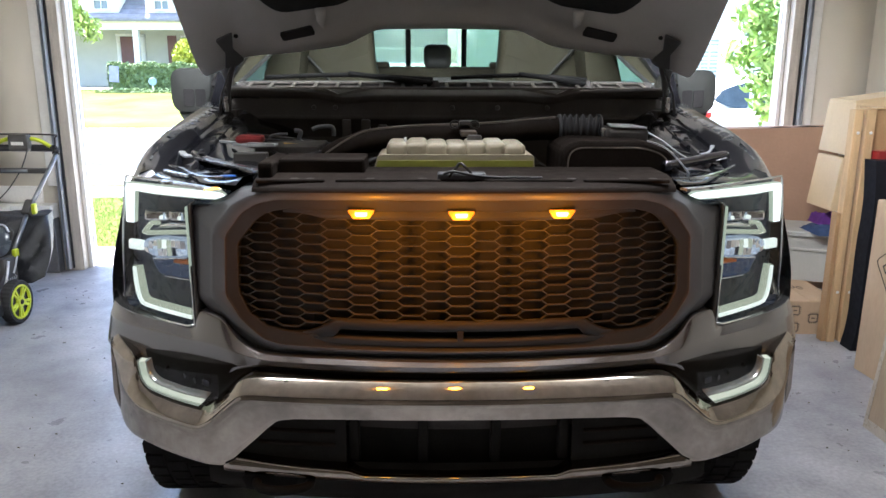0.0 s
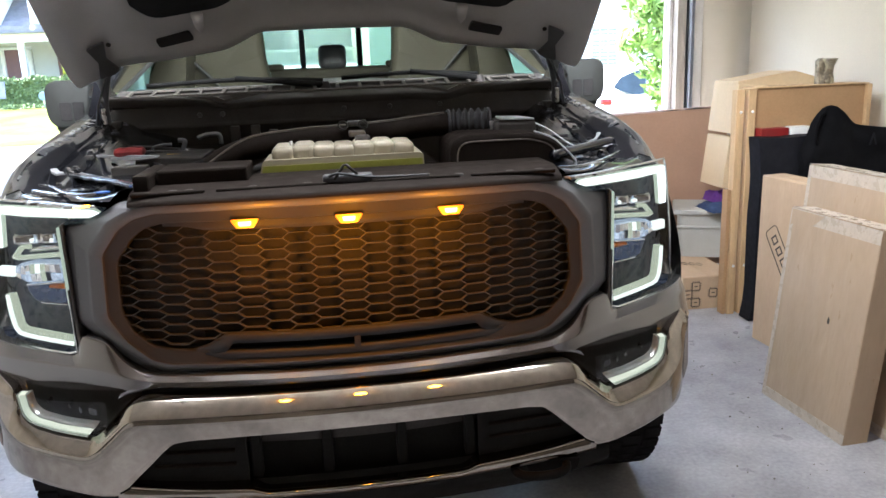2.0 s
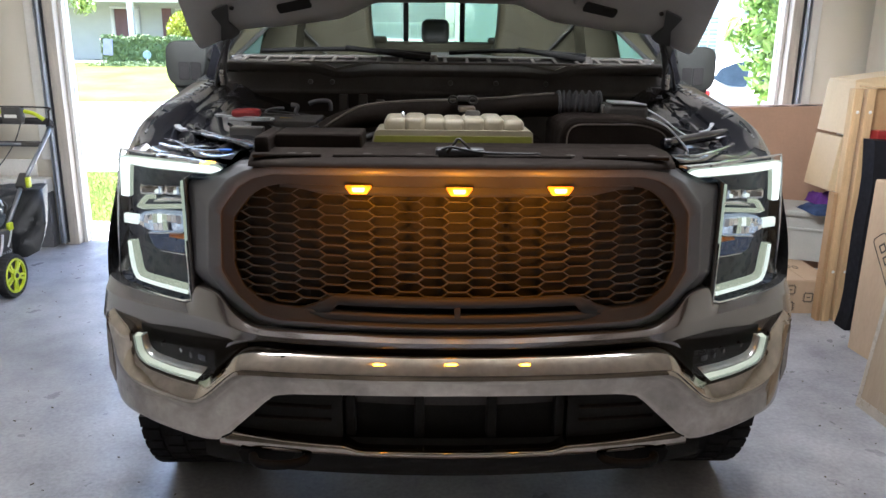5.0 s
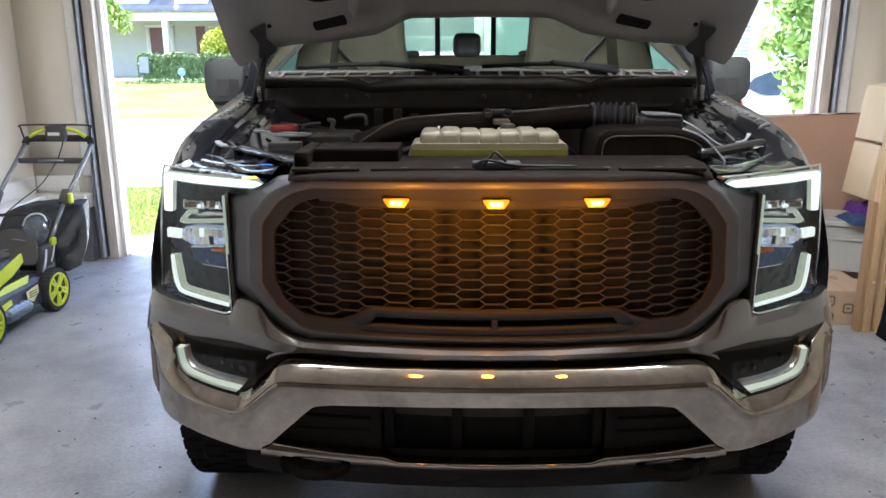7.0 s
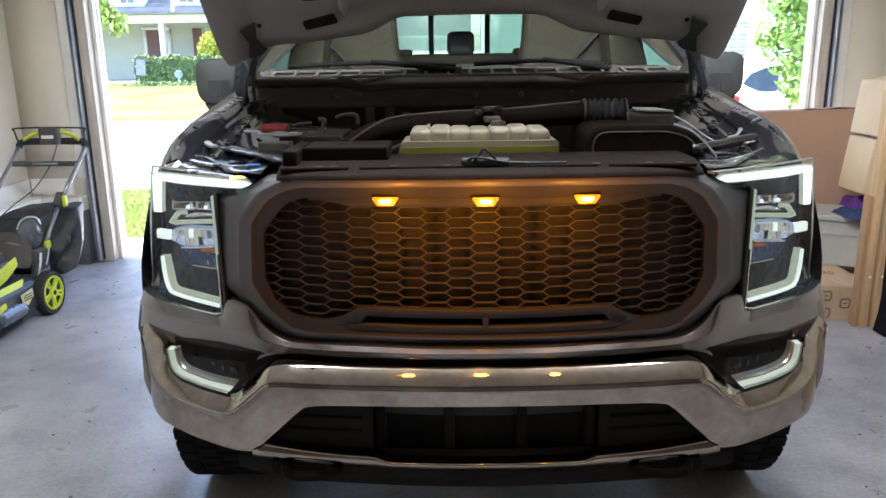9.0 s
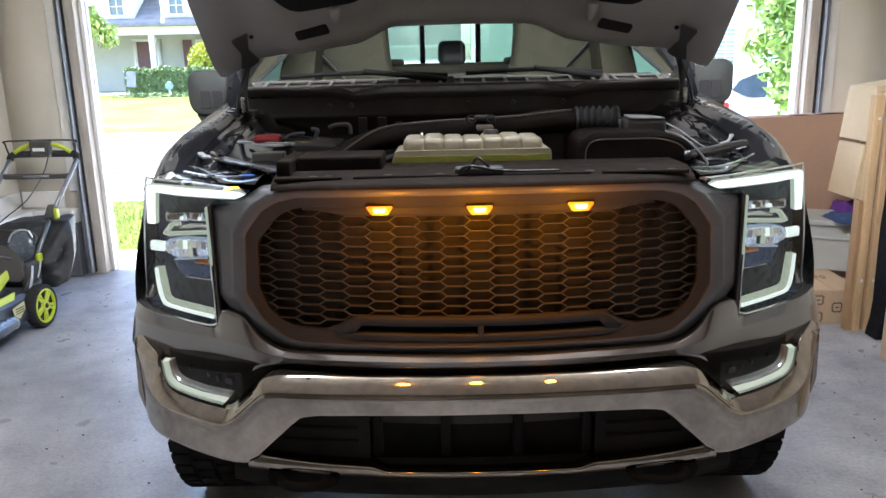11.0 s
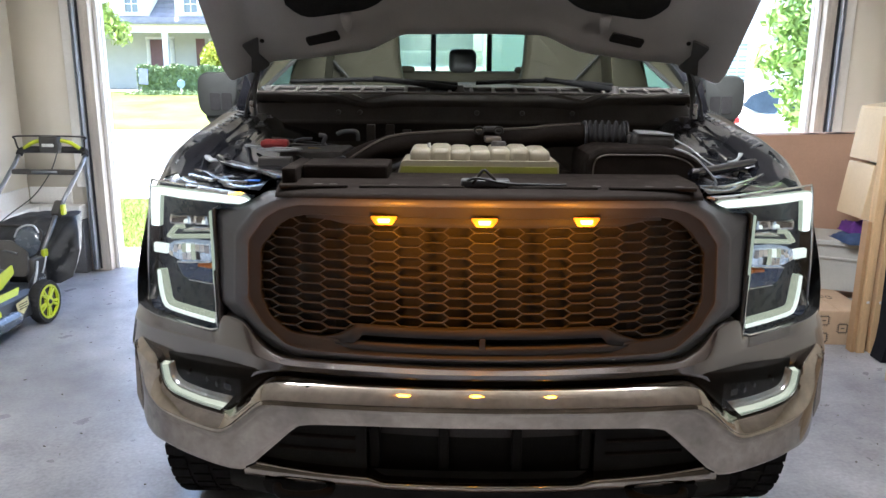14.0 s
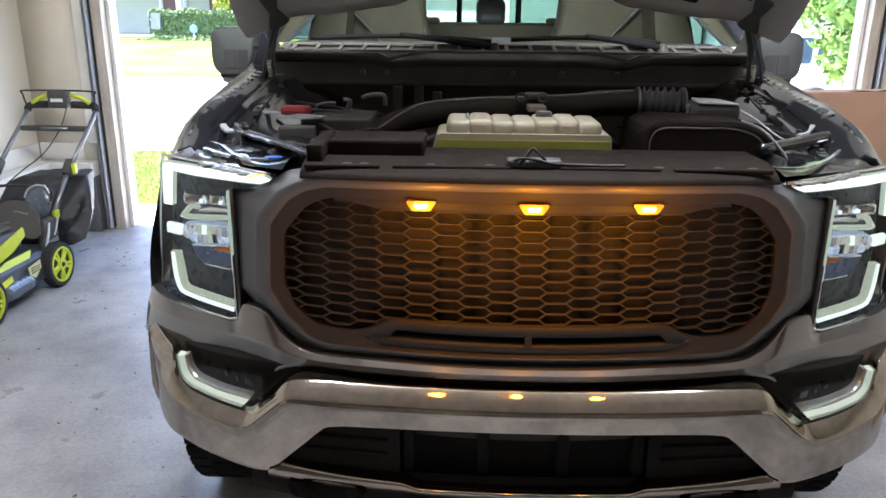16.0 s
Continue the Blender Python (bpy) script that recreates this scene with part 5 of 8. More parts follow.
# coolant tank: lower tray with coolant, upper lobes
tank = part("coolant_tank", bm_new(), M_TANK, truck, "milky plastic coolant tank half full of coolant")
bm = bm_new()
prism(bm, rounded([(-0.250, 1.232), (0.240, 1.232), (0.238, 1.274), (0.226, 1.278), (-0.225, 1.278), (-0.237, 1.274)], 0.008, 3), lambda u, v, w: (u, 0.45 + w, v), 0.19)
bm.to_mesh(tank.data)
bm.free()
for i in range(7):
    x = -0.178 + i * 0.0597
    bm = bm_new()
    box(bm, x - 0.0335, x + 0.0335, 0.462, 0.63, 1.262, 1.313 + 0.003 * math.sin(i * 1.7), bevel=0.017, seg=3)
    part("tank_lobe", bm, M_TANK, tank)
part("coolant", prismed([(-0.243, 1.236), (0.235, 1.236), (0.234, 1.261), (-0.236, 1.261)], lambda u, v, w: (u, 0.447 + w, v), 0.005), M_COOLANT, tank, "yellow-green coolant")
bm = bm_new()
lathe(bm, [(0.0, 0.022), (0.02, 0.022), (0.024, 0.016), (0.024, 0.0), (0.03, -0.002)], 20, Matrix.Translation((0.062, 0.56, 1.306)))
part("cap", bm, M_BLACK2, tank, "black tank cap")
part("nipple", tubed([(-0.155, 0.52, 1.29), (-0.155, 0.52, 1.325)], 0.005, 8), M_SILVER, tank)

# air intake: long duct, ribbed hose, filter box
duct = part("intake_duct", tubed(bend([(-0.46, 0.66, 1.20), (-0.40, 0.68, 1.255), (-0.30, 0.70, 1.292), (-0.14, 0.72, 1.310), (0.04, 0.74, 1.315), (0.18, 0.74, 1.322), (0.26, 0.73, 1.335), (0.36, 0.72, 1.337)], 6), [0.03] * 4 + [0.036] * 8 + [0.04] * 31, 16), M_COVER, truck, "black plastic air intake duct")
bm = bm_new()
tube(bm, bend([(0.36, 0.72, 1.337), (0.42, 0.71, 1.337), (0.49, 0.69, 1.337)], 14), [0.049 if i % 4 < 2 else 0.036 for i in range(29)], 18)
part("ribbed_hose", bm, M_RUBBER, duct, "ribbed black rubber hose")
for x in (0.355, 0.49):
    part("hose_clamp", tubed([(x, 0.71 + 0.044 * math.cos(a), 1.337 + 0.044 * math.sin(a)) for a in span(0, 2 * math.pi * 19 / 20, 19)], 0.005, 6, closed=True), M_DARKSTEEL, duct)
part("clamp_screw", boxed(0.482, 0.496, 0.636, 0.652, 1.315, 1.345, bevel=0.003), M_SILVER, duct)
# pale line that draws the highlight along the duct's seam
part("duct_seam", tubed(bend([(-0.42, 0.64, 1.26), (-0.30, 0.68, 1.327), (-0.14, 0.70, 1.346), (0.04, 0.72, 1.351), (0.18, 0.72, 1.360), (0.34, 0.70, 1.376)], 6), 0.0035, 6), M_SEAM, duct)
part("duct_clip", boxed(0.02, 0.085, 0.70, 0.77, 1.345, 1.362, bevel=0.006), M_BLACK, duct)
part("duct_bracket", boxed(0.022, 0.075, 0.62, 0.70, 1.318, 1.334, bevel=0.004), M_SEAM, duct)
for x in (0.005, 0.07):
    part("duct_loop", tubed([(x + 0.014 * math.cos(a), 0.69, 1.352 + 0.012 * math.sin(a)) for a in span(0, 5.9, 14)], 0.0035, 6, closed=True), M_BLACK, duct)
fb = part("air_filter_box", bm_new(), M_COVER, truck, "black plastic air filter box")
bm = bm_new()
prism(bm, rounded([(0.325, 1.14), (0.735, 1.14), (0.735, 1.20), (0.66, 1.292), (0.58, 1.318), (0.36, 1.318), (0.325, 1.29)], 0.03, 4), lambda u, v, w: (u, 0.47 + w, v), 0.30, 0.012)
bm.to_mesh(fb.data)
bm.free()
part("box_rim", tubed([(u, 0.472, v) for u, v in rounded([(0.345, 1.18), (0.70, 1.18), (0.64, 1.278), (0.57, 1.298), (0.37, 1.298), (0.345, 1.275)], 0.03, 4)], 0.0035, 6, closed=True), M_SEAM, fb)
part("box_inlet", boxed(0.49, 0.63, 0.60, 0.74, 1.29, 1.348, bevel=0.016, seg=3), M_BLACK, fb, "dark grey filter box lid")
part("inlet_plate", prismed(rounded([(0.505, 0.60), (0.625, 0.60), (0.60, 0.70), (0.515, 0.72)], 0.012, 3), lambda u, v, w: (u, v, 1.350 - 0.10 * max(0.0, u - 0.57) + w), 0.006, 0.002), M_STEEL, fb, "pale plate on the filter box lid")
for pts in ([(0.585, 0.468, 1.320), (0.645, 0.466, 1.296), (0.700, 0.464, 1.244), (0.730, 0.463, 1.205)], [(0.63, 0.66, 1.335), (0.68, 0.62, 1.305), (0.735, 0.58, 1.262), (0.785, 0.56, 1.245)]):
    part("box_edge", tubed(bend(pts, 6), 0.0025, 6), M_STEEL, fb)

# engine top cover, battery, fuse box and clutter
part("engine_cover", boxed(-0.36, 0.36, 0.80, 1.30, 1.02, 1.20, bevel=0.04, seg=3), M_COVER, truck, "black engine cover")
bat = part("battery", boxed(-0.68, -0.46, 0.78, 1.04, 1.05, 1.268, bevel=0.008), M_BLACK, truck, "black battery with a red terminal cap")
part("terminal_cap", boxed(-0.752, -0.655, 0.80, 0.86, 1.276, 1.305, bevel=0.013), M_RED, bat, "red terminal cap")
fuse = part("fuse_box", boxed(-0.64, -0.44, 0.56, 0.72, 1.12, 1.215, bevel=0.012), M_BLACK, truck, "black fuse box")
part("fitting", tubed([(-0.672, 0.85, 1.252), (-0.628, 0.848, 1.254)], [0.012, 0.009], 8), M_SILVER, fuse)
part("brass_fitting", tubed([(-0.60, 0.90, 1.262), (-0.55, 0.90, 1.262), (-0.52, 0.89, 1.260)], [0.009, 0.006, 0.004], 8), mat("brass", (0.6, 0.38, 0.08), 0.3, 1.0), fuse)
for s in (-1, 1):
    bm = bm_new()
    lathe(bm, [(0.0, 0.03), (0.05, 0.028), (0.09, 0.01), (0.12, -0.03), (0.13, -0.2)], 24, Matrix.Translation((s * 0.60, 1.08, 1.16)))
    tw = part("strut_tower", bm, M_BLACK, truck, "dark strut tower")
    for k in range(3):
        a = k * 2.1 + 0.4
        bmb = bm_new()
        lathe(bmb, [(0.0, 0.018), (0.010, 0.018), (0.011, 0.0), (0.016, -0.002)], 6, Matrix.Translation((s * 0.60 + 0.06 * math.cos(a), 1.08 + 0.06 * math.sin(a), 1.185)))
        part("nut", bmb, M_STEEL, tw, smooth=0)
    part("hose", tubed(bend([(s * 0.72, 0.42, 1.20), (s * 0.66, 0.50, 1.225), (s * 0.60, 0.56, 1.21), (s * 0.50, 0.56, 1.20)], 6), 0.014, 8), M_RUBBER, truck)
    bm = bm_new()
    sheet(bm, [[(s * x, y, 1.214 + 0.016 * (y - 0.40) / 0.32 + 0.006 * math.sin(x * 21 + y * 9) - 0.02 * max(0.0, (0.66 - x) / 0.1)) for y in span(0.40, 0.74, 10)] for x in span(0.56, 0.88, 16)][::s])
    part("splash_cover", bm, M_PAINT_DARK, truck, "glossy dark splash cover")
    part("washer_line", tubed(bend([(s * 0.70, 1.25, 1.25), (s * 0.62, 1.1, 1.27), (s * 0.52, 0.9, 1.25), (s * 0.50, 0.7, 1.22)], 6), 0.006, 6), M_WIRE, truck)
    part("bay_clip", boxed(*sorted((s * 0.885, s * 0.90)), 1.26, 1.275, 1.36, 1.42, bevel=0.003), M_SILVER, truck)
part("badge_oval", prismed([(0.022 * math.cos(a), 0.010 * math.sin(a)) for a in span(0, 2 * math.pi * 19 / 20, 19)], lambda u, v, w: (-0.645 + u, 0.28 + v * 1.6, 1.236 + w), 0.003), M_BLUE, truck, "small blue oval sticker")
part("cross_hose", tubed(bend([(-0.58, 0.50, 1.225), (-0.50, 0.46, 1.245), (-0.42, 0.47, 1.235), (-0.30, 0.52, 1.24), (-0.22, 0.56, 1.26)], 6), 0.010, 8), M_RUBBER, truck)

rngb = random.Random(4)
for k in range(16):
    sd = rngb.choice((-1, 1))
    x, y = sd * rngb.uniform(0.46, 0.76), rngb.uniform(0.48, 1.25)
    z = 1.17 + rngb.uniform(0.0, 0.07)
    w, d, hh = rngb.uniform(0.02, 0.06), rngb.uniform(0.02, 0.06), rngb.uniform(0.02, 0.05)
    blk = part("relay_block", boxed(x - w, x + w, y - d, y + d, z - 0.12, z + hh, bevel=0.006), rngb.choice((M_BLACK, M_BLACK2, M_BLACK)), truck)
    if k % 3 == 0:
        part("clip", boxed(x - 0.012, x + 0.012, y - d - 0.006, y - d, z, z + hh * 0.8, bevel=0.002, seg=1), M_SILVER, blk)
for k in range(12):
    sd = rngb.choice((-1, 1))
    pts = [(sd * rngb.uniform(0.40, 0.80), rngb.uniform(0.45, 1.3), 1.19 + rngb.uniform(0, 0.10)) for _ in range(4)]
    pts.sort(key=lambda q: q[1])
    part("hose", tubed(bend(pts, 6), rngb.choice((0.004, 0.006, 0.009)), 6), rngb.choice((M_WIRE, M_RUBBER, M_RUBBER, M_DARKSTEEL)), truck)
def bay_strip(name, pts, wide, mtl, label=""):
    """A thin strip laid along pts, slightly crowned, for pressed bars and built-in reflections."""
    q = bend(pts, 14)
    bm, cols = bm_new(), []
    for i, p in enumerate(q):
        d = (q[min(i + 1, len(q) - 1)] - q[max(i - 1, 0)]).normalized()
        side = Vector((d.y, -d.x, 0.0)).normalized()
        torn = [1 + 0.75 * noise.noise((p.x * 55, p.y * 55, z)) for z in (2.0, 7.0)]
        cols.append([tuple(p + side * wide * k * torn[k > 0] + Vector((0, 0, 0.004 - 10 * (k * wide) ** 2))) for k in (-0.5, -0.25, 0.0, 0.25, 0.5)])
    sheet(bm, cols, thick=(0, 0, -0.006))
    bmesh.ops.recalc_face_normals(bm, faces=bm.faces)
    return part(name, bm, mtl, truck, label, smooth=60)


# the M_GLINT strips are daylight reflections in the glossy bay, laid on as pieces
bay_strip("bay_rail", [(-0.864, 0.698, 1.245), (-0.792, 0.597, 1.245), (-0.713, 0.502, 1.245), (-0.643, 0.428, 1.245), (-0.569, 0.321, 1.245), (-0.537, 0.306, 1.245)], 0.026, M_GLINT, "glossy rail made pale for its reflection")
bay_strip("bay_edge", [(-0.869, 0.483, 1.24), (-0.822, 0.426, 1.24), (-0.75, 0.297, 1.24), (-0.7, 0.237, 1.24), (-0.645, 0.234, 1.24)], 0.01, M_GLINT)
bay_strip("lamp_top_strip", [(-0.799, 0.202, 1.235), (-0.728, 0.146, 1.235), (-0.63, 0.063, 1.235)], 0.03, M_GLINT)
bay_strip("lamp_top_strip", [(0.565, 0.054, 1.235), (0.655, 0.098, 1.235), (0.765, 0.184, 1.235)], 0.026, M_GLINT)
bay_strip("bay_edge", [(-0.857, 0.392, 1.238), (-0.812, 0.34, 1.238), (-0.752, 0.277, 1.238)], 0.016, M_GLINT)
bay_strip("bay_edge", [(0.582, 0.199, 1.242), (0.649, 0.206, 1.242), (0.748, 0.306, 1.242), (0.862, 0.471, 1.242)], 0.009, M_GLINT)
bay_strip("bay_clip", [(-0.976, 0.897, 1.262), (-0.894, 0.666, 1.262), (-0.829, 0.531, 1.262)], 0.02, M_STEEL)
bay_strip("bay_clip", [(0.8, 0.6, 1.262), (0.83, 0.61, 1.27), (0.845, 0.62, 1.288)], 0.012, M_STEEL)
bay_strip("hold_down_bar", [(-0.881, 0.912, 1.278), (-0.756, 0.836, 1.278), (-0.602, 0.761, 1.278)], 0.022, M_STEEL, "silver hold-down bar")
bay_strip("hold_down_bar", [(-0.759, 0.817, 1.272), (-0.672, 0.77, 1.272), (-0.606, 0.783, 1.272)], 0.012, M_STEEL)
part("cross_tube", tubed(bend([(0.64, 0.448, 1.245), (0.768, 0.543, 1.25), (0.89, 0.62, 1.258)], 6), 0.017, 14), M_GLOSS, truck, "glossy black cross tube")
part("cross_tube", tubed(bend([(-0.6, 0.42, 1.225), (-0.7, 0.53, 1.232), (-0.8, 0.63, 1.24), (-0.87, 0.72, 1.25)], 6), 0.014, 14), M_GLOSS, truck, "glossy black cross tube")
part("pale_hose", tubed(bend([(-0.683, 1.05, 1.259), (-0.678, 1.05, 1.28), (-0.645, 1.05, 1.289), (-0.613, 1.05, 1.29)], 6), 0.005, 8), M_TUBE, truck)
part("pale_hose", tubed(bend([(-0.578, 1, 1.307), (-0.555, 1, 1.302), (-0.562, 1, 1.275), (-0.542, 1, 1.254), (-0.545, 1, 1.233)], 6), 0.008, 8), M_TUBE, truck)
part("pale_hose", tubed(bend([(-0.527, 1.1, 1.303), (-0.5, 1.1, 1.313), (-0.459, 1.1, 1.315), (-0.446, 1.1, 1.304), (-0.445, 1.1, 1.278)], 6), 0.008, 8), M_TUBE, truck)

# ---- cab, bed and wheels ----
def ws(u, v):
    """Windshield: u across from -1 to 1, v from the cowl up."""
    return (u * (0.985 - 0.16 * v), 1.60 + 0.80 * v + 0.10 * u * u * (1 - 0.3 * v) - 0.04, 1.478 + 0.47 * v - 0.03 * u * u * v)


bm = bm_new()
sheet(bm, [[ws(u, v) for v in span(0, 1, 8)] for u in span(-1, 1, 24)])
wsg = part("windshield", bm, M_GLASS, truck, "clear windshield")
wsg.visible_shadow = False
for s in (-1, 1):
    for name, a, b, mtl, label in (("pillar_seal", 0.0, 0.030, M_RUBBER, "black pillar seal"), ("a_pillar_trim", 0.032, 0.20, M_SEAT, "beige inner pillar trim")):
        bm, cols = bm_new(), []
        for v in span(-0.02, 0.6, 8):
            u0 = 0.915 - 0.2 * v
            cols.append([tuple(Vector(ws(s * min(0.995, u0 + a + (b - a) * k), v)) + Vector((0, 0.03 + 0.012 * math.sin(k * math.pi), 0))) for k in (0.0, 0.33, 0.66, 1.0)])
        sheet(bm, cols[::s], thick=(0, 0.012, 0))
        part(name, bm, mtl, truck, label)
    part("a_pillar", tubed([ws(s * 1.02, v) for v in span(-0.05, 1.02, 6)], 0.038, 8), M_PAINT_DARK, truck, "dark windshield pillar")
bm = bm_new()
sheet(bm, [[(u * 0.74, y, 1.955 - 0.05 * u * u - 0.03 * ((y - 2.9) / 0.6) ** 2) for y in span(2.36, 3.62, 8)] for u in span(-1, 1, 12)], thick=(0, 0, -0.05))
part("roof", bm, M_PAINT, truck, "grey cab roof")


def cab_side(s):
    d = part("door", bm_new(), M_PAINT, truck, "grey cab side with doors")
    bm = bm_new()
    sheet(bm, [[(s * x, y, z) for x, z in ((1.0, 1.40), (1.015, 1.30), (1.02, 1.0), (1.01, 0.75), (0.97, 0.52))] for y in span(1.62, 3.62, 6)][::s], thick=(s * -0.05, 0, 0))
    bm.to_mesh(d.data)
    bm.free()
    for y0, y1 in ((2.62, 2.72), (3.50, 3.62)):
        part("pillar", prismed([(y0, 1.40), (y1, 1.40), (y1 - 0.03, 1.90), (y0 + 0.02, 1.90)], lambda u, v, w: (s * (1.0 - 0.26 * (v - 1.4) / 0.5 - w), u, v), 0.05), M_PAINT_DARK, d)
    for y0, y1, t0, t1 in ((1.72, 2.62, 2.40, 2.64), (2.72, 3.50, 2.74, 3.48)):
        g = part("side_window", prismed([(y0, 1.40), (y1, 1.40), (t1, 1.90), (t0, 1.90)], lambda u, v, w: (s * (0.985 - 0.25 * (v - 1.4) / 0.5 - w), u, v), 0.004), M_GLASS_R, d, "tinted side window")
        g.visible_shadow = False
    part("roof_rail", tubed([(s * 0.72, 2.36, 1.92), (s * 0.735, 3.0, 1.935), (s * 0.73, 3.60, 1.90)], 0.03, 8), M_PAINT_DARK, d)
    # mirror
    mir = part("side_mirror", bm_new(), M_MIRROR, truck, "black plastic side mirror")
    shell = rounded([(1.068, 1.532), (1.234, 1.530), (1.264, 1.505), (1.268, 1.40), (1.258, 1.352), (1.225, 1.326), (1.125, 1.330), (1.079, 1.395)], 0.022, 4)
    bm = lofted(shell, [(0.90, 0.0), (0.96, 0.004), (0.99, 0.013), (1.0, 0.028), (1.0, 0.11), (0.97, 0.118)], lambda u, v, w: (s * u, 1.72 + 0.10 * (u - 1.1) + w, v))
    for fc in bm.faces:
        fc.smooth = True
    bm.to_mesh(mir.data)
    bm.free()
    for x0, x1 in ((1.154, 1.205), (1.100, 1.149)):
        part("mirror_panel", prismed(rounded([(x0 + 0.003, 1.357), (x1, 1.358), (x1, 1.438), (x0, 1.436)], 0.008, 3), lambda u, v, w: (s * u, 1.7155 + 0.10 * (u - 1.1) + w, v), 0.01, 0.002), M_RUBBER, mir)
    part("mirror_foot", prismed(rounded([(1.242, 1.335), (1.119, 1.335), (1.10, 1.29), (1.13, 1.28), (1.222, 1.296)], 0.01, 2), lambda u, v, w: (s * u, 1.75 + w, v), 0.07, 0.006), M_MIRROR, mir)
    part("mirror_arm", boxed(*sorted((s * 1.00, s * 1.16)), 1.76, 1.82, 1.27, 1.325, bevel=0.02), M_MIRROR, mir)


two(cab_side)
# back of the cab with its three-pane window
bm = boxed(-0.98, 0.98, 3.56, 3.62, 0.55, 1.50)
box(bm, -0.78, 0.78, 3.55, 3.60, 1.86, 1.93)
for s in (-1, 1):
    box(bm, *sorted((s * 0.66, s * 0.80)), 3.55, 3.61, 1.48, 1.90)
part("cab_back", bm, M_PAINT_DARK, truck, "cab rear wall")
rw = part("rear_window", boxed(-0.66, 0.66, 3.572, 3.576, 1.50, 1.86), M_GLASS_R, truck, "three-pane sliding rear window")
rw.visible_shadow = False
for x in (-0.213, 0.172):
    part("window_bar", boxed(x - 0.018, x + 0.018, 3.55, 3.585, 1.50, 1.86, bevel=0.004), M_RUBBER, rw)
part("defroster_rail", boxed(-0.66, 0.66, 3.55, 3.58, 1.495, 1.515, bevel=0.004), M_RUBBER, rw)
# dashboard and seats
bm = bm_new()
sheet(bm, [[(x, 1.62, 1.462), (x, 1.85, 1.475), (x, 2.05, 1.47 + 0.02 * math.cos(x * 5)), (x, 2.15, 1.44), (x, 2.16, 1.1)] for x in span(-0.90, 0.90, 24)])
part("dashboard", bm, M_DASH, truck, "dark dashboard top")


def seat(x, y, w, ztop, name="front_seat", label="pale grey leather front seat"):
    back = rounded([(-w, 0.95), (w, 0.95), (w, 1.46), (w * 0.86, 1.57), (w * 0.80, ztop - 0.05), (w * 0.6, ztop), (-w * 0.6, ztop), (-w * 0.84, ztop - 0.05), (-w * 0.9, 1.57), (-w, 1.46)], 0.05, 5)
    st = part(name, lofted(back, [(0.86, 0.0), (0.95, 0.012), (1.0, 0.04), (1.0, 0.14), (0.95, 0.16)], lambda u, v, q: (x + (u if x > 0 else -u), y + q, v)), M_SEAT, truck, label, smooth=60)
    part("bolster_seam", tubed(bend([(x - w * 0.55, y + 0.004, 1.05), (x - w * 0.6, y + 0.002, 1.40), (x - w * 0.5, y + 0.004, 1.62)], 5), 0.004, 6), M_DASH, st)
    side = 1 if x > 0 else -1
    part("seat_belt", tubed(bend([(x + side * w * 1.15, y + 0.06, 1.84), (x + side * w * 0.75, y - 0.02, 1.68), (x + side * w * 0.2, y - 0.035, 1.52), (x - side * w * 0.3, y - 0.03, 1.36)], 5), 0.009, 5), M_DASH, st, "dark seat belt")
    return st


seat(-0.62, 2.50, 0.27, 1.90)
seat(0.56, 2.50, 0.27, 1.90)
for s in (-1, 1):
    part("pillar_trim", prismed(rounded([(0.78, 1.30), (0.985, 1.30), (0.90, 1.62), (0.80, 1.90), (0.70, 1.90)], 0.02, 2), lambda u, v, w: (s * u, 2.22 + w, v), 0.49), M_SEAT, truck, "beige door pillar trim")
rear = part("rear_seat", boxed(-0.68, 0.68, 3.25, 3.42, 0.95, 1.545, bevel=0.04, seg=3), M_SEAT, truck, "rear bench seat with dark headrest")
part("headrest", boxed(-0.105, 0.075, 3.24, 3.34, 1.53, 1.685, bevel=0.04, seg=4), M_DASH, rear, "dark grey headrest")
for x in (-0.05, 0.02):
    part("headrest_post", tubed([(x, 3.30, 1.45), (x, 3.30, 1.56)], 0.007, 8), M_STEEL, rear)
for s in (-1, 1):
    part("side_headrest", boxed(s * 0.45 - 0.12, s * 0.45 + 0.12, 3.25, 3.36, 1.53, 1.575, bevel=0.02, seg=3), M_SEAT, rear)
# bed
bm = bm_new()
for s in (-1, 1):
    box(bm, *sorted((s * 0.86, s * 1.0)), 3.64, 5.45, 0.55, 1.34, bevel=0.03)
box(bm, -0.9, 0.9, 3.64, 5.45, 0.60, 0.68)
box(bm, -0.99, 0.99, 3.64, 3.70, 0.55, 1.32, bevel=0.01)
part("cargo_bed", bm, M_PAINT, truck, "grey cargo bed")
tg = part("tailgate", boxed(-0.86, 0.86, 5.40, 5.47, 0.62, 1.33, bevel=0.02), M_PAINT, truck, "grey tailgate")
part("tailgate_handle", boxed(-0.12, 0.12, 5.465, 5.485, 1.15, 1.22, bevel=0.008), M_BLACK, tg)
part("rear_bumper", boxed(-0.98, 0.98, 5.46, 5.60, 0.50, 0.68, bevel=0.03), M_CHROME, truck, "chrome rear bumper")
for s in (-1, 1):
    part("tail_lamp", boxed(*sorted((s * 0.88, s * 1.005)), 5.40, 5.475, 0.85, 1.28, bevel=0.015), M_TAIL, truck, "red tail lamp")
part("chassis", boxed(-0.55, 0.55, 0.35, 5.3, 0.40, 0.56, bevel=0.03), M_BLACK, truck, "dark chassis rails and underbody")
bm = bm_new()
tube(bm, [(-0.78, AXLE_Y, AXLE_Z), (0.78, AXLE_Y, AXLE_Z)], 0.05, 10)
tube(bm, [(-0.78, 4.48, AXLE_Z), (0.78, 4.48, AXLE_Z)], 0.05, 10)
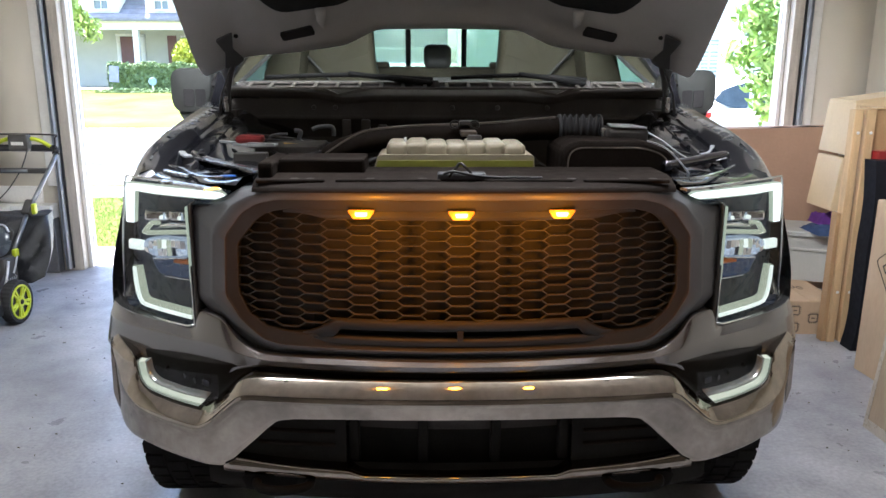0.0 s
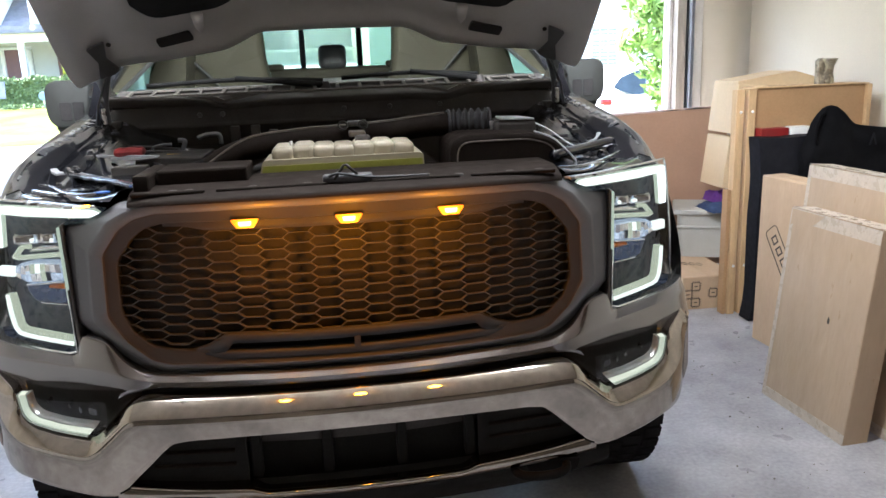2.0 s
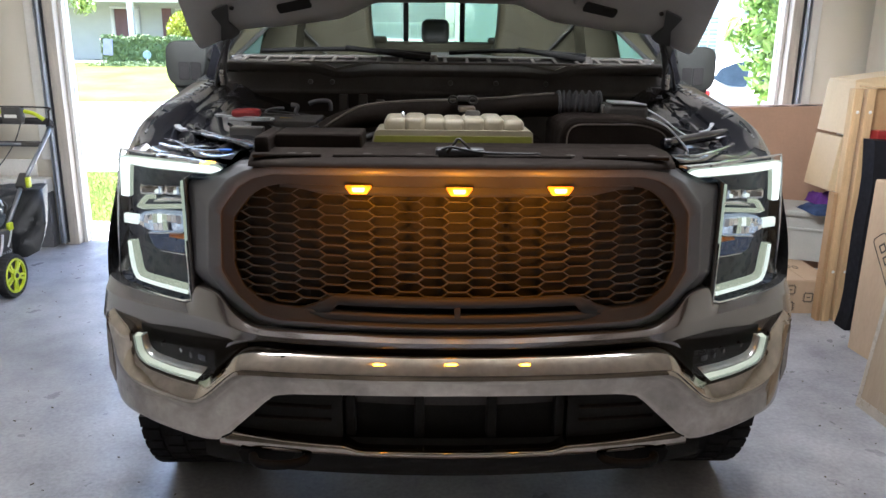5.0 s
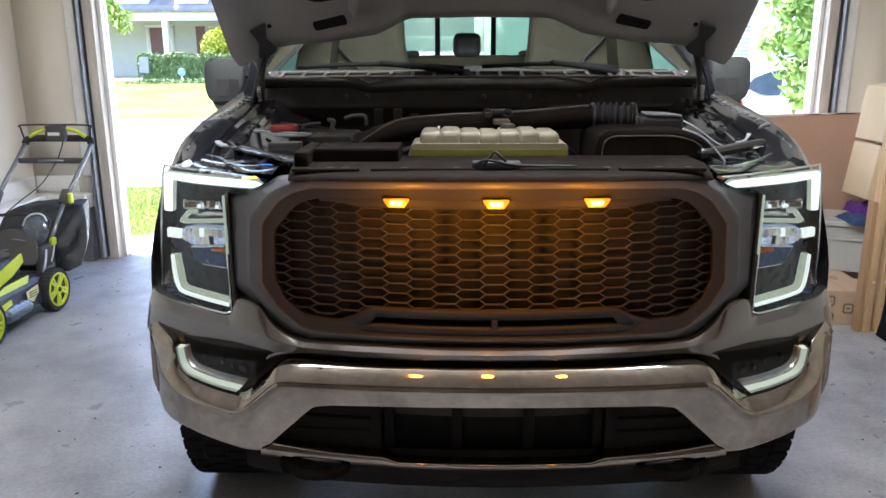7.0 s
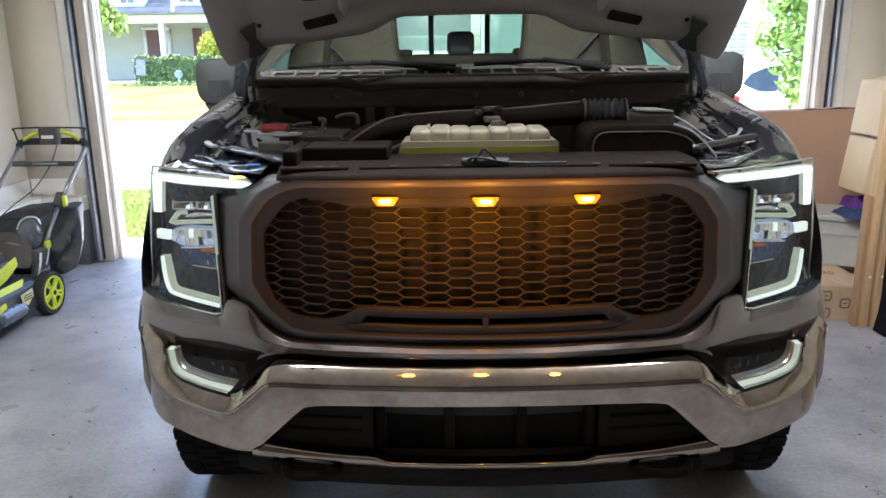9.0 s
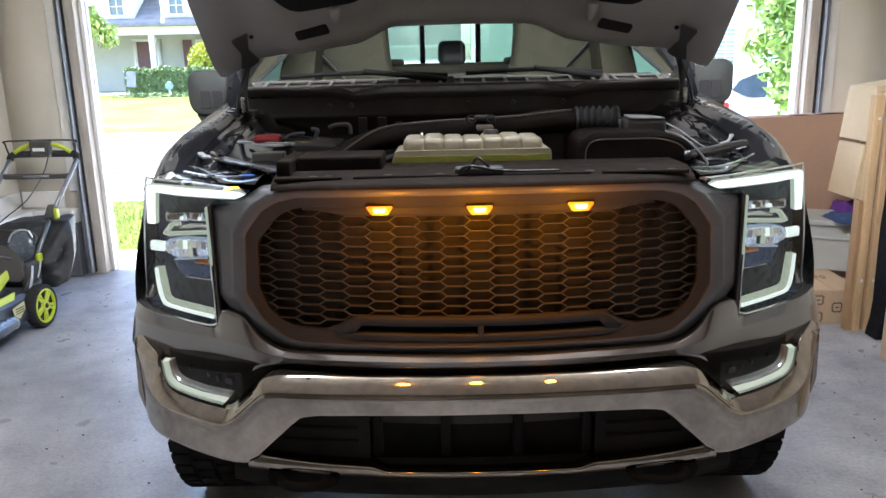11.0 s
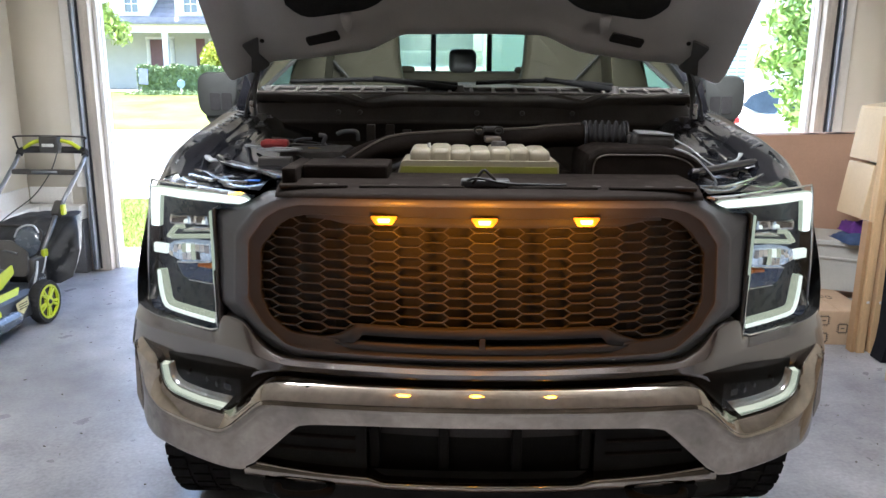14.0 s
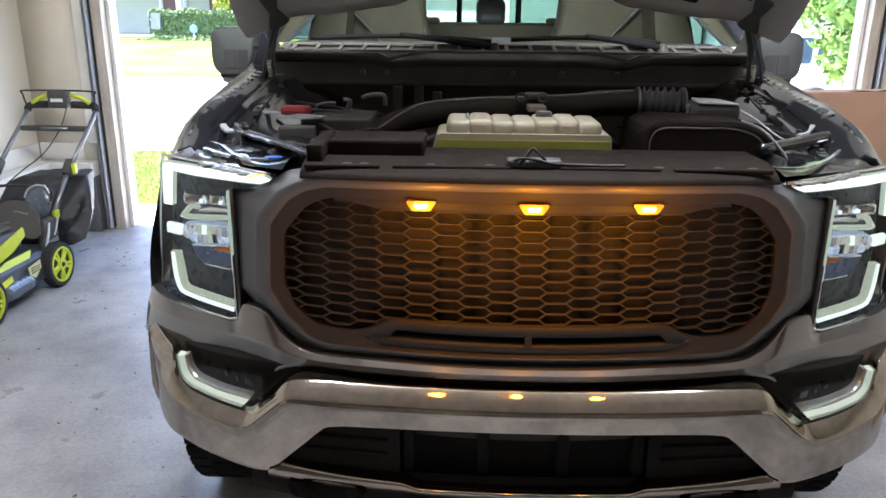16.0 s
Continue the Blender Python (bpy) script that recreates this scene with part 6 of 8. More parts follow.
part("axle", bm, M_DARKSTEEL, truck)


def wheel(s, y):
    c = Matrix.Translation((s * 0.885, y, AXLE_Z)) @ Matrix.Rotation(radians(90) * s, 4, "Y")
    bm = bm_new()
    lathe(bm, [(0.27, -0.12), (0.33, -0.135), (0.375, -0.13), (0.392, -0.115), (0.396, -0.06), (0.396, 0.06), (0.392, 0.115), (0.375, 0.13), (0.33, 0.135), (0.27, 0.12)], 56, c)
    for k in range(44):
        a = 2 * math.pi * k / 44
        for j, w in enumerate((-0.105, -0.035, 0.035, 0.105)):
            m = c @ Matrix.Rotation(a + (0.07 if j % 2 else 0), 4, "Z") @ Matrix.Translation((0.396, 0, w))
            box(bm, -0.012, 0.005, -0.021, 0.021, -0.029, 0.029, m=m)
    w = part("wheel", bm_new(), M_TYRE, truck, "wheel with chunky black tyre")
    part("tyre", bm, M_TYRE, w, "black all-terrain tyre", smooth=30)
    bm = bm_new()
    lathe(bm, [(0.272, -0.11), (0.262, -0.06), (0.258, 0.06), (0.272, 0.11), (0.262, 0.112), (0.245, 0.09)], 40, c)
    lathe(bm, [(0.0, 0.085), (0.05, 0.085), (0.08, 0.07), (0.085, 0.02)], 24, c)
    for k in range(6):
        box(bm, 0.06, 0.255, -0.03, 0.03, 0.045, 0.085, bevel=0.01, m=c @ Matrix.Rotation(k * math.pi / 3, 4, "Z"))
    part("rim", bm, M_STEEL, w, "silver alloy rim")


for s in (-1, 1):
    for y in (AXLE_Y, 4.48):
        wheel(s, y)
    bm = bm_new()
    cols = [[(s * x, AXLE_Y + 0.49 * math.cos(a), AXLE_Z + 0.06 + 0.49 * math.sin(a)) for x in (0.98, 0.80, 0.62)] for a in span(-0.1, math.pi + 0.1, 20)]
    sheet(bm, cols[::s])
    part("wheel_liner", bm, M_BLACK, truck, "black wheel arch liner")

# ---- lawn mower by the side wall ----
MX0 = -2.87
mower = thing("lawn_mower", "charcoal and lime push lawn mower with grass bag", "lawn mower", pose(MX0, 2.38, 0, 0, 0, -2))
deck_out = rounded([(-0.20, -0.52), (0.20, -0.52), (0.25, -0.40), (0.25, 0.28), (0.21, 0.40), (-0.21, 0.40), (-0.25, 0.28), (-0.25, -0.40)], 0.06, 4)
bm = bm_new()
deck_rows = [(1.0, 0.09), (1.02, 0.12), (1.0, 0.17), (0.93, 0.215), (0.80, 0.24), (0.5, 0.26), (0.0, 0.265)]
sheet(bm, [[(u * k, v * k, z) for k, z in deck_rows] for u, v in deck_out], closed=True)
part("deck", bm, M_MOWER, mower, "charcoal plastic mower deck")
part("motor_cover", boxed(-0.15, 0.15, -0.24, 0.16, 0.24, 0.38, bevel=0.05, seg=4), M_MOWER, mower, "charcoal motor cover")
part("battery_lid", boxed(-0.10, 0.10, -0.12, 0.14, 0.37, 0.41, bevel=0.015), M_BLACK2, mower)
for s in (-1, 1):
    part("lime_flash", prismed(rounded([(-0.34, 0.205), (0.02, 0.285), (0.15, 0.345), (0.14, 0.400), (0.0, 0.365), (-0.36, 0.27)], 0.01, 2), lambda u, v, w: (s * (0.158 + w), u, v), 0.008), M_LIME, mower, "lime green side flash")
    part("lime_stripe", prismed(rounded([(-0.24, 0.190), (0.08, 0.225), (0.14, 0.264), (-0.10, 0.262), (-0.20, 0.24)], 0.008, 2), lambda u, v, w: (s * (0.225 - (v - 0.2) * 0.6 + w), u, v), 0.006), M_LIME, mower)
    part("warning_label", prismed([(-0.02, 0.205), (0.10, 0.22), (0.10, 0.17), (0.04, 0.13), (-0.01, 0.155)], lambda u, v, w: (s * (0.262 + w), u, v), 0.003), mat("pale_yellow_label", (0.65, 0.60, 0.30), 0.5), mower, "pale yellow warning label")
    for k in range(3):
        part("label_bar", boxed(*sorted((s * 0.265, s * 0.2665)), 0.005, 0.085, 0.190 - k * 0.014, 0.195 - k * 0.014), M_INK, mower)
    part("fender_bulge", boxed(*sorted((s * 0.16, s * 0.295)), -0.26, 0.02, 0.075, 0.165, bevel=0.044, seg=4), M_DOME, mower, "shiny blue-grey side bulge")
    part("lime_label", prismed(rounded([(-0.30, 0.150), (-0.15, 0.172), (-0.14, 0.200), (-0.28, 0.185)], 0.006, 2), lambda u, v, w: (s * (0.258 - (v - 0.15) * 0.3 + w), u, v), 0.006), M_LIME, mower)
bm = bm_new()
for k in range(6):
    box(bm, -0.09 + k * 0.032, -0.07 + k * 0.032, -0.255, -0.20, 0.30, 0.345, bevel=0.004, seg=1)
part("cooling_fin", bm, M_BLACK, mower)


def mower_wheel(x, y, r):
    s = 1 if x > 0 else -1
    c = Matrix.Translation((x, y, r)) @ Matrix.Rotation(radians(90) * s, 4, "Y")
    w = part("wheel", bm_new(), M_RUBBER, mower, "black wheel with lime spoked hub")
    bm = bm_new()
    lathe(bm, [(r * 0.78, -0.03), (r * 0.95, -0.032), (r, -0.022), (r, 0.022), (r * 0.95, 0.032), (r * 0.78, 0.03), (r * 0.76, 0.0)], 120, c)
    # shallow tread lugs moulded into the running surface
    for v in bm.verts:
        p = c.inverted() @ v.co
        if math.hypot(p.x, p.y) > r * 0.985 and int((math.atan2(p.y, p.x) + math.pi) / (2 * math.pi) * 60 + 0.25) % 2:
            v.co = c @ Vector((p.x * (1 - 0.004 / r), p.y * (1 - 0.004 / r), p.z))
    part("tyre", bm, M_RUBBER, w)
    bm = bm_new()
    lathe(bm, [(0.0, 0.036), (r * 0.24, 0.036), (r * 0.28, 0.02)], 20, c)
    hub = part("hub", bm, M_LIME, w, "lime hub")
    bm = bm_new()
    lathe(bm, [(r * 0.80, 0.026), (r * 0.78, 0.034), (r * 0.70, 0.034), (r * 0.68, 0.02)], 40, c)
    part("hub_rim", bm, M_LIME, w)
    for k in range(5):
        for d in (-0.16, 0.16):
            bm = bm_new()
            box(bm, r * 0.22, r * 0.72, -0.008, 0.008, 0.018, 0.031, bevel=0.002, seg=1, m=c @ Matrix.Rotation(2 * math.pi * k / 5 + d, 4, "Z"))
            part("spoke", bm, M_LIME, w)
    bm = bm_new()
    lathe(bm, [(r * 0.70, 0.012), (0.0, 0.012)], 30, c)
    part("hub_back", bm, M_BLACK2, w)
    bm = bm_new()
    lathe(bm, [(0.0, 0.044), (0.012, 0.042), (0.016, 0.036)], 12, c)
    part("axle_nut", bm, M_BLACK, w)


for x, y in ((0.26, 0.27), (-0.26, 0.27), (0.26, -0.40), (-0.26, -0.40)):
    mower_wheel(x, y, 0.135)
for s in (-1, 1):
    hx = 0.166 if s > 0 else -0.308
    part("lower_handle", tubed([(hx + s * 0.002, 0.42, 0.36), (hx + s * 0.002, 0.58, 0.52), (hx, 0.71, 0.653)], 0.014, 10), M_TUBE, mower, "grey steel lower handle tube")
    part("upper_handle", tubed([(hx, 0.66, 0.60), (hx + 0.022, 0.88, 0.80), (hx + 0.034, 1.0, 0.91), (hx + 0.037, 1.04, 0.955)], 0.015, 10), M_TUBE, mower, "grey steel upper handle tube")
    part("handle_joint", boxed(-0.028, 0.028, -0.03, 0.03, -0.055, 0.055, bevel=0.012, m=Matrix.Translation((hx, 0.695, 0.638)) @ Matrix.Rotation(radians(-44), 4, "X")), M_BLACK2, mower)
    part("lime_lever", boxed(*sorted((hx + s * 0.026, hx + s * 0.05)), 0.67, 0.71, 0.60, 0.67, bevel=0.008), M_LIME, mower, "lime quick-release lever")
    part("pivot_bracket", boxed(*sorted((hx - 0.028, hx + 0.03)), 0.30, 0.44, 0.22, 0.39, bevel=0.014), M_BLACK2, mower)
    part("lime_pivot", boxed(*sorted((hx + s * 0.012, hx + s * 0.036)), 0.42, 0.47, 0.375, 0.425, bevel=0.008), M_LIME, mower)
    part("pivot_rod", tubed(bend([(hx + s * 0.034, 0.36, 0.26), (hx + s * 0.038, 0.40, 0.32), (hx + s * 0.034, 0.44, 0.38)], 4), 0.006, 6), M_STEEL, mower)
part("height_lever", tubed(bend([(0.205, 0.24, 0.20), (0.215, 0.29, 0.30), (0.20, 0.34, 0.37)], 4), [0.008] * 9, 8), M_STEEL, mower, "steel height lever")
part("pivot_spring", tubed([(0.20 + 0.012 * math.cos(a), 0.30 + 0.0035 * a, 0.26 + 0.012 * math.sin(a)) for a in span(0, 30, 90)], 0.0022, 5), M_STEEL, mower)
part("linkage_plate", prismed(rounded([(0.22, 0.16), (0.36, 0.20), (0.38, 0.28), (0.30, 0.33), (0.21, 0.26)], 0.012, 2), lambda u, v, w: (0.205 + w, u, v), 0.004), M_DARKSTEEL, mower)
part("grip_bar", tubed(bend([(-0.235, 1.04, 0.955), (-0.22, 1.06, 0.985), (-0.12, 1.065, 0.99), (0.12, 1.065, 0.99), (0.22, 1.06, 0.985), (0.235, 1.04, 0.955)], 4), 0.024, 10), M_RUBBER, mower, "padded black grip bar")
part("lime_arch", tubed(bend([(-0.20, 1.05, 1.0), (-0.12, 1.05, 1.045), (0.0, 1.05, 1.06), (0.12, 1.05, 1.045), (0.20, 1.05, 1.0)], 5), 0.014, 8), M_LIME, mower, "lime control arch")
part("bail_bar", tubed(bend([(-0.235, 1.04, 0.99), (-0.245, 1.03, 1.06), (-0.22, 1.03, 1.085), (0.22, 1.03, 1.085), (0.245, 1.03, 1.06), (0.235, 1.04, 0.99)], 4), 0.006, 8), M_BLACK, mower, "black wire bail")
part("switch_box", boxed(-0.07, 0.07, 1.0, 1.07, 0.97, 1.09, bevel=0.02), M_BLACK2, mower, "black switch box")
part("badge_plate", boxed(-0.042, 0.042, 0.996, 0.9995, 1.015, 1.037, bevel=0.001, seg=1), M_WHITE, mower, "plain pale badge")
part("cross_bar", boxed(-0.235, 0.235, 0.925, 0.955, 0.832, 0.868, bevel=0.008), M_BLACK2, mower)
part("cross_bar_label", boxed(-0.09, 0.09, 0.922, 0.9245, 0.84, 0.86), M_TUBE, mower)
part("cable", tubed(bend([(0.03, 1.0, 0.98), (0.0, 0.94, 0.85), (-0.08, 0.85, 0.70), (-0.18, 0.74, 0.60), (-0.24, 0.62, 0.52)], 6), 0.004, 6), M_WIRE, mower)
bag = bm_new()
bcols = []
ring = [(-0.26, 0.25), (-0.285, 0.34), (-0.28, 0.44), (-0.25, 0.54), (-0.17, 0.575), (-0.08, 0.58), (-0.01, 0.585), (0.07, 0.575), (0.15, 0.584), (0.22, 0.586), (0.270, 0.584), (0.288, 0.553), (0.320, 0.48), (0.353, 0.385), (0.358, 0.305), (0.350, 0.235), (0.28, 0.20), (0.12, 0.19), (-0.12, 0.19)]
fine_ring = []
for (xa, za), (xb, zb) in zip(ring, ring[1:] + ring[:1]):
    fine_ring += [(xa + (xb - xa) * k / 4, za + (zb - za) * k / 4) for k in range(4)]
for u in span(0, 1, 22):
    k = 1 - 0.02 * (1 - min(1.0, u * 7)) ** 2 - 0.16 * max(0.0, (u - 0.75) / 0.25) ** 2
    col = []
    for q, (x, z) in enumerate(fine_ring + fine_ring[:1]):
        q %= len(fine_ring)
        th = math.atan2(z - 0.40, x - 0.05)
        # loose cloth: long slanting folds that fade at the frame
        slack = min(1.0, u * 5)
        fold = 0.016 * noise.noise((math.cos(th) * 1.6, math.sin(th) * 1.6, u * 2.2 + 3.0))
        crease = 0.030 * slack * abs(noise.noise((math.cos(th) * 3.2 + u * 1.1, math.sin(th) * 3.2 - u * 0.8, 1.7)))
        cx, cz = 0.05 + (x - 0.05) * (k + fold - crease) * (1 - (0.45 if x > 0.05 else 0.05) * u), 0.40 + (z - 0.40) * (k + 0.6 * fold - crease)
        col.append((cx, 0.50 + 0.72 * (cz - 0.28) + 0.28 * u + 0.02 * noise.noise((math.cos(th) * 2, u * 3.0, 8.0)), max(cz, 0.10)))
    bcols.append(col)
sheet(bag, bcols)
bag.faces.new([bag.verts.new(p) for p in bcols[-1][:-1]])
# slack front of the bag, gathered into slanting folds
mid = sum((Vector(p) for p in bcols[0][:-1]), Vector()) / (len(bcols[0]) - 1)
front = []
for k in (1.0, 0.92, 0.82, 0.71, 0.60, 0.48, 0.36, 0.24, 0.12, 0.02):
    loop = []
    for p in bcols[0]:
        q = mid.lerp(Vector(p), k)
        d = min(1.0, (1 - k) * 5)
        f = math.sin(38 * (q.x - 0.55 * q.z) + 5 * noise.noise((q.x * 4, q.z * 5, 6.0)))
        loop.append((q.x, q.y - 0.030 * d + 0.024 * d * f + 0.040 * d * noise.noise((q.x * 7, q.z * 9, 2.0)), q.z))
    front.append(loop)
sheet(bag, front)
bmesh.ops.remove_doubles(bag, verts=bag.verts, dist=0.0005)
bmesh.ops.recalc_face_normals(bag, faces=bag.faces)
part("grass_bag", bag, M_MOWBAG, mower, "sagging black fabric grass bag", smooth=70)
for ob in mower.children:
    if ob.name.split(".")[0] in ("grip_bar", "lime_arch", "bail_bar", "switch_box", "badge_plate", "cross_bar", "cross_bar_label"):
        ob.location.x = -0.033
# shiny mulch door standing up in front of the bag, with its hinge and grey straps
bm = bm_new()
lathe(bm, [(0.0, 0.030), (0.03, 0.029), (0.055, 0.024), (0.075, 0.014), (0.084, 0.0), (0.080, -0.008), (0.0, -0.012)], 28, Matrix.Translation((0.140, 0.360, 0.492)) @ Matrix.Rotation(radians(78), 4, "X") @ Matrix.Diagonal((1.0, 1.15, 1.0, 1.0)))
door = part("mulch_door", bm, M_DOME, mower, "shiny blue-grey mulch door", smooth=50)
part("door_rim", tubed(bend([(0.065, 0.352, 0.52), (0.09, 0.36, 0.57), (0.14, 0.365, 0.595), (0.195, 0.36, 0.59), (0.22, 0.355, 0.55)], 5), 0.006, 8), M_STEEL, door)
for pts in ([(-0.16, 0.30, 0.40), (-0.02, 0.32, 0.44), (0.10, 0.30, 0.43)], [(-0.10, 0.26, 0.36), (0.04, 0.30, 0.39), (0.16, 0.30, 0.38)], [(0.0, 0.34, 0.47), (0.05, 0.36, 0.42), (0.10, 0.34, 0.38)]):
    part("flap_strap", tubed(bend(pts, 6), [0.008] * 13, 6), M_TUBE, mower)
part("bag_frame", tubed(bend([(-0.22, 0.36, 0.50), (-0.2, 0.40, 0.56), (0.0, 0.42, 0.58), (0.2, 0.40, 0.56), (0.22, 0.36, 0.50)], 4), 0.009, 8), M_BLACK, mower)
part("chute_flap", prismed(rounded([(-0.19, 0.30), (0.19, 0.30), (0.16, 0.44), (0.05, 0.50), (-0.05, 0.50), (-0.16, 0.44)], 0.03, 3), lambda u, v, w: (u, 0.24 + (v - 0.3) * 0.5 + w, v), 0.02), M_BLACK2, mower)


# ---- stacked boxes along the other side wall ----
def carton(name, label, x, y, z, lx, ly, h, m_card, rz=0.0, ry=0.0, rx=0.0, tape=True, tape_side="x", group="cartons"):
    """A closed box: flap seam, tape strips; its front lower corner at (x, y, z)."""
    ob = thing(name, label, "box", pose(x, y, z, rx, ry, rz), group)
    bm = bm_new()
    box(bm, 0, lx, 0, ly, 0, h, bevel=0.005, seg=2)
    for v in bm.verts:
        k = noise.noise((v.co.x * 3 + x, v.co.y * 3 + y, v.co.z * 2)) * 0.004
        v.co += Vector((k, k, 0))
    part("carton_body", bm, m_card, ob)
    # top flaps meet in a seam along the longer side
    bm = bm_new()
    if ly >= lx:
        box(bm, 0.003, lx / 2 - 0.0015, 0.004, ly - 0.004, h - 0.001, h + 0.003)
        box(bm, lx / 2 + 0.0015, lx - 0.003, 0.004, ly - 0.004, h - 0.001, h + 0.004)
    else:
        box(bm, 0.003, lx - 0.003, 0.004, ly / 2 - 0.0015, h - 0.001, h + 0.003)
        box(bm, 0.003, lx - 0.003, ly / 2 + 0.0015, ly - 0.004, h - 0.001, h + 0.004)
    part("flap", bm, m_card, ob)
    if tape:
        if tape_side == "x":
            strips = ((-0.0012, 0.0, 0.0, ly, h - 0.055, h), (-0.0012, 0.0, 0.0, ly, 0.0, 0.045), (-0.0015, 0.0, ly - 0.022, ly, 0.045, h - 0.055), (0.0, lx, 0.0, ly, h + 0.0042, h + 0.005))
        else:
            strips = ((lx * 0.42, lx * 0.58, -0.0012, 0.0, h - 0.08, h), (lx * 0.42, lx * 0.58, 0.0, ly, h + 0.0042, h + 0.005))
        for q in strips:
            part("packing_tape", boxed(*q), M_TAPE, ob, "shiny packing tape")
    return ob


cA = carton("cardboard_box", "tall flat brown cardboard box leaning on others", 1.871, 0.664, 0.0, 0.115, 0.524, 0.868, M_CARD2, rz=3.7, ry=6.1)
part("puncture", prismed(rounded([(0.19, 0.44), (0.20, 0.45), (0.195, 0.475), (0.186, 0.46)], 0.004, 2), lambda u, v, w: (-0.0015 + w, u, v), 0.002), M_INK, cA)
carton("cardboard_box", "tall flat brown cardboard box with taped edges", 2.062, 0.60, 0.0, 0.12, 0.78, 1.02, M_CARD2, rz=2.0, ry=5.0)
cC = carton("cardboard_box", "tall narrow brown cardboard box with a printed mark", 2.195, 1.40, 0.0, 0.13, 0.45, 0.90, M_CARD, rz=4.0, ry=0.5, tape=False)
# printed mark: a slanted rounded frame round plain bars
mk = bm_new()
R = Matrix.Translation((0, 0.235, 0.485)) @ Matrix.Rotation(radians(52), 4, "X")
fr = rounded([(-0.19, -0.05), (0.19, -0.05), (0.19, 0.05), (-0.19, 0.05)], 0.025, 4)
tube(mk, [R @ Vector((-0.001, u, v)) for u, v in fr], 0.0028, 4, closed=True)
for k in range(5):
    a = -0.155 + k * 0.064
    for q in ((a, a + 0.044, 0.015, 0.022), (a, a + 0.044, -0.022, -0.015), (a, a + 0.008, -0.022, 0.022), (a + 0.036, a + 0.044, -0.022, 0.022)):
        box(mk, -0.0022, 0.0, *q, m=R)
part("printed_mark", mk, M_INK, cC, "black printed frame with bars", smooth=0)

# folded black padded mat and the bag slung over it
pad = bm_new()
pcols = []
for u in span(0, 1, 18):
    x = 2.275 + 0.83 * u
    ring = []
    for k in span(0, 1, 10):
        z = 0.005 + 1.06 * k
        n1 = 0.018 * noise.noise((x * 5, z * 4, 1.0))
        ring.append((x, 2.045 + n1 + 0.03 * (2 * k - 1) ** 4, z + 0.012 * noise.noise((x * 6, 5.0, 0)) * k))
    back = [(p[0], p[1] + 0.11 - 2 * 0.03 * 0, p[2]) for p in ring[::-1]]
    pcols.append(ring + back + ring[:1])
sheet(pad, pcols)
for c in (pcols[0], pcols[-1]):
    pad.faces.new([pad.verts.new(p) for p in c[:-1]])
bmesh.ops.remove_doubles(pad, verts=pad.verts, dist=0.0005)
bmesh.ops.recalc_face_normals(pad, faces=pad.faces)
solo("folded_mat", pad, M_NAVY, "black padded folded mat standing on edge", "mat", smooth=60)
hump = curve1([(2.0, 0.90), (2.50, 0.98), (2.55, 1.12), (2.60, 1.215), (2.67, 1.235), (2.73, 1.19), (2.80, 1.12), (2.95, 1.10), (3.12, 1.08), (3.3, 1.0)], 0.016)
bgm, bcols = bm_new(), []
for x in span(2.49, 3.12, 26):
    zt = hump(x)
    ring = []
    for k in span(0, 1, 12):
        z = 0.62 + (zt - 0.62) * k
        ring.append((x, 1.975 + 0.02 * noise.noise((x * 8, z * 7, 2.0)) + 0.05 * k ** 6, z))
    back = [(p[0], p[1] + 0.055 - 0.035 * (i == 0), p[2]) for i, p in enumerate(ring[::-1])]
    bcols.append(ring + back + ring[:1])
sheet(bgm, bcols)
for c in (bcols[0], bcols[-1]):
    bgm.faces.new([bgm.verts.new(p) for p in c[:-1]])
bmesh.ops.remove_doubles(bgm, verts=bgm.verts, dist=0.0005)
bmesh.ops.recalc_face_normals(bgm, faces=bgm.faces)
cb = thing("carry_bag", "black nylon carry bag slumped against the mat", "bag")
part("bag_body", bgm, M_BAG, cb, smooth=60)
part("strap", tubed(bend([(2.56, 1.99, 1.02), (2.545, 1.98, 1.10), (2.565, 1.985, 1.17), (2.60, 2.0, 1.19)], 6), 0.008, 6), M_BAG, cb)
part("stitched_mark", prismed([(2.845, 1.01), (2.855, 1.01), (2.870, 1.06), (2.885, 1.01), (2.895, 1.01), (2.875, 1.075), (2.865, 1.075)], lambda u, v, w: (u, 1.955 + w, v), 0.004), M_NAVY, cb)

# flat-pack cabinet panels with a boarded front
cab = thing("flat_pack_cabinet", "half-built plywood cabinet with brown front panel", "cabinet", pose(0, 0, 0))
for x in (2.224, 2.294):
    pn = part("side_panel", boxed(x, x + 0.046, 2.24, 2.30, 0.0, 1.325, bevel=0.003), M_PLY, cab, "pale plywood side panel")
    for z in (1.20, 0.30):
        bm = bm_new()
        lathe(bm, [(0.0, 0.006), (0.006, 0.006), (0.009, 0.0)], 12, Matrix.Translation((x + 0.026, 2.238, z)) @ Matrix.Rotation(radians(90), 4, "X"))
        part("dowel", bm, M_WHITE, pn)
part("front_panel", boxed(2.343, 3.02, 2.262, 2.282, 0.02, 1.325, bevel=0.003), M_BROWN, cab, "brown hardboard panel")
part("top_board", boxed(2.345, 3.035, 2.245, 2.42, 1.326, 1.333, bevel=0.002), M_PLY, cab, "plywood top board")
part("edge_board", boxed(3.022, 3.05, 2.24, 2.40, 0.0, 1.325, bevel=0.003), M_PLY, cab)
part("back_panel", boxed(2.40, 3.02, 2.39, 2.40, 0.02, 1.325, bevel=0.002), M_PLY, cab)
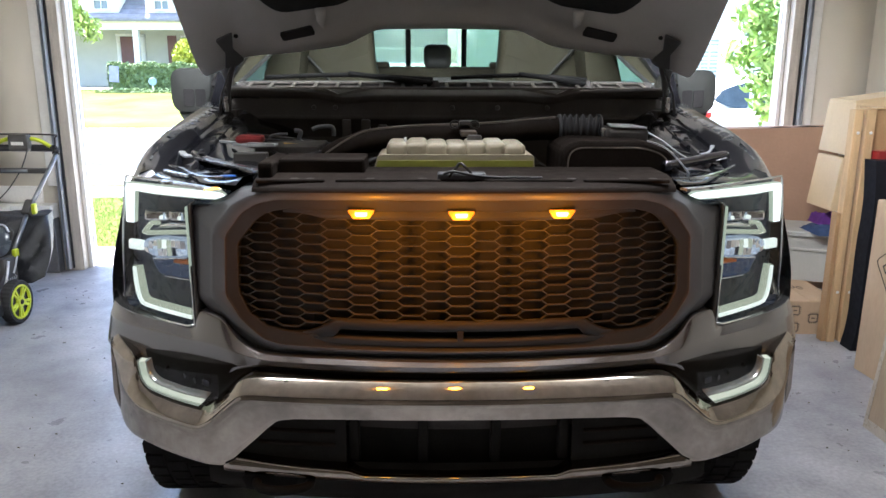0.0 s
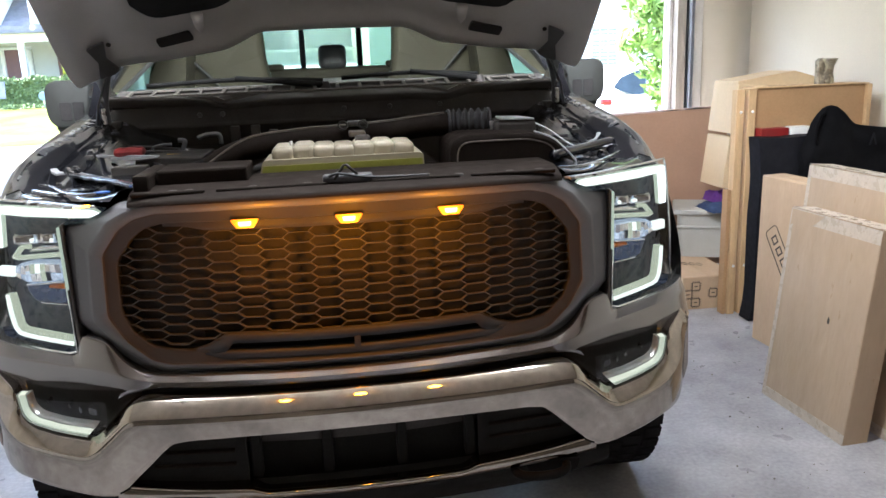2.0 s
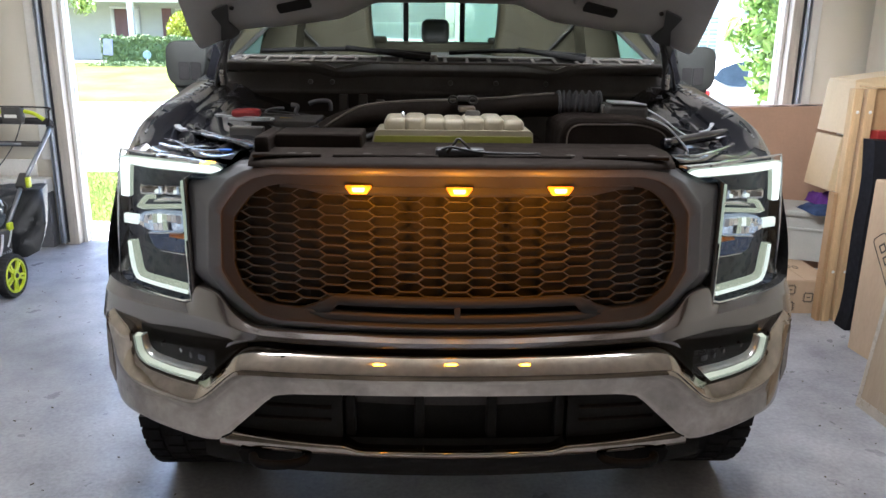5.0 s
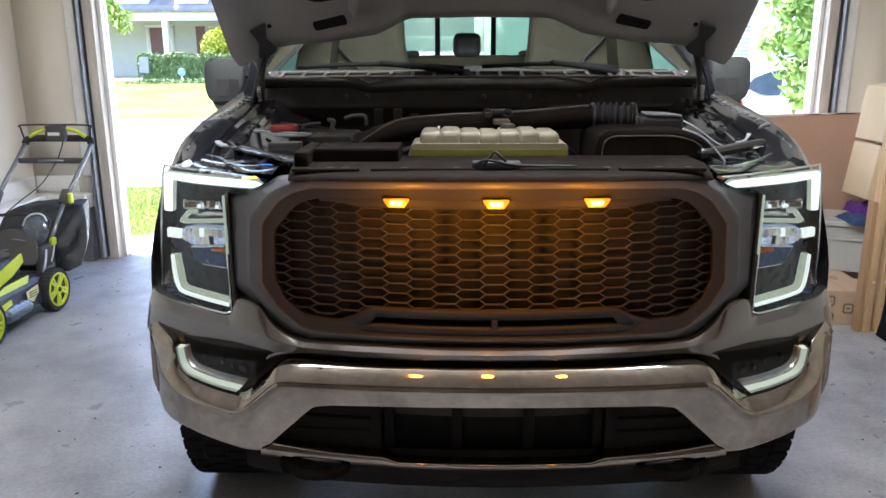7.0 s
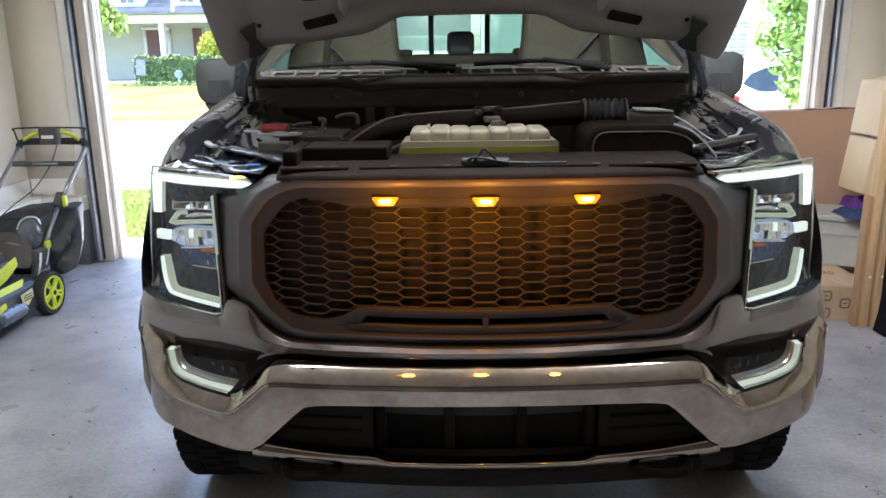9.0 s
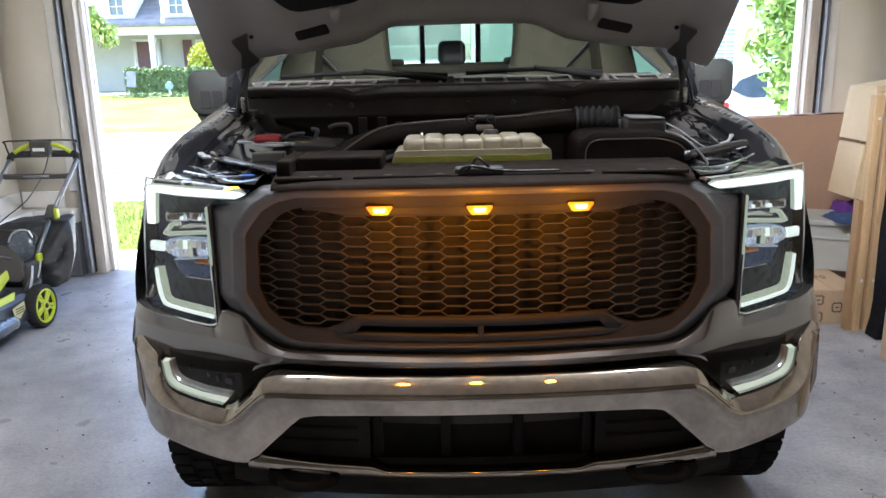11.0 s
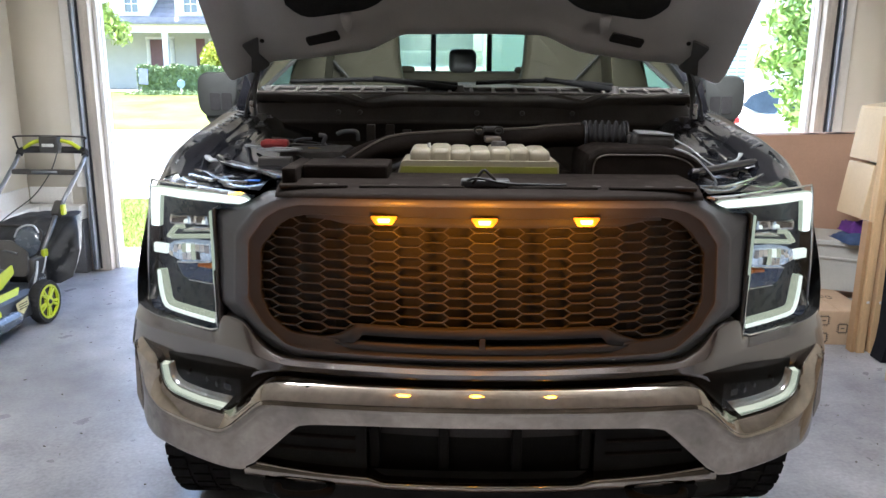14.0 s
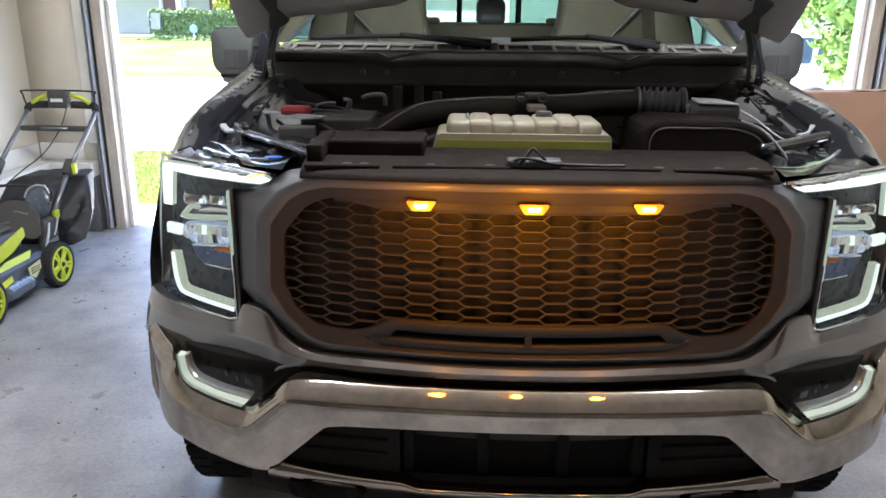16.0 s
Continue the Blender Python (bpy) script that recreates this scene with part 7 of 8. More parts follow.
thin = solo("loose_panel", boxed(2.198, 2.219, 2.25, 2.31, 0.0, 0.755, bevel=0.002), M_BROWN, "thin plywood board leaning on the cabinet", "board")
rb = solo("red_carton", boxed(2.35, 2.515, 2.185, 2.258, 0.72, 1.105, bevel=0.004), M_RED, "small red carton behind the mat", "box")
wc = solo("pale_carton", boxed(2.522, 2.655, 2.185, 2.258, 0.72, 1.108, bevel=0.012), M_WHITE, "small pale carton beside the red one", "box")
stand = solo("carton_stand", boxed(2.36, 2.66, 2.165, 2.266, 0.0, 0.718, bevel=0.004), M_CARD, "brown carton behind the black mat", "box")

# cream boxes leaning at the back
low = carton("cream_box", "cream cardboard box tipped on a storage bin", 2.40, 2.70, 0.686, 0.44, 0.30, 0.325, M_CARD3, ry=7.0, tape=False)
up = carton("cream_box", "cream cardboard box with slanted lid on another", 2.45, 2.70, 1.03, 0.66, 0.32, 0.31, M_CARD3, ry=6.0, tape=False)
part("slanted_lid", prismed([(0.0, 0.31), (0.66, 0.31), (0.66, 0.36), (0.37, 0.415), (0.0, 0.325)], lambda u, v, w: (u, 0.01 + w, v), 0.30), M_CARD3, up, "sloping box lid", smooth=8)
for k in range(3):
    part("print_bar", boxed(0.20 + k * 0.028, 0.222 + k * 0.028, -0.0015, 0.0, 0.245, 0.262), M_INK, up)

# storage tote on the low printed box, with clothes
lb = carton("printed_box", "low brown shipping box printed with small square marks", 2.005, 2.375, 0.0, 0.337, 0.80, 0.205, M_CARD, rz=-2.0, tape=False)
for cx, cz in ((0.034, 0.098), (0.084, 0.148), (0.084, 0.045), (0.194, 0.102), (0.291, 0.152), (0.291, 0.050)):
    bm = bm_new()
    for a, b, c, d in ((-0.026, 0.026, 0.022, 0.026), (-0.026, 0.026, -0.026, -0.022), (-0.026, -0.022, -0.026, 0.026), (0.022, 0.026, -0.026, 0.026)):
        box(bm, cx + a, cx + b, -0.0016, 0.0, cz + c, cz + d)
    for k in range(4):
        o = -0.018 + k * 0.012
        for dz in (0.026, -0.034):
            box(bm, cx + o - 0.002, cx + o + 0.002, -0.0016, 0.0, cz + dz, cz + dz + 0.008)
        for dx in (0.026, -0.034):
            box(bm, cx + dx, cx + dx + 0.008, -0.0016, 0.0, cz + o - 0.002, cz + o + 0.002)
    box(bm, cx - 0.010, cx + 0.010, -0.0016, 0.0, cz - 0.003, cz + 0.003)
    part("square_mark", bm, M_INK, lb, "black printed square mark", smooth=0)
bm = bm_new()
for k in range(4):
    x = 0.10 + k * 0.04
    tube(bm, [(x + 0.015 * math.cos(a), 0.33 - k * 0.02 + 0.03 * math.sin(a), 0.2095) for a in span(0, 2 * math.pi * 9 / 10, 9)], 0.0022, 4, closed=True)
part("printed_mark", bm, M_INK, lb, "black printed rings")
tote = thing("storage_tote", "grey plastic storage tote on the printed box", "storage tote", pose(2.155, 2.86, 0.211, 0, 0, -24))
bm = bm_new()
prism(bm, rounded([(0.0, 0.0), (0.40, 0.0), (0.40, 0.36), (0.0, 0.36)], 0.03, 4), lambda u, v, w: (0.02 + (u - 0.2) * (0.9 + 0.28 * w) + 0.2, (v - 0.18) * (0.9 + 0.28 * w) + 0.18, w), 0.29)
part("bin", bm, M_TOTE, tote)
part("lid", prismed(rounded([(-0.005, -0.02), (0.45, -0.02), (0.45, 0.38), (-0.005, 0.38)], 0.03, 4), lambda u, v, w: (u, v, 0.29 + w), 0.035, 0.008), M_TOTE, tote, "pale grey tote lid")
bm = bm_new()
box(bm, 0.0, 0.44, -0.006, 0.002, 0.20, 0.215, bevel=0.002, seg=1)
part("bin_rib", bm, M_TOTE, tote)


def cloth(name, label, mtl, x, y, z, lx, ly, h, seed):
    bm = bm_new()
    cols = []
    for i in range(13):
        col = []
        for j in range(13):
            a, b = i / 12, j / 12
            e = min(1, 6 * min(a, 1 - a, b, 1 - b))
            col.append((x + a * lx, y + b * ly, z + h * e ** 0.5 * (0.75 + 0.5 * noise.noise((a * 4, b * 4, seed)))))
        cols.append(col)
    sheet(bm, cols, thick=(0, 0, -0.004))
    return solo(name, bm, mtl, label, "cloth", smooth=70)


cloth("folded_cloth", "dark blue folded cloth on the tote lid", M_CLOTH_B, 2.33, 2.66, 0.537, 0.24, 0.26, 0.05, 1.0)
cloth("folded_cloth", "purple folded cloth on the blue one", M_CLOTH_P, 2.40, 2.78, 0.58, 0.20, 0.18, 0.07, 4.0)
big = carton("large_box", "large red-brown cardboard box standing against the wall", 1.72, 3.26, 0.0, 1.02, 0.16, 1.135, M_CARDR, ry=-1.2, tape=False)
part("torn_edge", prismed([(0.5, 1.135), (0.62, 1.145), (0.70, 1.138), (0.80, 1.15), (0.90, 1.14), (0.99, 1.148), (1.0, 1.135)], lambda u, v, w: (u, 0.01 + w, v), 0.02), M_INK, big, "dark torn top edge")
vase = thing("vase", "brown mottled vase in clear wrap on the cabinet", "vase", pose(2.815, 2.32, 1.333))
bm = bm_new()
lathe(bm, [(0.0, 0.0), (0.036, 0.0), (0.038, 0.02), (0.030, 0.06), (0.034, 0.10), (0.052, 0.14), (0.048, 0.142), (0.028, 0.10), (0.024, 0.02), (0.0, 0.01)], 24)
part("vase_body", bm, mat("brown_mottled_glaze", (0.14, 0.11, 0.07), 0.4, vary=0.4, scale=25, second=(0.35, 0.32, 0.22), mask=20), vase)
bm = bm_new()
prism(bm, [(-0.065, 0.0), (-0.03, 0.0), (-0.028, 0.10), (-0.05, 0.145), (-0.068, 0.13)], lambda u, v, w: (u, -0.02 + w, v), 0.04)
part("wrap", bm, mat("cloudy_wrap", (0.30, 0.26, 0.19), 0.4, vary=0.4, scale=30, second=(0.08, 0.065, 0.04), mask=18), vase, "mottled crumpled wrap")

# bits of dry grass and grit on the floor
rngd = random.Random(11)
dm = bm_new()
for k in range(260):
    x, y = (rngd.uniform(-3.0, -0.9), rngd.uniform(-0.8, 3.6)) if k % 3 else (rngd.uniform(1.2, 2.2), rngd.uniform(-0.6, 2.2))
    l, w = rngd.uniform(0.0015, 0.007) * (1.0 if k % 3 else 0.55), rngd.uniform(0.0008, 0.002)
    box(dm, -l, l, -w, w, 0.0, rngd.uniform(0.0015, 0.004), m=Matrix.Translation((x, y, 0.0005)) @ Matrix.Rotation(rngd.uniform(0, 6.28), 4, "Z"))
solo("floor_debris", dm, mat("dry_grass_bits", (0.10, 0.085, 0.06), 0.9, vary=0.3, island=0.6), "dark bits of dry grass and grit on concrete", "debris", kind="stuff", smooth=0)

# ---- outside ----
def rise(y):
    return float(np.interp(y, [3.9, 5.0, 8.0, 9.3, 14.0, 19.0, 29.0, 34.0, 60.0, 400.0], [-0.03, -0.045, -0.09, -0.13, -0.10, -0.12, 0.62, 0.70, 1.0, 2.0]))


ys = [4.02, 4.5, 5, 6, 7, 8, 9.29, 9.31, 12, 15, 18.99, 19.01, 21, 24, 27, 29, 31, 34, 45, 60, 120, 400]
xs = [-400, -120, -60, -30, -20, -14, -10, -7, -4, -2, 0, 2, 4, 7, 10, 14, 20, 30, 60, 120, 400]


def strip(x0, x1, y0, y1, up, deep=0.1, n=8):
    bm = bm_new()
    yy = sorted(set([y0, y1] + [y for y in ys if y0 < y < y1]))
    xx = span(x0, x1, n)
    sheet(bm, [[(x, y, rise(y) + up) for y in yy] for x in xx][::-1], thick=(0, 0, -deep))
    return bm


bm = bm_new()
sheet(bm, [[(x, y, rise(y) - (0.10 if 9.3 < y < 19 else 0.0)) for y in ys] for x in xs][::-1])
box(bm, -400, -4.2, -60, 4.02, -0.3, -0.08)
box(bm, 4.2, 400, -60, 4.02, -0.3, -0.08)
box(bm, -4.2, 4.2, -60, GY0 - 0.25, -0.3, -0.08)
solo("ground", bm, M_GRASS, "sunlit green lawn rising across the street", kind="structure")
solo("driveway", strip(-2.85, 3.05, 4.03, 9.28, 0.022, 0.08), M_DRIVE, "pale concrete driveway", kind="structure")
solo("walkway", strip(-9.0, -2.87, 4.07, 4.78, 0.018, 0.08), M_DRIVE, "pale concrete walk along the house", kind="structure")
solo("pavement", strip(-40, -2.87, 7.75, 8.75, 0.020, 0.08), M_DRIVE, "pale concrete sidewalk", kind="structure")
solo("road", strip(-200, 200, 9.32, 18.98, -0.06, 0.03, 20), M_ROAD, "sun-bleached pale street", kind="structure")
bm = strip(-60, 60, 9.12, 9.30, 0.01, 0.15, 8)
solo("kerb", bm, M_DRIVE, "concrete kerb", kind="structure")
bm = strip(-60, 60, 19.0, 19.18, 0.02, 0.15, 8)
solo("kerb", bm, M_DRIVE, "concrete kerb", kind="structure")
# unseen front of the house round the garage, and its roof, added so that the shade outside is right
bm = bm_new()
box(bm, -9.0, GX0 - 0.16, 3.88, 4.05, -0.05, 2.9)
box(bm, GX1 + 0.16, 4.3, 3.88, 4.05, -0.05, 2.9)
solo("house_front", bm, M_SIDING_W, "unseen white siding added beside the garage", "wall", kind="structure")
bm = bm_new()
prism(bm, [(4.40, 2.86), (4.40, 2.92), (0.5, 4.9), (-4.2, 2.92), (-4.2, 2.86)], lambda u, v, w: (-9.0 + w, u, v), 13.4)
solo("house_roof", bm, M_ROOF, "unseen grey roof added over the garage to cast its shade", "roof", kind="structure")


def leaves(name, label, category, pts, size, material, seed, flat=0.0, kind="", parent=None):
    """Small pointed leaves, each a folded quad, at the given places."""
    rng = np.random.default_rng(seed)
    n = len(pts)
    a = rng.normal(size=(n, 3))
    a[:, 2] *= 1 - flat
    a /= np.linalg.norm(a, axis=1, keepdims=True)
    b = np.cross(a, rng.normal(size=(n, 3)))
    b /= np.linalg.norm(b, axis=1, keepdims=True)
    nrm = np.cross(a, b)
    s = (size * rng.uniform(0.6, 1.3, n))[:, None]
    v = np.stack([pts - a * s, pts + b * s * 0.42 + nrm * s * 0.12, pts + a * s, pts - b * s * 0.42 + nrm * s * 0.12], 1).reshape(-1, 3)
    me = bpy.data.meshes.new(name)
    me.from_pydata(v.tolist(), [], [(4 * i, 4 * i + 1, 4 * i + 2, 4 * i + 3) for i in range(n)])
    me.materials.append(material)
    ob = new(name, me)
    ob.parent = parent
    return tagged(ob, label, category, kind=kind) if not parent else ob


def clump(rng, n, centre, radii, shell=0.55):
    d = rng.normal(size=(n, 3))
    d /= np.linalg.norm(d, axis=1, keepdims=True)
    return np.array(centre) + d * np.array(radii) * (shell + (1 - shell) * rng.uniform(0, 1, (n, 1)) ** 0.5)


rng = np.random.default_rng(5)
# shrub by the door casing: trunk, limbs, uneven crown
shrub = thing("shrub_tree", "leafy green shrub tree beside the driveway", "tree", pose(3.87, 6.5, -0.07))
part("trunk", tubed(bend([(0, 0, 0), (0.03, 0.02, 0.5), (-0.02, 0.0, 1.1), (0.04, 0.03, 1.9), (0.0, 0.0, 2.8)], 4), [0.06 - 0.0028 * i for i in range(17)], 8), M_BARK, shrub)
pts = []
for k in range(120):
    a, z = rng.uniform(0, 2 * math.pi), rng.uniform(1.12, 3.3)
    r = (0.14 + 0.46 * min(1.0, (z - 0.9) / 1.0)) * rng.uniform(0.5, 1.05)
    c = (r * math.cos(a), r * math.sin(a), z)
    pts.append(clump(rng, 46 if z > 1.5 else 22, c, (0.17, 0.17, 0.17), 0.15))
    if k < 20:
        part("limb", tubed([(0.0, 0.0, z - 0.3), (c[0] * 0.6, c[1] * 0.6, z - 0.12), c], [0.016, 0.011, 0.005], 6), M_BARK, shrub)
leaves("crown", "", "", np.concatenate(pts), 0.068, M_LEAF, 11, parent=shrub)
# street tree whose boughs hang into view
tree = thing("street_tree", "light green street tree with hanging boughs", "tree", pose(-8.95, 12.2, -0.1))
part("trunk", tubed(bend([(0, 0, 0), (0.05, 0, 1.5), (0.0, 0.05, 3.0), (0.1, 0, 5.0)], 5), [0.18 - 0.008 * i for i in range(16)], 10), M_BARK, tree)
pts = []
for k in range(90):
    a, u = rng.uniform(0, 2 * math.pi), rng.uniform(0, 1)
    r = 2.3 * math.sqrt(u)
    z = 2.55 + rng.uniform(0.0, 3.2) * (1 - 0.35 * u) - 0.25 * u
    c = (r * math.cos(a), r * math.sin(a), z)
    pts.append(clump(rng, 170, c, (0.45, 0.45, 0.34), 0.1))
    if k < 24:
        part("limb", tubed([(0, 0, min(z - 0.4, 4.6)), (c[0] * 0.5, c[1] * 0.5, z - 0.1), c], [0.05, 0.03, 0.008], 6), M_BARK, tree)
for k in range(7):
    q = k / 6
    c = (2.25 + 0.75 * q, rng.uniform(-0.25, 0.25), 2.85 - 0.62 * q)
    pts.append(clump(rng, 80, c, (0.22, 0.25, 0.20), 0.1))
part("limb", tubed([(0.05, 0.0, 3.4), (1.2, 0.0, 3.2), (2.3, 0.0, 2.85), (2.95, 0.0, 2.3)], [0.05, 0.03, 0.015, 0.005], 6), M_BARK, tree)
leaves("crown", "", "", np.concatenate(pts), 0.08, M_LEAFT, 12, parent=tree)
# hedge, yellow shrub
n = 7000
pts = np.stack([rng.uniform(-12.5, -8.0, n), rng.uniform(28.6, 29.7, n), rng.uniform(0, 1, n)], 1)
pts[:, 2] = 0.62 + 1.08 * pts[:, 2] ** 0.6 + 0.05 * np.sin(pts[:, 0] * 5)
face = rng.uniform(0, 1, n) < 0.6
pts[face, 1] = 28.6 + rng.uniform(0, 0.12, face.sum())
leaves("hedge", "clipped dark green hedge in front of the porch", "hedge", pts, 0.075, M_HEDGE, 13, kind="stuff")
solo("hedge_core", boxed(-12.42, -8.05, 28.72, 29.6, 0.60, 1.60, bevel=0.1), M_HEDGE, "dark inner twigs of the hedge", "hedge", kind="stuff")
pts = np.concatenate([clump(rng, 4600, (-9.4, 29.6, 1.92), (0.82, 0.7, 0.80), 0.80), clump(rng, 900, (-9.35, 29.5, 1.45), (0.6, 0.5, 0.5), 0.6)])
yb = thing("yellow_shrub", "round yellow-green shrub beside the porch", "shrub", pose(0, 0, 0))
leaves("crown", "", "", pts, 0.085, M_LEAFY, 14, parent=yb)
part("stem", tubed([(-9.45, 29.6, 0.6), (-9.45, 29.6, 1.7)], [0.06, 0.04], 8), M_BARK, yb)
# near grass blades by the walk
rng = np.random.default_rng(9)
m = 26000
bx, by = rng.uniform(-6.2, -2.9, m), rng.uniform(4.8, 7.72, m)
bh, ba = rng.uniform(0.015, 0.04, m), rng.uniform(0, 2 * math.pi, m)
bz = np.interp(by, [3.9, 5.0, 8.0], [-0.03, -0.045, -0.09])
dx, dy = 0.004 * np.cos(ba), 0.004 * np.sin(ba)
tx, ty = bx + bh * 0.4 * np.cos(ba + 1.2), by + bh * 0.4 * np.sin(ba + 1.2)
v = np.stack([np.stack([bx - dx, by - dy, bz], 1), np.stack([bx + dx, by + dy, bz], 1), np.stack([tx, ty, bz + bh], 1)], 1).reshape(-1, 3)
me = bpy.data.meshes.new("grass")
me.from_pydata(v.tolist(), [], [(3 * i, 3 * i + 1, 3 * i + 2) for i in range(m)])
me.materials.append(M_BLADE)
tagged(new("grass", me), "short bright green grass blades", "grass", kind="stuff")


def siding(bm, x0, x1, y, z0, z1, course=0.13):
    """Lapped boards on a wall that faces -y."""
    rows = []
    for i in range(int((z1 - z0) / course)):
        rows += [(y - 0.016, z0 + i * course), (y, z0 + (i + 1) * course)]
    sheet(bm, [[(x, yy, z) for yy, z in rows] for x in (x0, x1)])


def house_window(parent, x0, x1, y, z0, z1, cols=2, rows=2, pane=None):
    w = part("window", boxed(x0, x1, y + 0.02, y + 0.03, z0, z1), pane or M_PANE, parent, "white framed window")
    bm = bm_new()
    t = 0.06
    for a, b, c, d in ((x0 - t, x1 + t, z1, z1 + t), (x0 - t, x1 + t, z0 - t, z0), (x0 - t, x0, z0, z1), (x1, x1 + t, z0, z1)):
        box(bm, a, b, y - 0.05, y + 0.03, c, d)
    part("window_frame", bm, M_TRIM, w)
    bm = bm_new()
    for i in range(1, cols):
        x = x0 + (x1 - x0) * i / cols
        box(bm, x - 0.015, x + 0.015, y - 0.01, y + 0.015, z0, z1)
    for i in range(1, rows):
        z = z0 + (z1 - z0) * i / rows
        h = 0.03 if i == rows // 2 and rows > 2 else 0.015
        box(bm, x0, x1, y - 0.012, y + 0.015, z - h, z + h)
    part("muntin", bm, M_TRIM, w)
    part("dark_room", boxed(x0, x1, y + 0.05, y + 0.07, z0, z1), M_CARGLASS, w)
    return w


# porch house across the street
ph = thing("porch_house", "grey sided house with a white front porch and dormers", "house", pose(0, 0, 0))
HY, HF = 33.0, 0.72
bm = boxed(-22, -5.5, HY + 0.02, HY + 8, 0.3, 3.6)
siding(bm, -22, -5.5, HY, 0.6, 3.6)
part("wall", bm, M_SIDING, ph, "grey lapped siding", smooth=0)
bm = bm_new()
box(bm, -22, -5.0, 30.2, HY, 0.3, HF)
part("porch_floor", bm, M_DRIVE, ph)
part("porch_beam", boxed(-22.2, -4.8, 30.1, 30.4, 3.02, 3.36, bevel=0.01), M_TRIM, ph, "white porch beam")
part("porch_ceiling", boxed(-22.2, -4.8, 30.4, HY, 3.30, 3.36), M_TRIM, ph)
for x in (-20.5, -16.2, -11.85, -7.6, -5.3):
    post = part("porch_post", boxed(x - 0.11, x + 0.11, 30.14, 30.36, HF, 3.02, bevel=0.01), M_TRIM, ph, "white square porch post")
bm = bm_new()
prism(bm, [(29.7, 3.34), (29.7, 3.42), (37.0, 8.2), (44.5, 3.42), (44.5, 3.34)], lambda u, v, w: (-22.6 + w, u, v), 18.2)
part("roof", bm, M_ROOF, ph, "grey shingle roof")
bm = bm_new()
for i in range(24):
    y, z = 29.72 + i * 0.3, 3.435 + i * 0.1968
    box(bm, -22.6, -4.4, y, y + 0.3, z, z + 0.022)
part("shingle_course", bm, M_ROOF, ph, smooth=0)
for x in (-13.05, -10.65):
    dz = 3.62
    dm = part("dormer", boxed(x - 0.66, x + 0.66, 30.05, 34.5, dz, 5.1), M_SIDING_W, ph, "white gabled roof dormer")
    bm = bm_new()
    prism(bm, [(-1.1, 5.0), (0.0, 6.15), (1.1, 5.0), (1.1, 5.1), (0.0, 6.27), (-1.1, 5.1)], lambda u, v, w: (x + u, 29.85 + w, v), 5.2)
    part("dormer_roof", bm, M_ROOF, dm)
    part("dormer_gable", prismed([(-0.66, 5.1), (0.66, 5.1), (0.0, 6.05)], lambda u, v, w: (x + u, 30.07 + w, v), 0.1), M_SIDING_W, dm)
    house_window(ph, x - 0.27, x + 0.27, 30.01, 3.80, 4.46, 2, 2)
dr = part("front_door", boxed(-13.55, -12.80, HY - 0.08, HY - 0.02, HF, 2.85, bevel=0.01), M_MAROON, ph, "maroon front door")
bm = bm_new()
box(bm, -13.72, -13.56, HY - 0.09, HY - 0.01, HF, 2.855)
box(bm, -12.79, -12.48, HY - 0.09, HY - 0.01, HF, 2.855)
box(bm, -13.74, -12.46, HY - 0.09, HY - 0.01, 2.86, 2.97)
part("door_casing", bm, M_TRIM, dr)
house_window(ph, -10.85, -9.45, HY - 0.03, 1.4, 2.85, 2, 2)
for x in (-11.30, -9.05):
    part("shutter", boxed(x - 0.2, x + 0.2, HY - 0.07, HY - 0.02, 1.35, 2.9, bevel=0.01), M_MAROON, ph, "maroon shutter")

# small yard flag and round sign in front of the hedge
fl = thing("yard_flag", "small blue and white yard flag on a stake", "flag", pose(-12.15, 28.3, 0.6))
part("stake", tubed([(-0.2, 0, -0.05), (-0.2, 0, 1.0)], 0.012, 6), M_BLACK, fl)
part("cloth", boxed(-0.19, 0.17, -0.006, 0.006, 0.38, 0.98, bevel=0.002, m=Matrix.Rotation(radians(4), 4, "Y")), mat("pale_blue_flag", (0.24, 0.24, 0.36), 0.8, vary=0.25, scale=4), fl)
sg = thing("yard_sign", "small round blue yard sign on a stake", "sign", pose(-10.68, 28.35, 0.6))
part("stake", tubed([(0, 0, -0.05), (0, 0, 0.30)], 0.02, 6), M_WHITE, sg)
bm = bm_new()
lathe(bm, [(0.0, 0.02), (0.15, 0.02), (0.16, 0.0), (0.0, -0.01)], 16, Matrix.Translation((0, 0, 0.40)) @ Matrix.Rotation(radians(90), 4, "X"))
part("disc", bm, mat("blue_sign", (0.20, 0.28, 0.36), 0.5, vary=0.35, scale=9), sg)
rng = np.random.default_rng(3)
leaves("flower_bed", "mixed low flowers in front of the hedge", "flowers", np.stack([rng.uniform(-13, -9, 900), rng.uniform(28.2, 28.5, 900), 0.6 + 0.16 * rng.uniform(0, 1, 900) ** 2], 1), 0.05, M_HEDGE, 21, kind="stuff")

# houses seen through the cab
gh = thing("grey_house", "plain grey house with a white railing", "house", pose(0, 0, 0))
bm = boxed(-5.0, 0.9, 34.02, 42, 0.3, 6.4)
siding(bm, -5.0, 0.9, 34.0, 0.6, 6.4)
part("wall", bm, M_SIDING, gh, "grey lapped siding", smooth=0)
part("roof", prismed([(-5.5, 6.4), (-2.0, 9.0), (1.4, 6.4)], lambda u, v, w: (u, 33.4 + w, v), 9.0), M_ROOF, gh, "grey shingle roof")
house_window(gh, -0.4, 0.5, 33.97, 4.2, 5.6, 2, 4)
bm = bm_new()
box(bm, -4.2, 1.2, 31.0, 31.08, 2.30, 2.40)
box(bm, -4.2, 1.2, 31.0, 31.08, 1.75, 1.82)
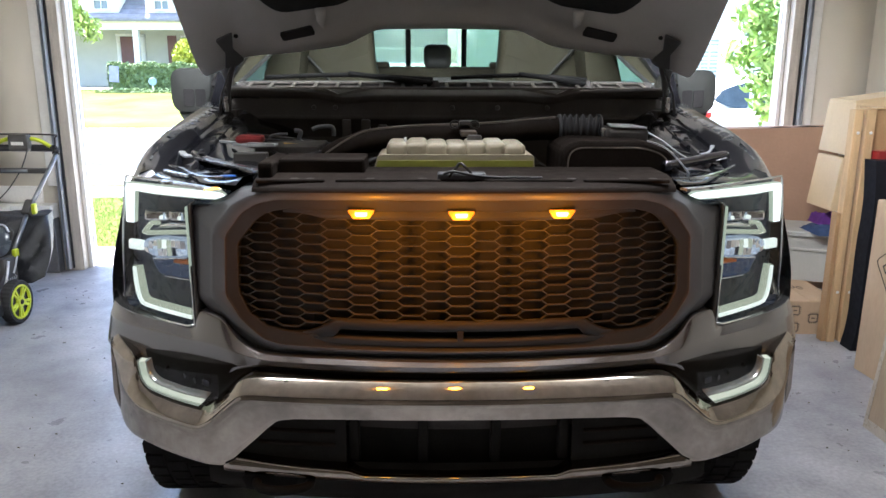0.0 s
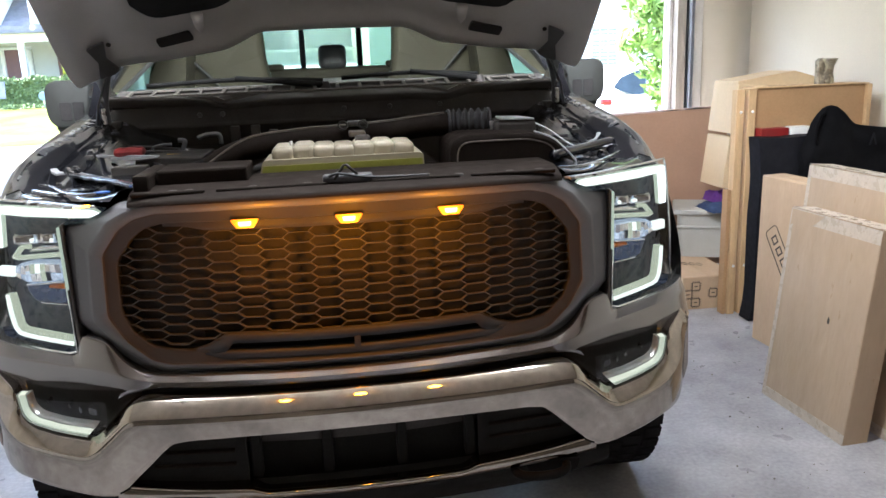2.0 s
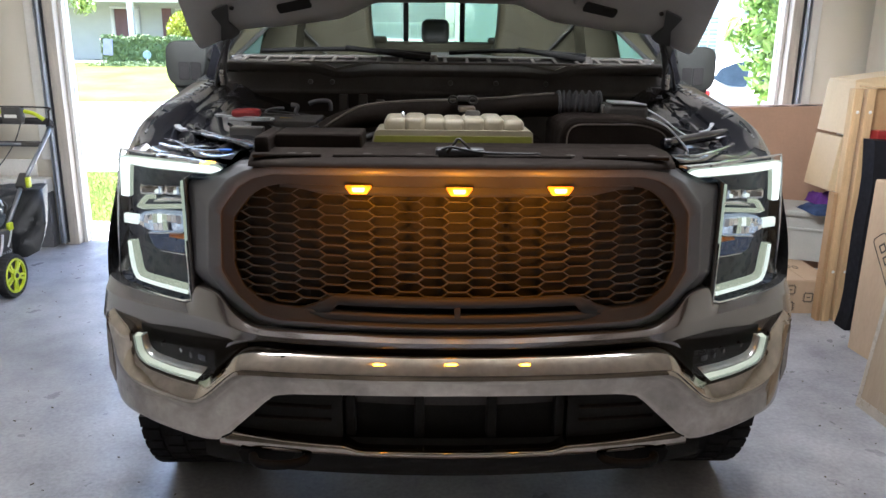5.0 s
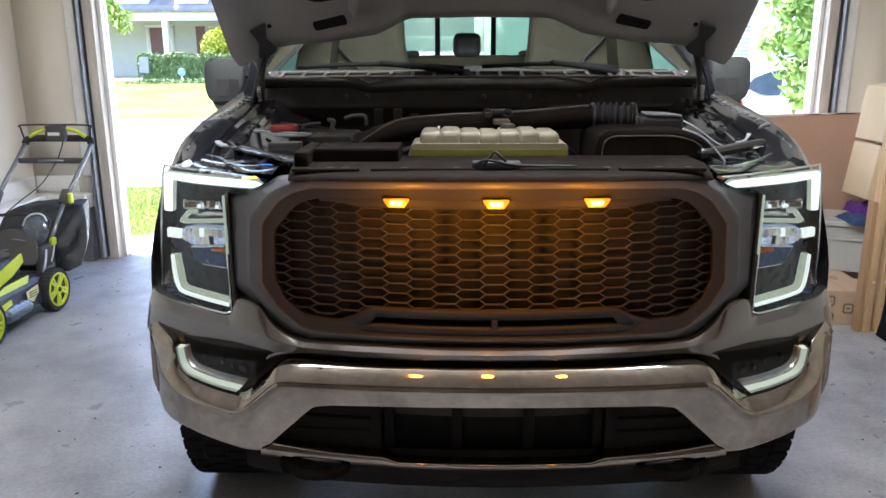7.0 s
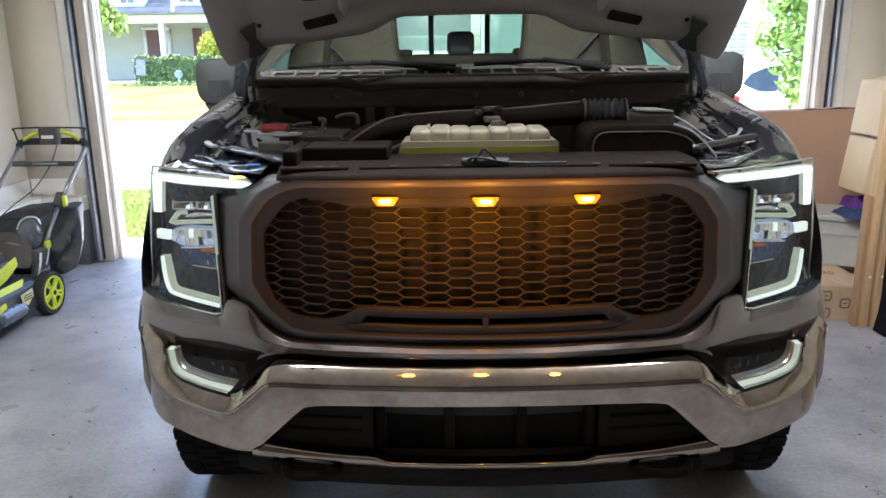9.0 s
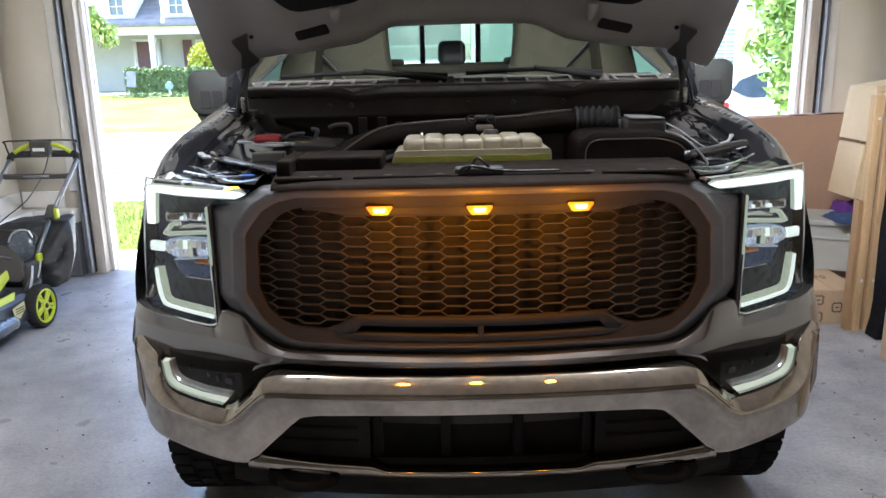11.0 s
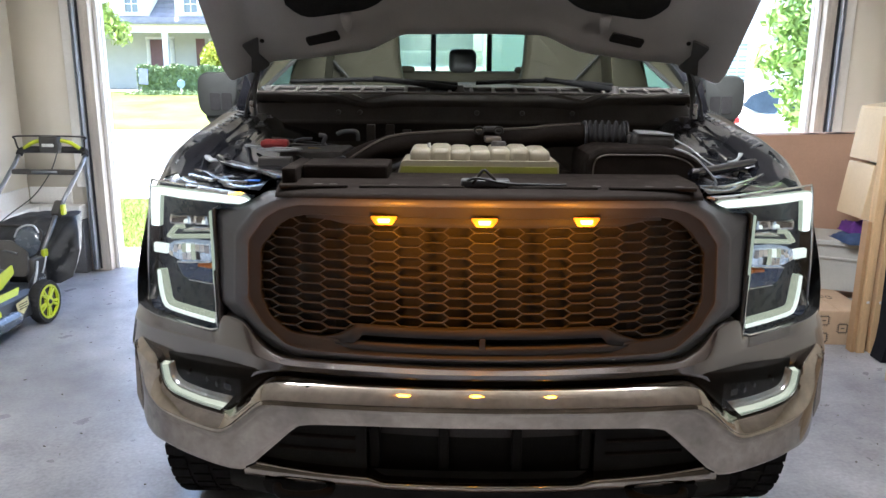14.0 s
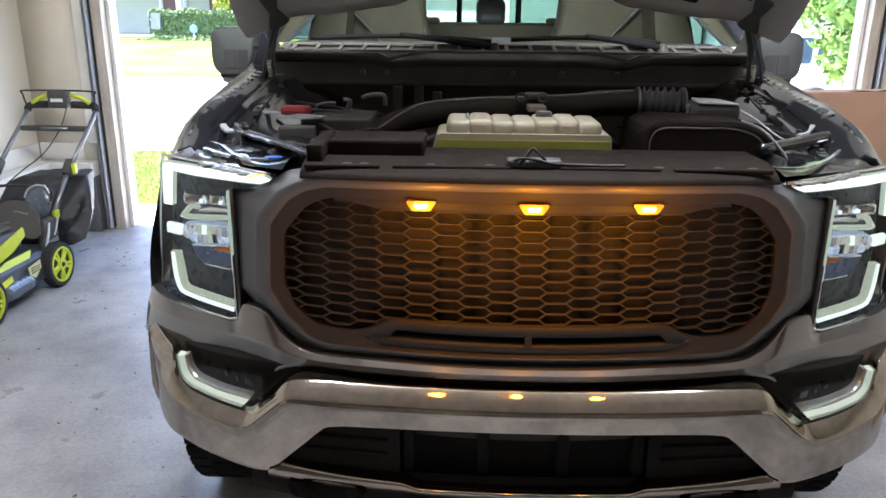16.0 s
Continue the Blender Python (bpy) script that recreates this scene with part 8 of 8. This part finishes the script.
for i in range(54):
    x = -4.15 + i * 0.1
    box(bm, x, x + 0.035, 31.02, 31.06, 1.82, 2.30)
part("railing", bm, M_TRIM, gh, "white porch railing", smooth=0)
part("porch_floor", boxed(-4.3, 1.3, 30.9, 34.0, 0.4, 1.74), M_SIDING_W, gh)
gr = thing("green_house", "pale green sided house", "house", pose(0, 0, 0))
bm = boxed(1.3, 8.0, 26.02, 33.5, 0.2, 5.8)
siding(bm, 1.3, 8.0, 26.0, 0.3, 5.8, 0.2)
part("wall", bm, M_SIDING_G, gr, "pale green lapped siding", smooth=0)
part("roof", prismed([(0.9, 5.8), (4.65, 8.4), (8.4, 5.8)], lambda u, v, w: (u, 25.5 + w, v), 8.5), M_ROOF, gr, "grey shingle roof")
# white neighbour house
nh = thing("white_house", "white sided house across the street", "house", pose(0, 0, 0))
bm = boxed(8.2, 20.0, 25.02, 34.0, 0.1, 6.2)
siding(bm, 8.2, 20.0, 25.0, 0.2, 6.2)
part("wall", bm, M_SIDING_W, nh, "white lapped siding", smooth=0)
part("roof", prismed([(7.8, 6.2), (14.1, 9.6), (20.4, 6.2)], lambda u, v, w: (u, 24.5 + w, v), 10.0), M_ROOF, nh, "grey shingle roof")
house_window(nh, 9.13, 10.03, 24.97, 1.18, 2.58, 3, 4, M_PANE_PALE)
house_window(nh, 12.0, 12.9, 24.97, 1.18, 2.58, 3, 4, M_PANE_PALE)


# white car parked on the street, side on
def parked_car(x, y, z):
    c = thing("parked_car", "white parked car with tinted windows", "car", pose(x, y, z))
    low = [(0.0, 0.35), (0.03, 0.80), (0.12, 0.96), (0.6, 0.99), (2.9, 0.98), (3.5, 0.90), (4.1, 0.78), (4.35, 0.62), (4.4, 0.35)]
    prof = curve1(low, 0.04)
    bm = bm_new()
    sheet(bm, [[(u, yy, z1) for yy, z1 in ((0.0, 0.28), (-0.02, 0.5), (-0.01, prof(u) - 0.16), (0.02, prof(u) - 0.05), (0.07, prof(u)), (0.9, prof(u) + 0.01), (1.70, prof(u)), (1.78, prof(u) - 0.12), (1.78, 0.28))] for u in span(0.0, 4.4, 60)][::-1])
    part("body", bm, M_CARWHITE, c, "white painted body")
    roofz = curve1([(0.0, 0.96), (0.08, 1.02), (0.34, 1.36), (0.62, 1.46), (1.5, 1.50), (2.2, 1.46), (2.5, 1.38), (3.25, 0.98), (4.4, 0.9)], 0.05)
    bm = bm_new()
    sheet(bm, [[(u, 0.07 + (min(roofz(u), 1.0) - 0.95) * 0.3, 0.965), (u, 0.09 + (roofz(u) - 0.95) * 0.30, roofz(u) - 0.05), (u, 0.16 + (roofz(u) - 0.95) * 0.30, roofz(u) - 0.012), (u, 0.35 + (roofz(u) - 0.95) * 0.2, roofz(u)), (u, 0.9, roofz(u) + 0.02), (u, 1.5, roofz(u)), (u, 1.66 - (roofz(u) - 0.95) * 0.35, roofz(u) - 0.02)] for u in span(0.05, 3.26, 40)][::-1])
    part("roof", bm, M_CARWHITE, c, "white roof")
    side = lambda u, v, w: (u, 0.04 + (v - 0.95) * 0.30 + w, v)
    for pts in ([(0.22, 1.10), (0.36, 1.265), (0.64, 1.365), (0.83, 1.38), (0.77, 0.985), (0.48, 0.995)], [(0.86, 0.98), (0.92, 1.38), (1.75, 1.39), (1.72, 0.97)], [(1.82, 0.97), (1.85, 1.38), (2.35, 1.29), (2.85, 0.99)]):
        part("side_window", prismed(rounded(pts, 0.05, 3), side, 0.03), M_CARGLASS, c, "tinted side window")
    part("tail_lamp", boxed(-0.02, 0.17, -0.03, 0.10, 0.83, 0.93, bevel=0.03), M_TAIL, c, "red tail lamp")
    part("door_handle", boxed(1.25, 1.42, -0.035, -0.01, 0.80, 0.835, bevel=0.008), M_CARWHITE, c)
    part("sill", boxed(0.8, 3.6, 0.0, 1.76, 0.22, 0.32, bevel=0.02), M_BLACK, c)
    for u in (0.85, 3.6):
        for yy in (0.0, 1.76):
            m = Matrix.Translation((u, yy, 0.32)) @ Matrix.Rotation(radians(90), 4, "X")
            bm = bm_new()
            lathe(bm, [(0.2, -0.1), (0.31, -0.1), (0.325, -0.06), (0.325, 0.06), (0.31, 0.1), (0.2, 0.1), (0.19, 0.0)], 32, m)
            w = part("wheel", bm, M_RUBBER, c, "black tyre with silver rim")
            bm = bm_new()
            lathe(bm, [(0.2, 0.08), (0.19, 0.05), (0.0, 0.04)], 24, m)
            part("rim", bm, M_STEEL, w)
    return c


parked_car(4.34, 10.4, -0.06)
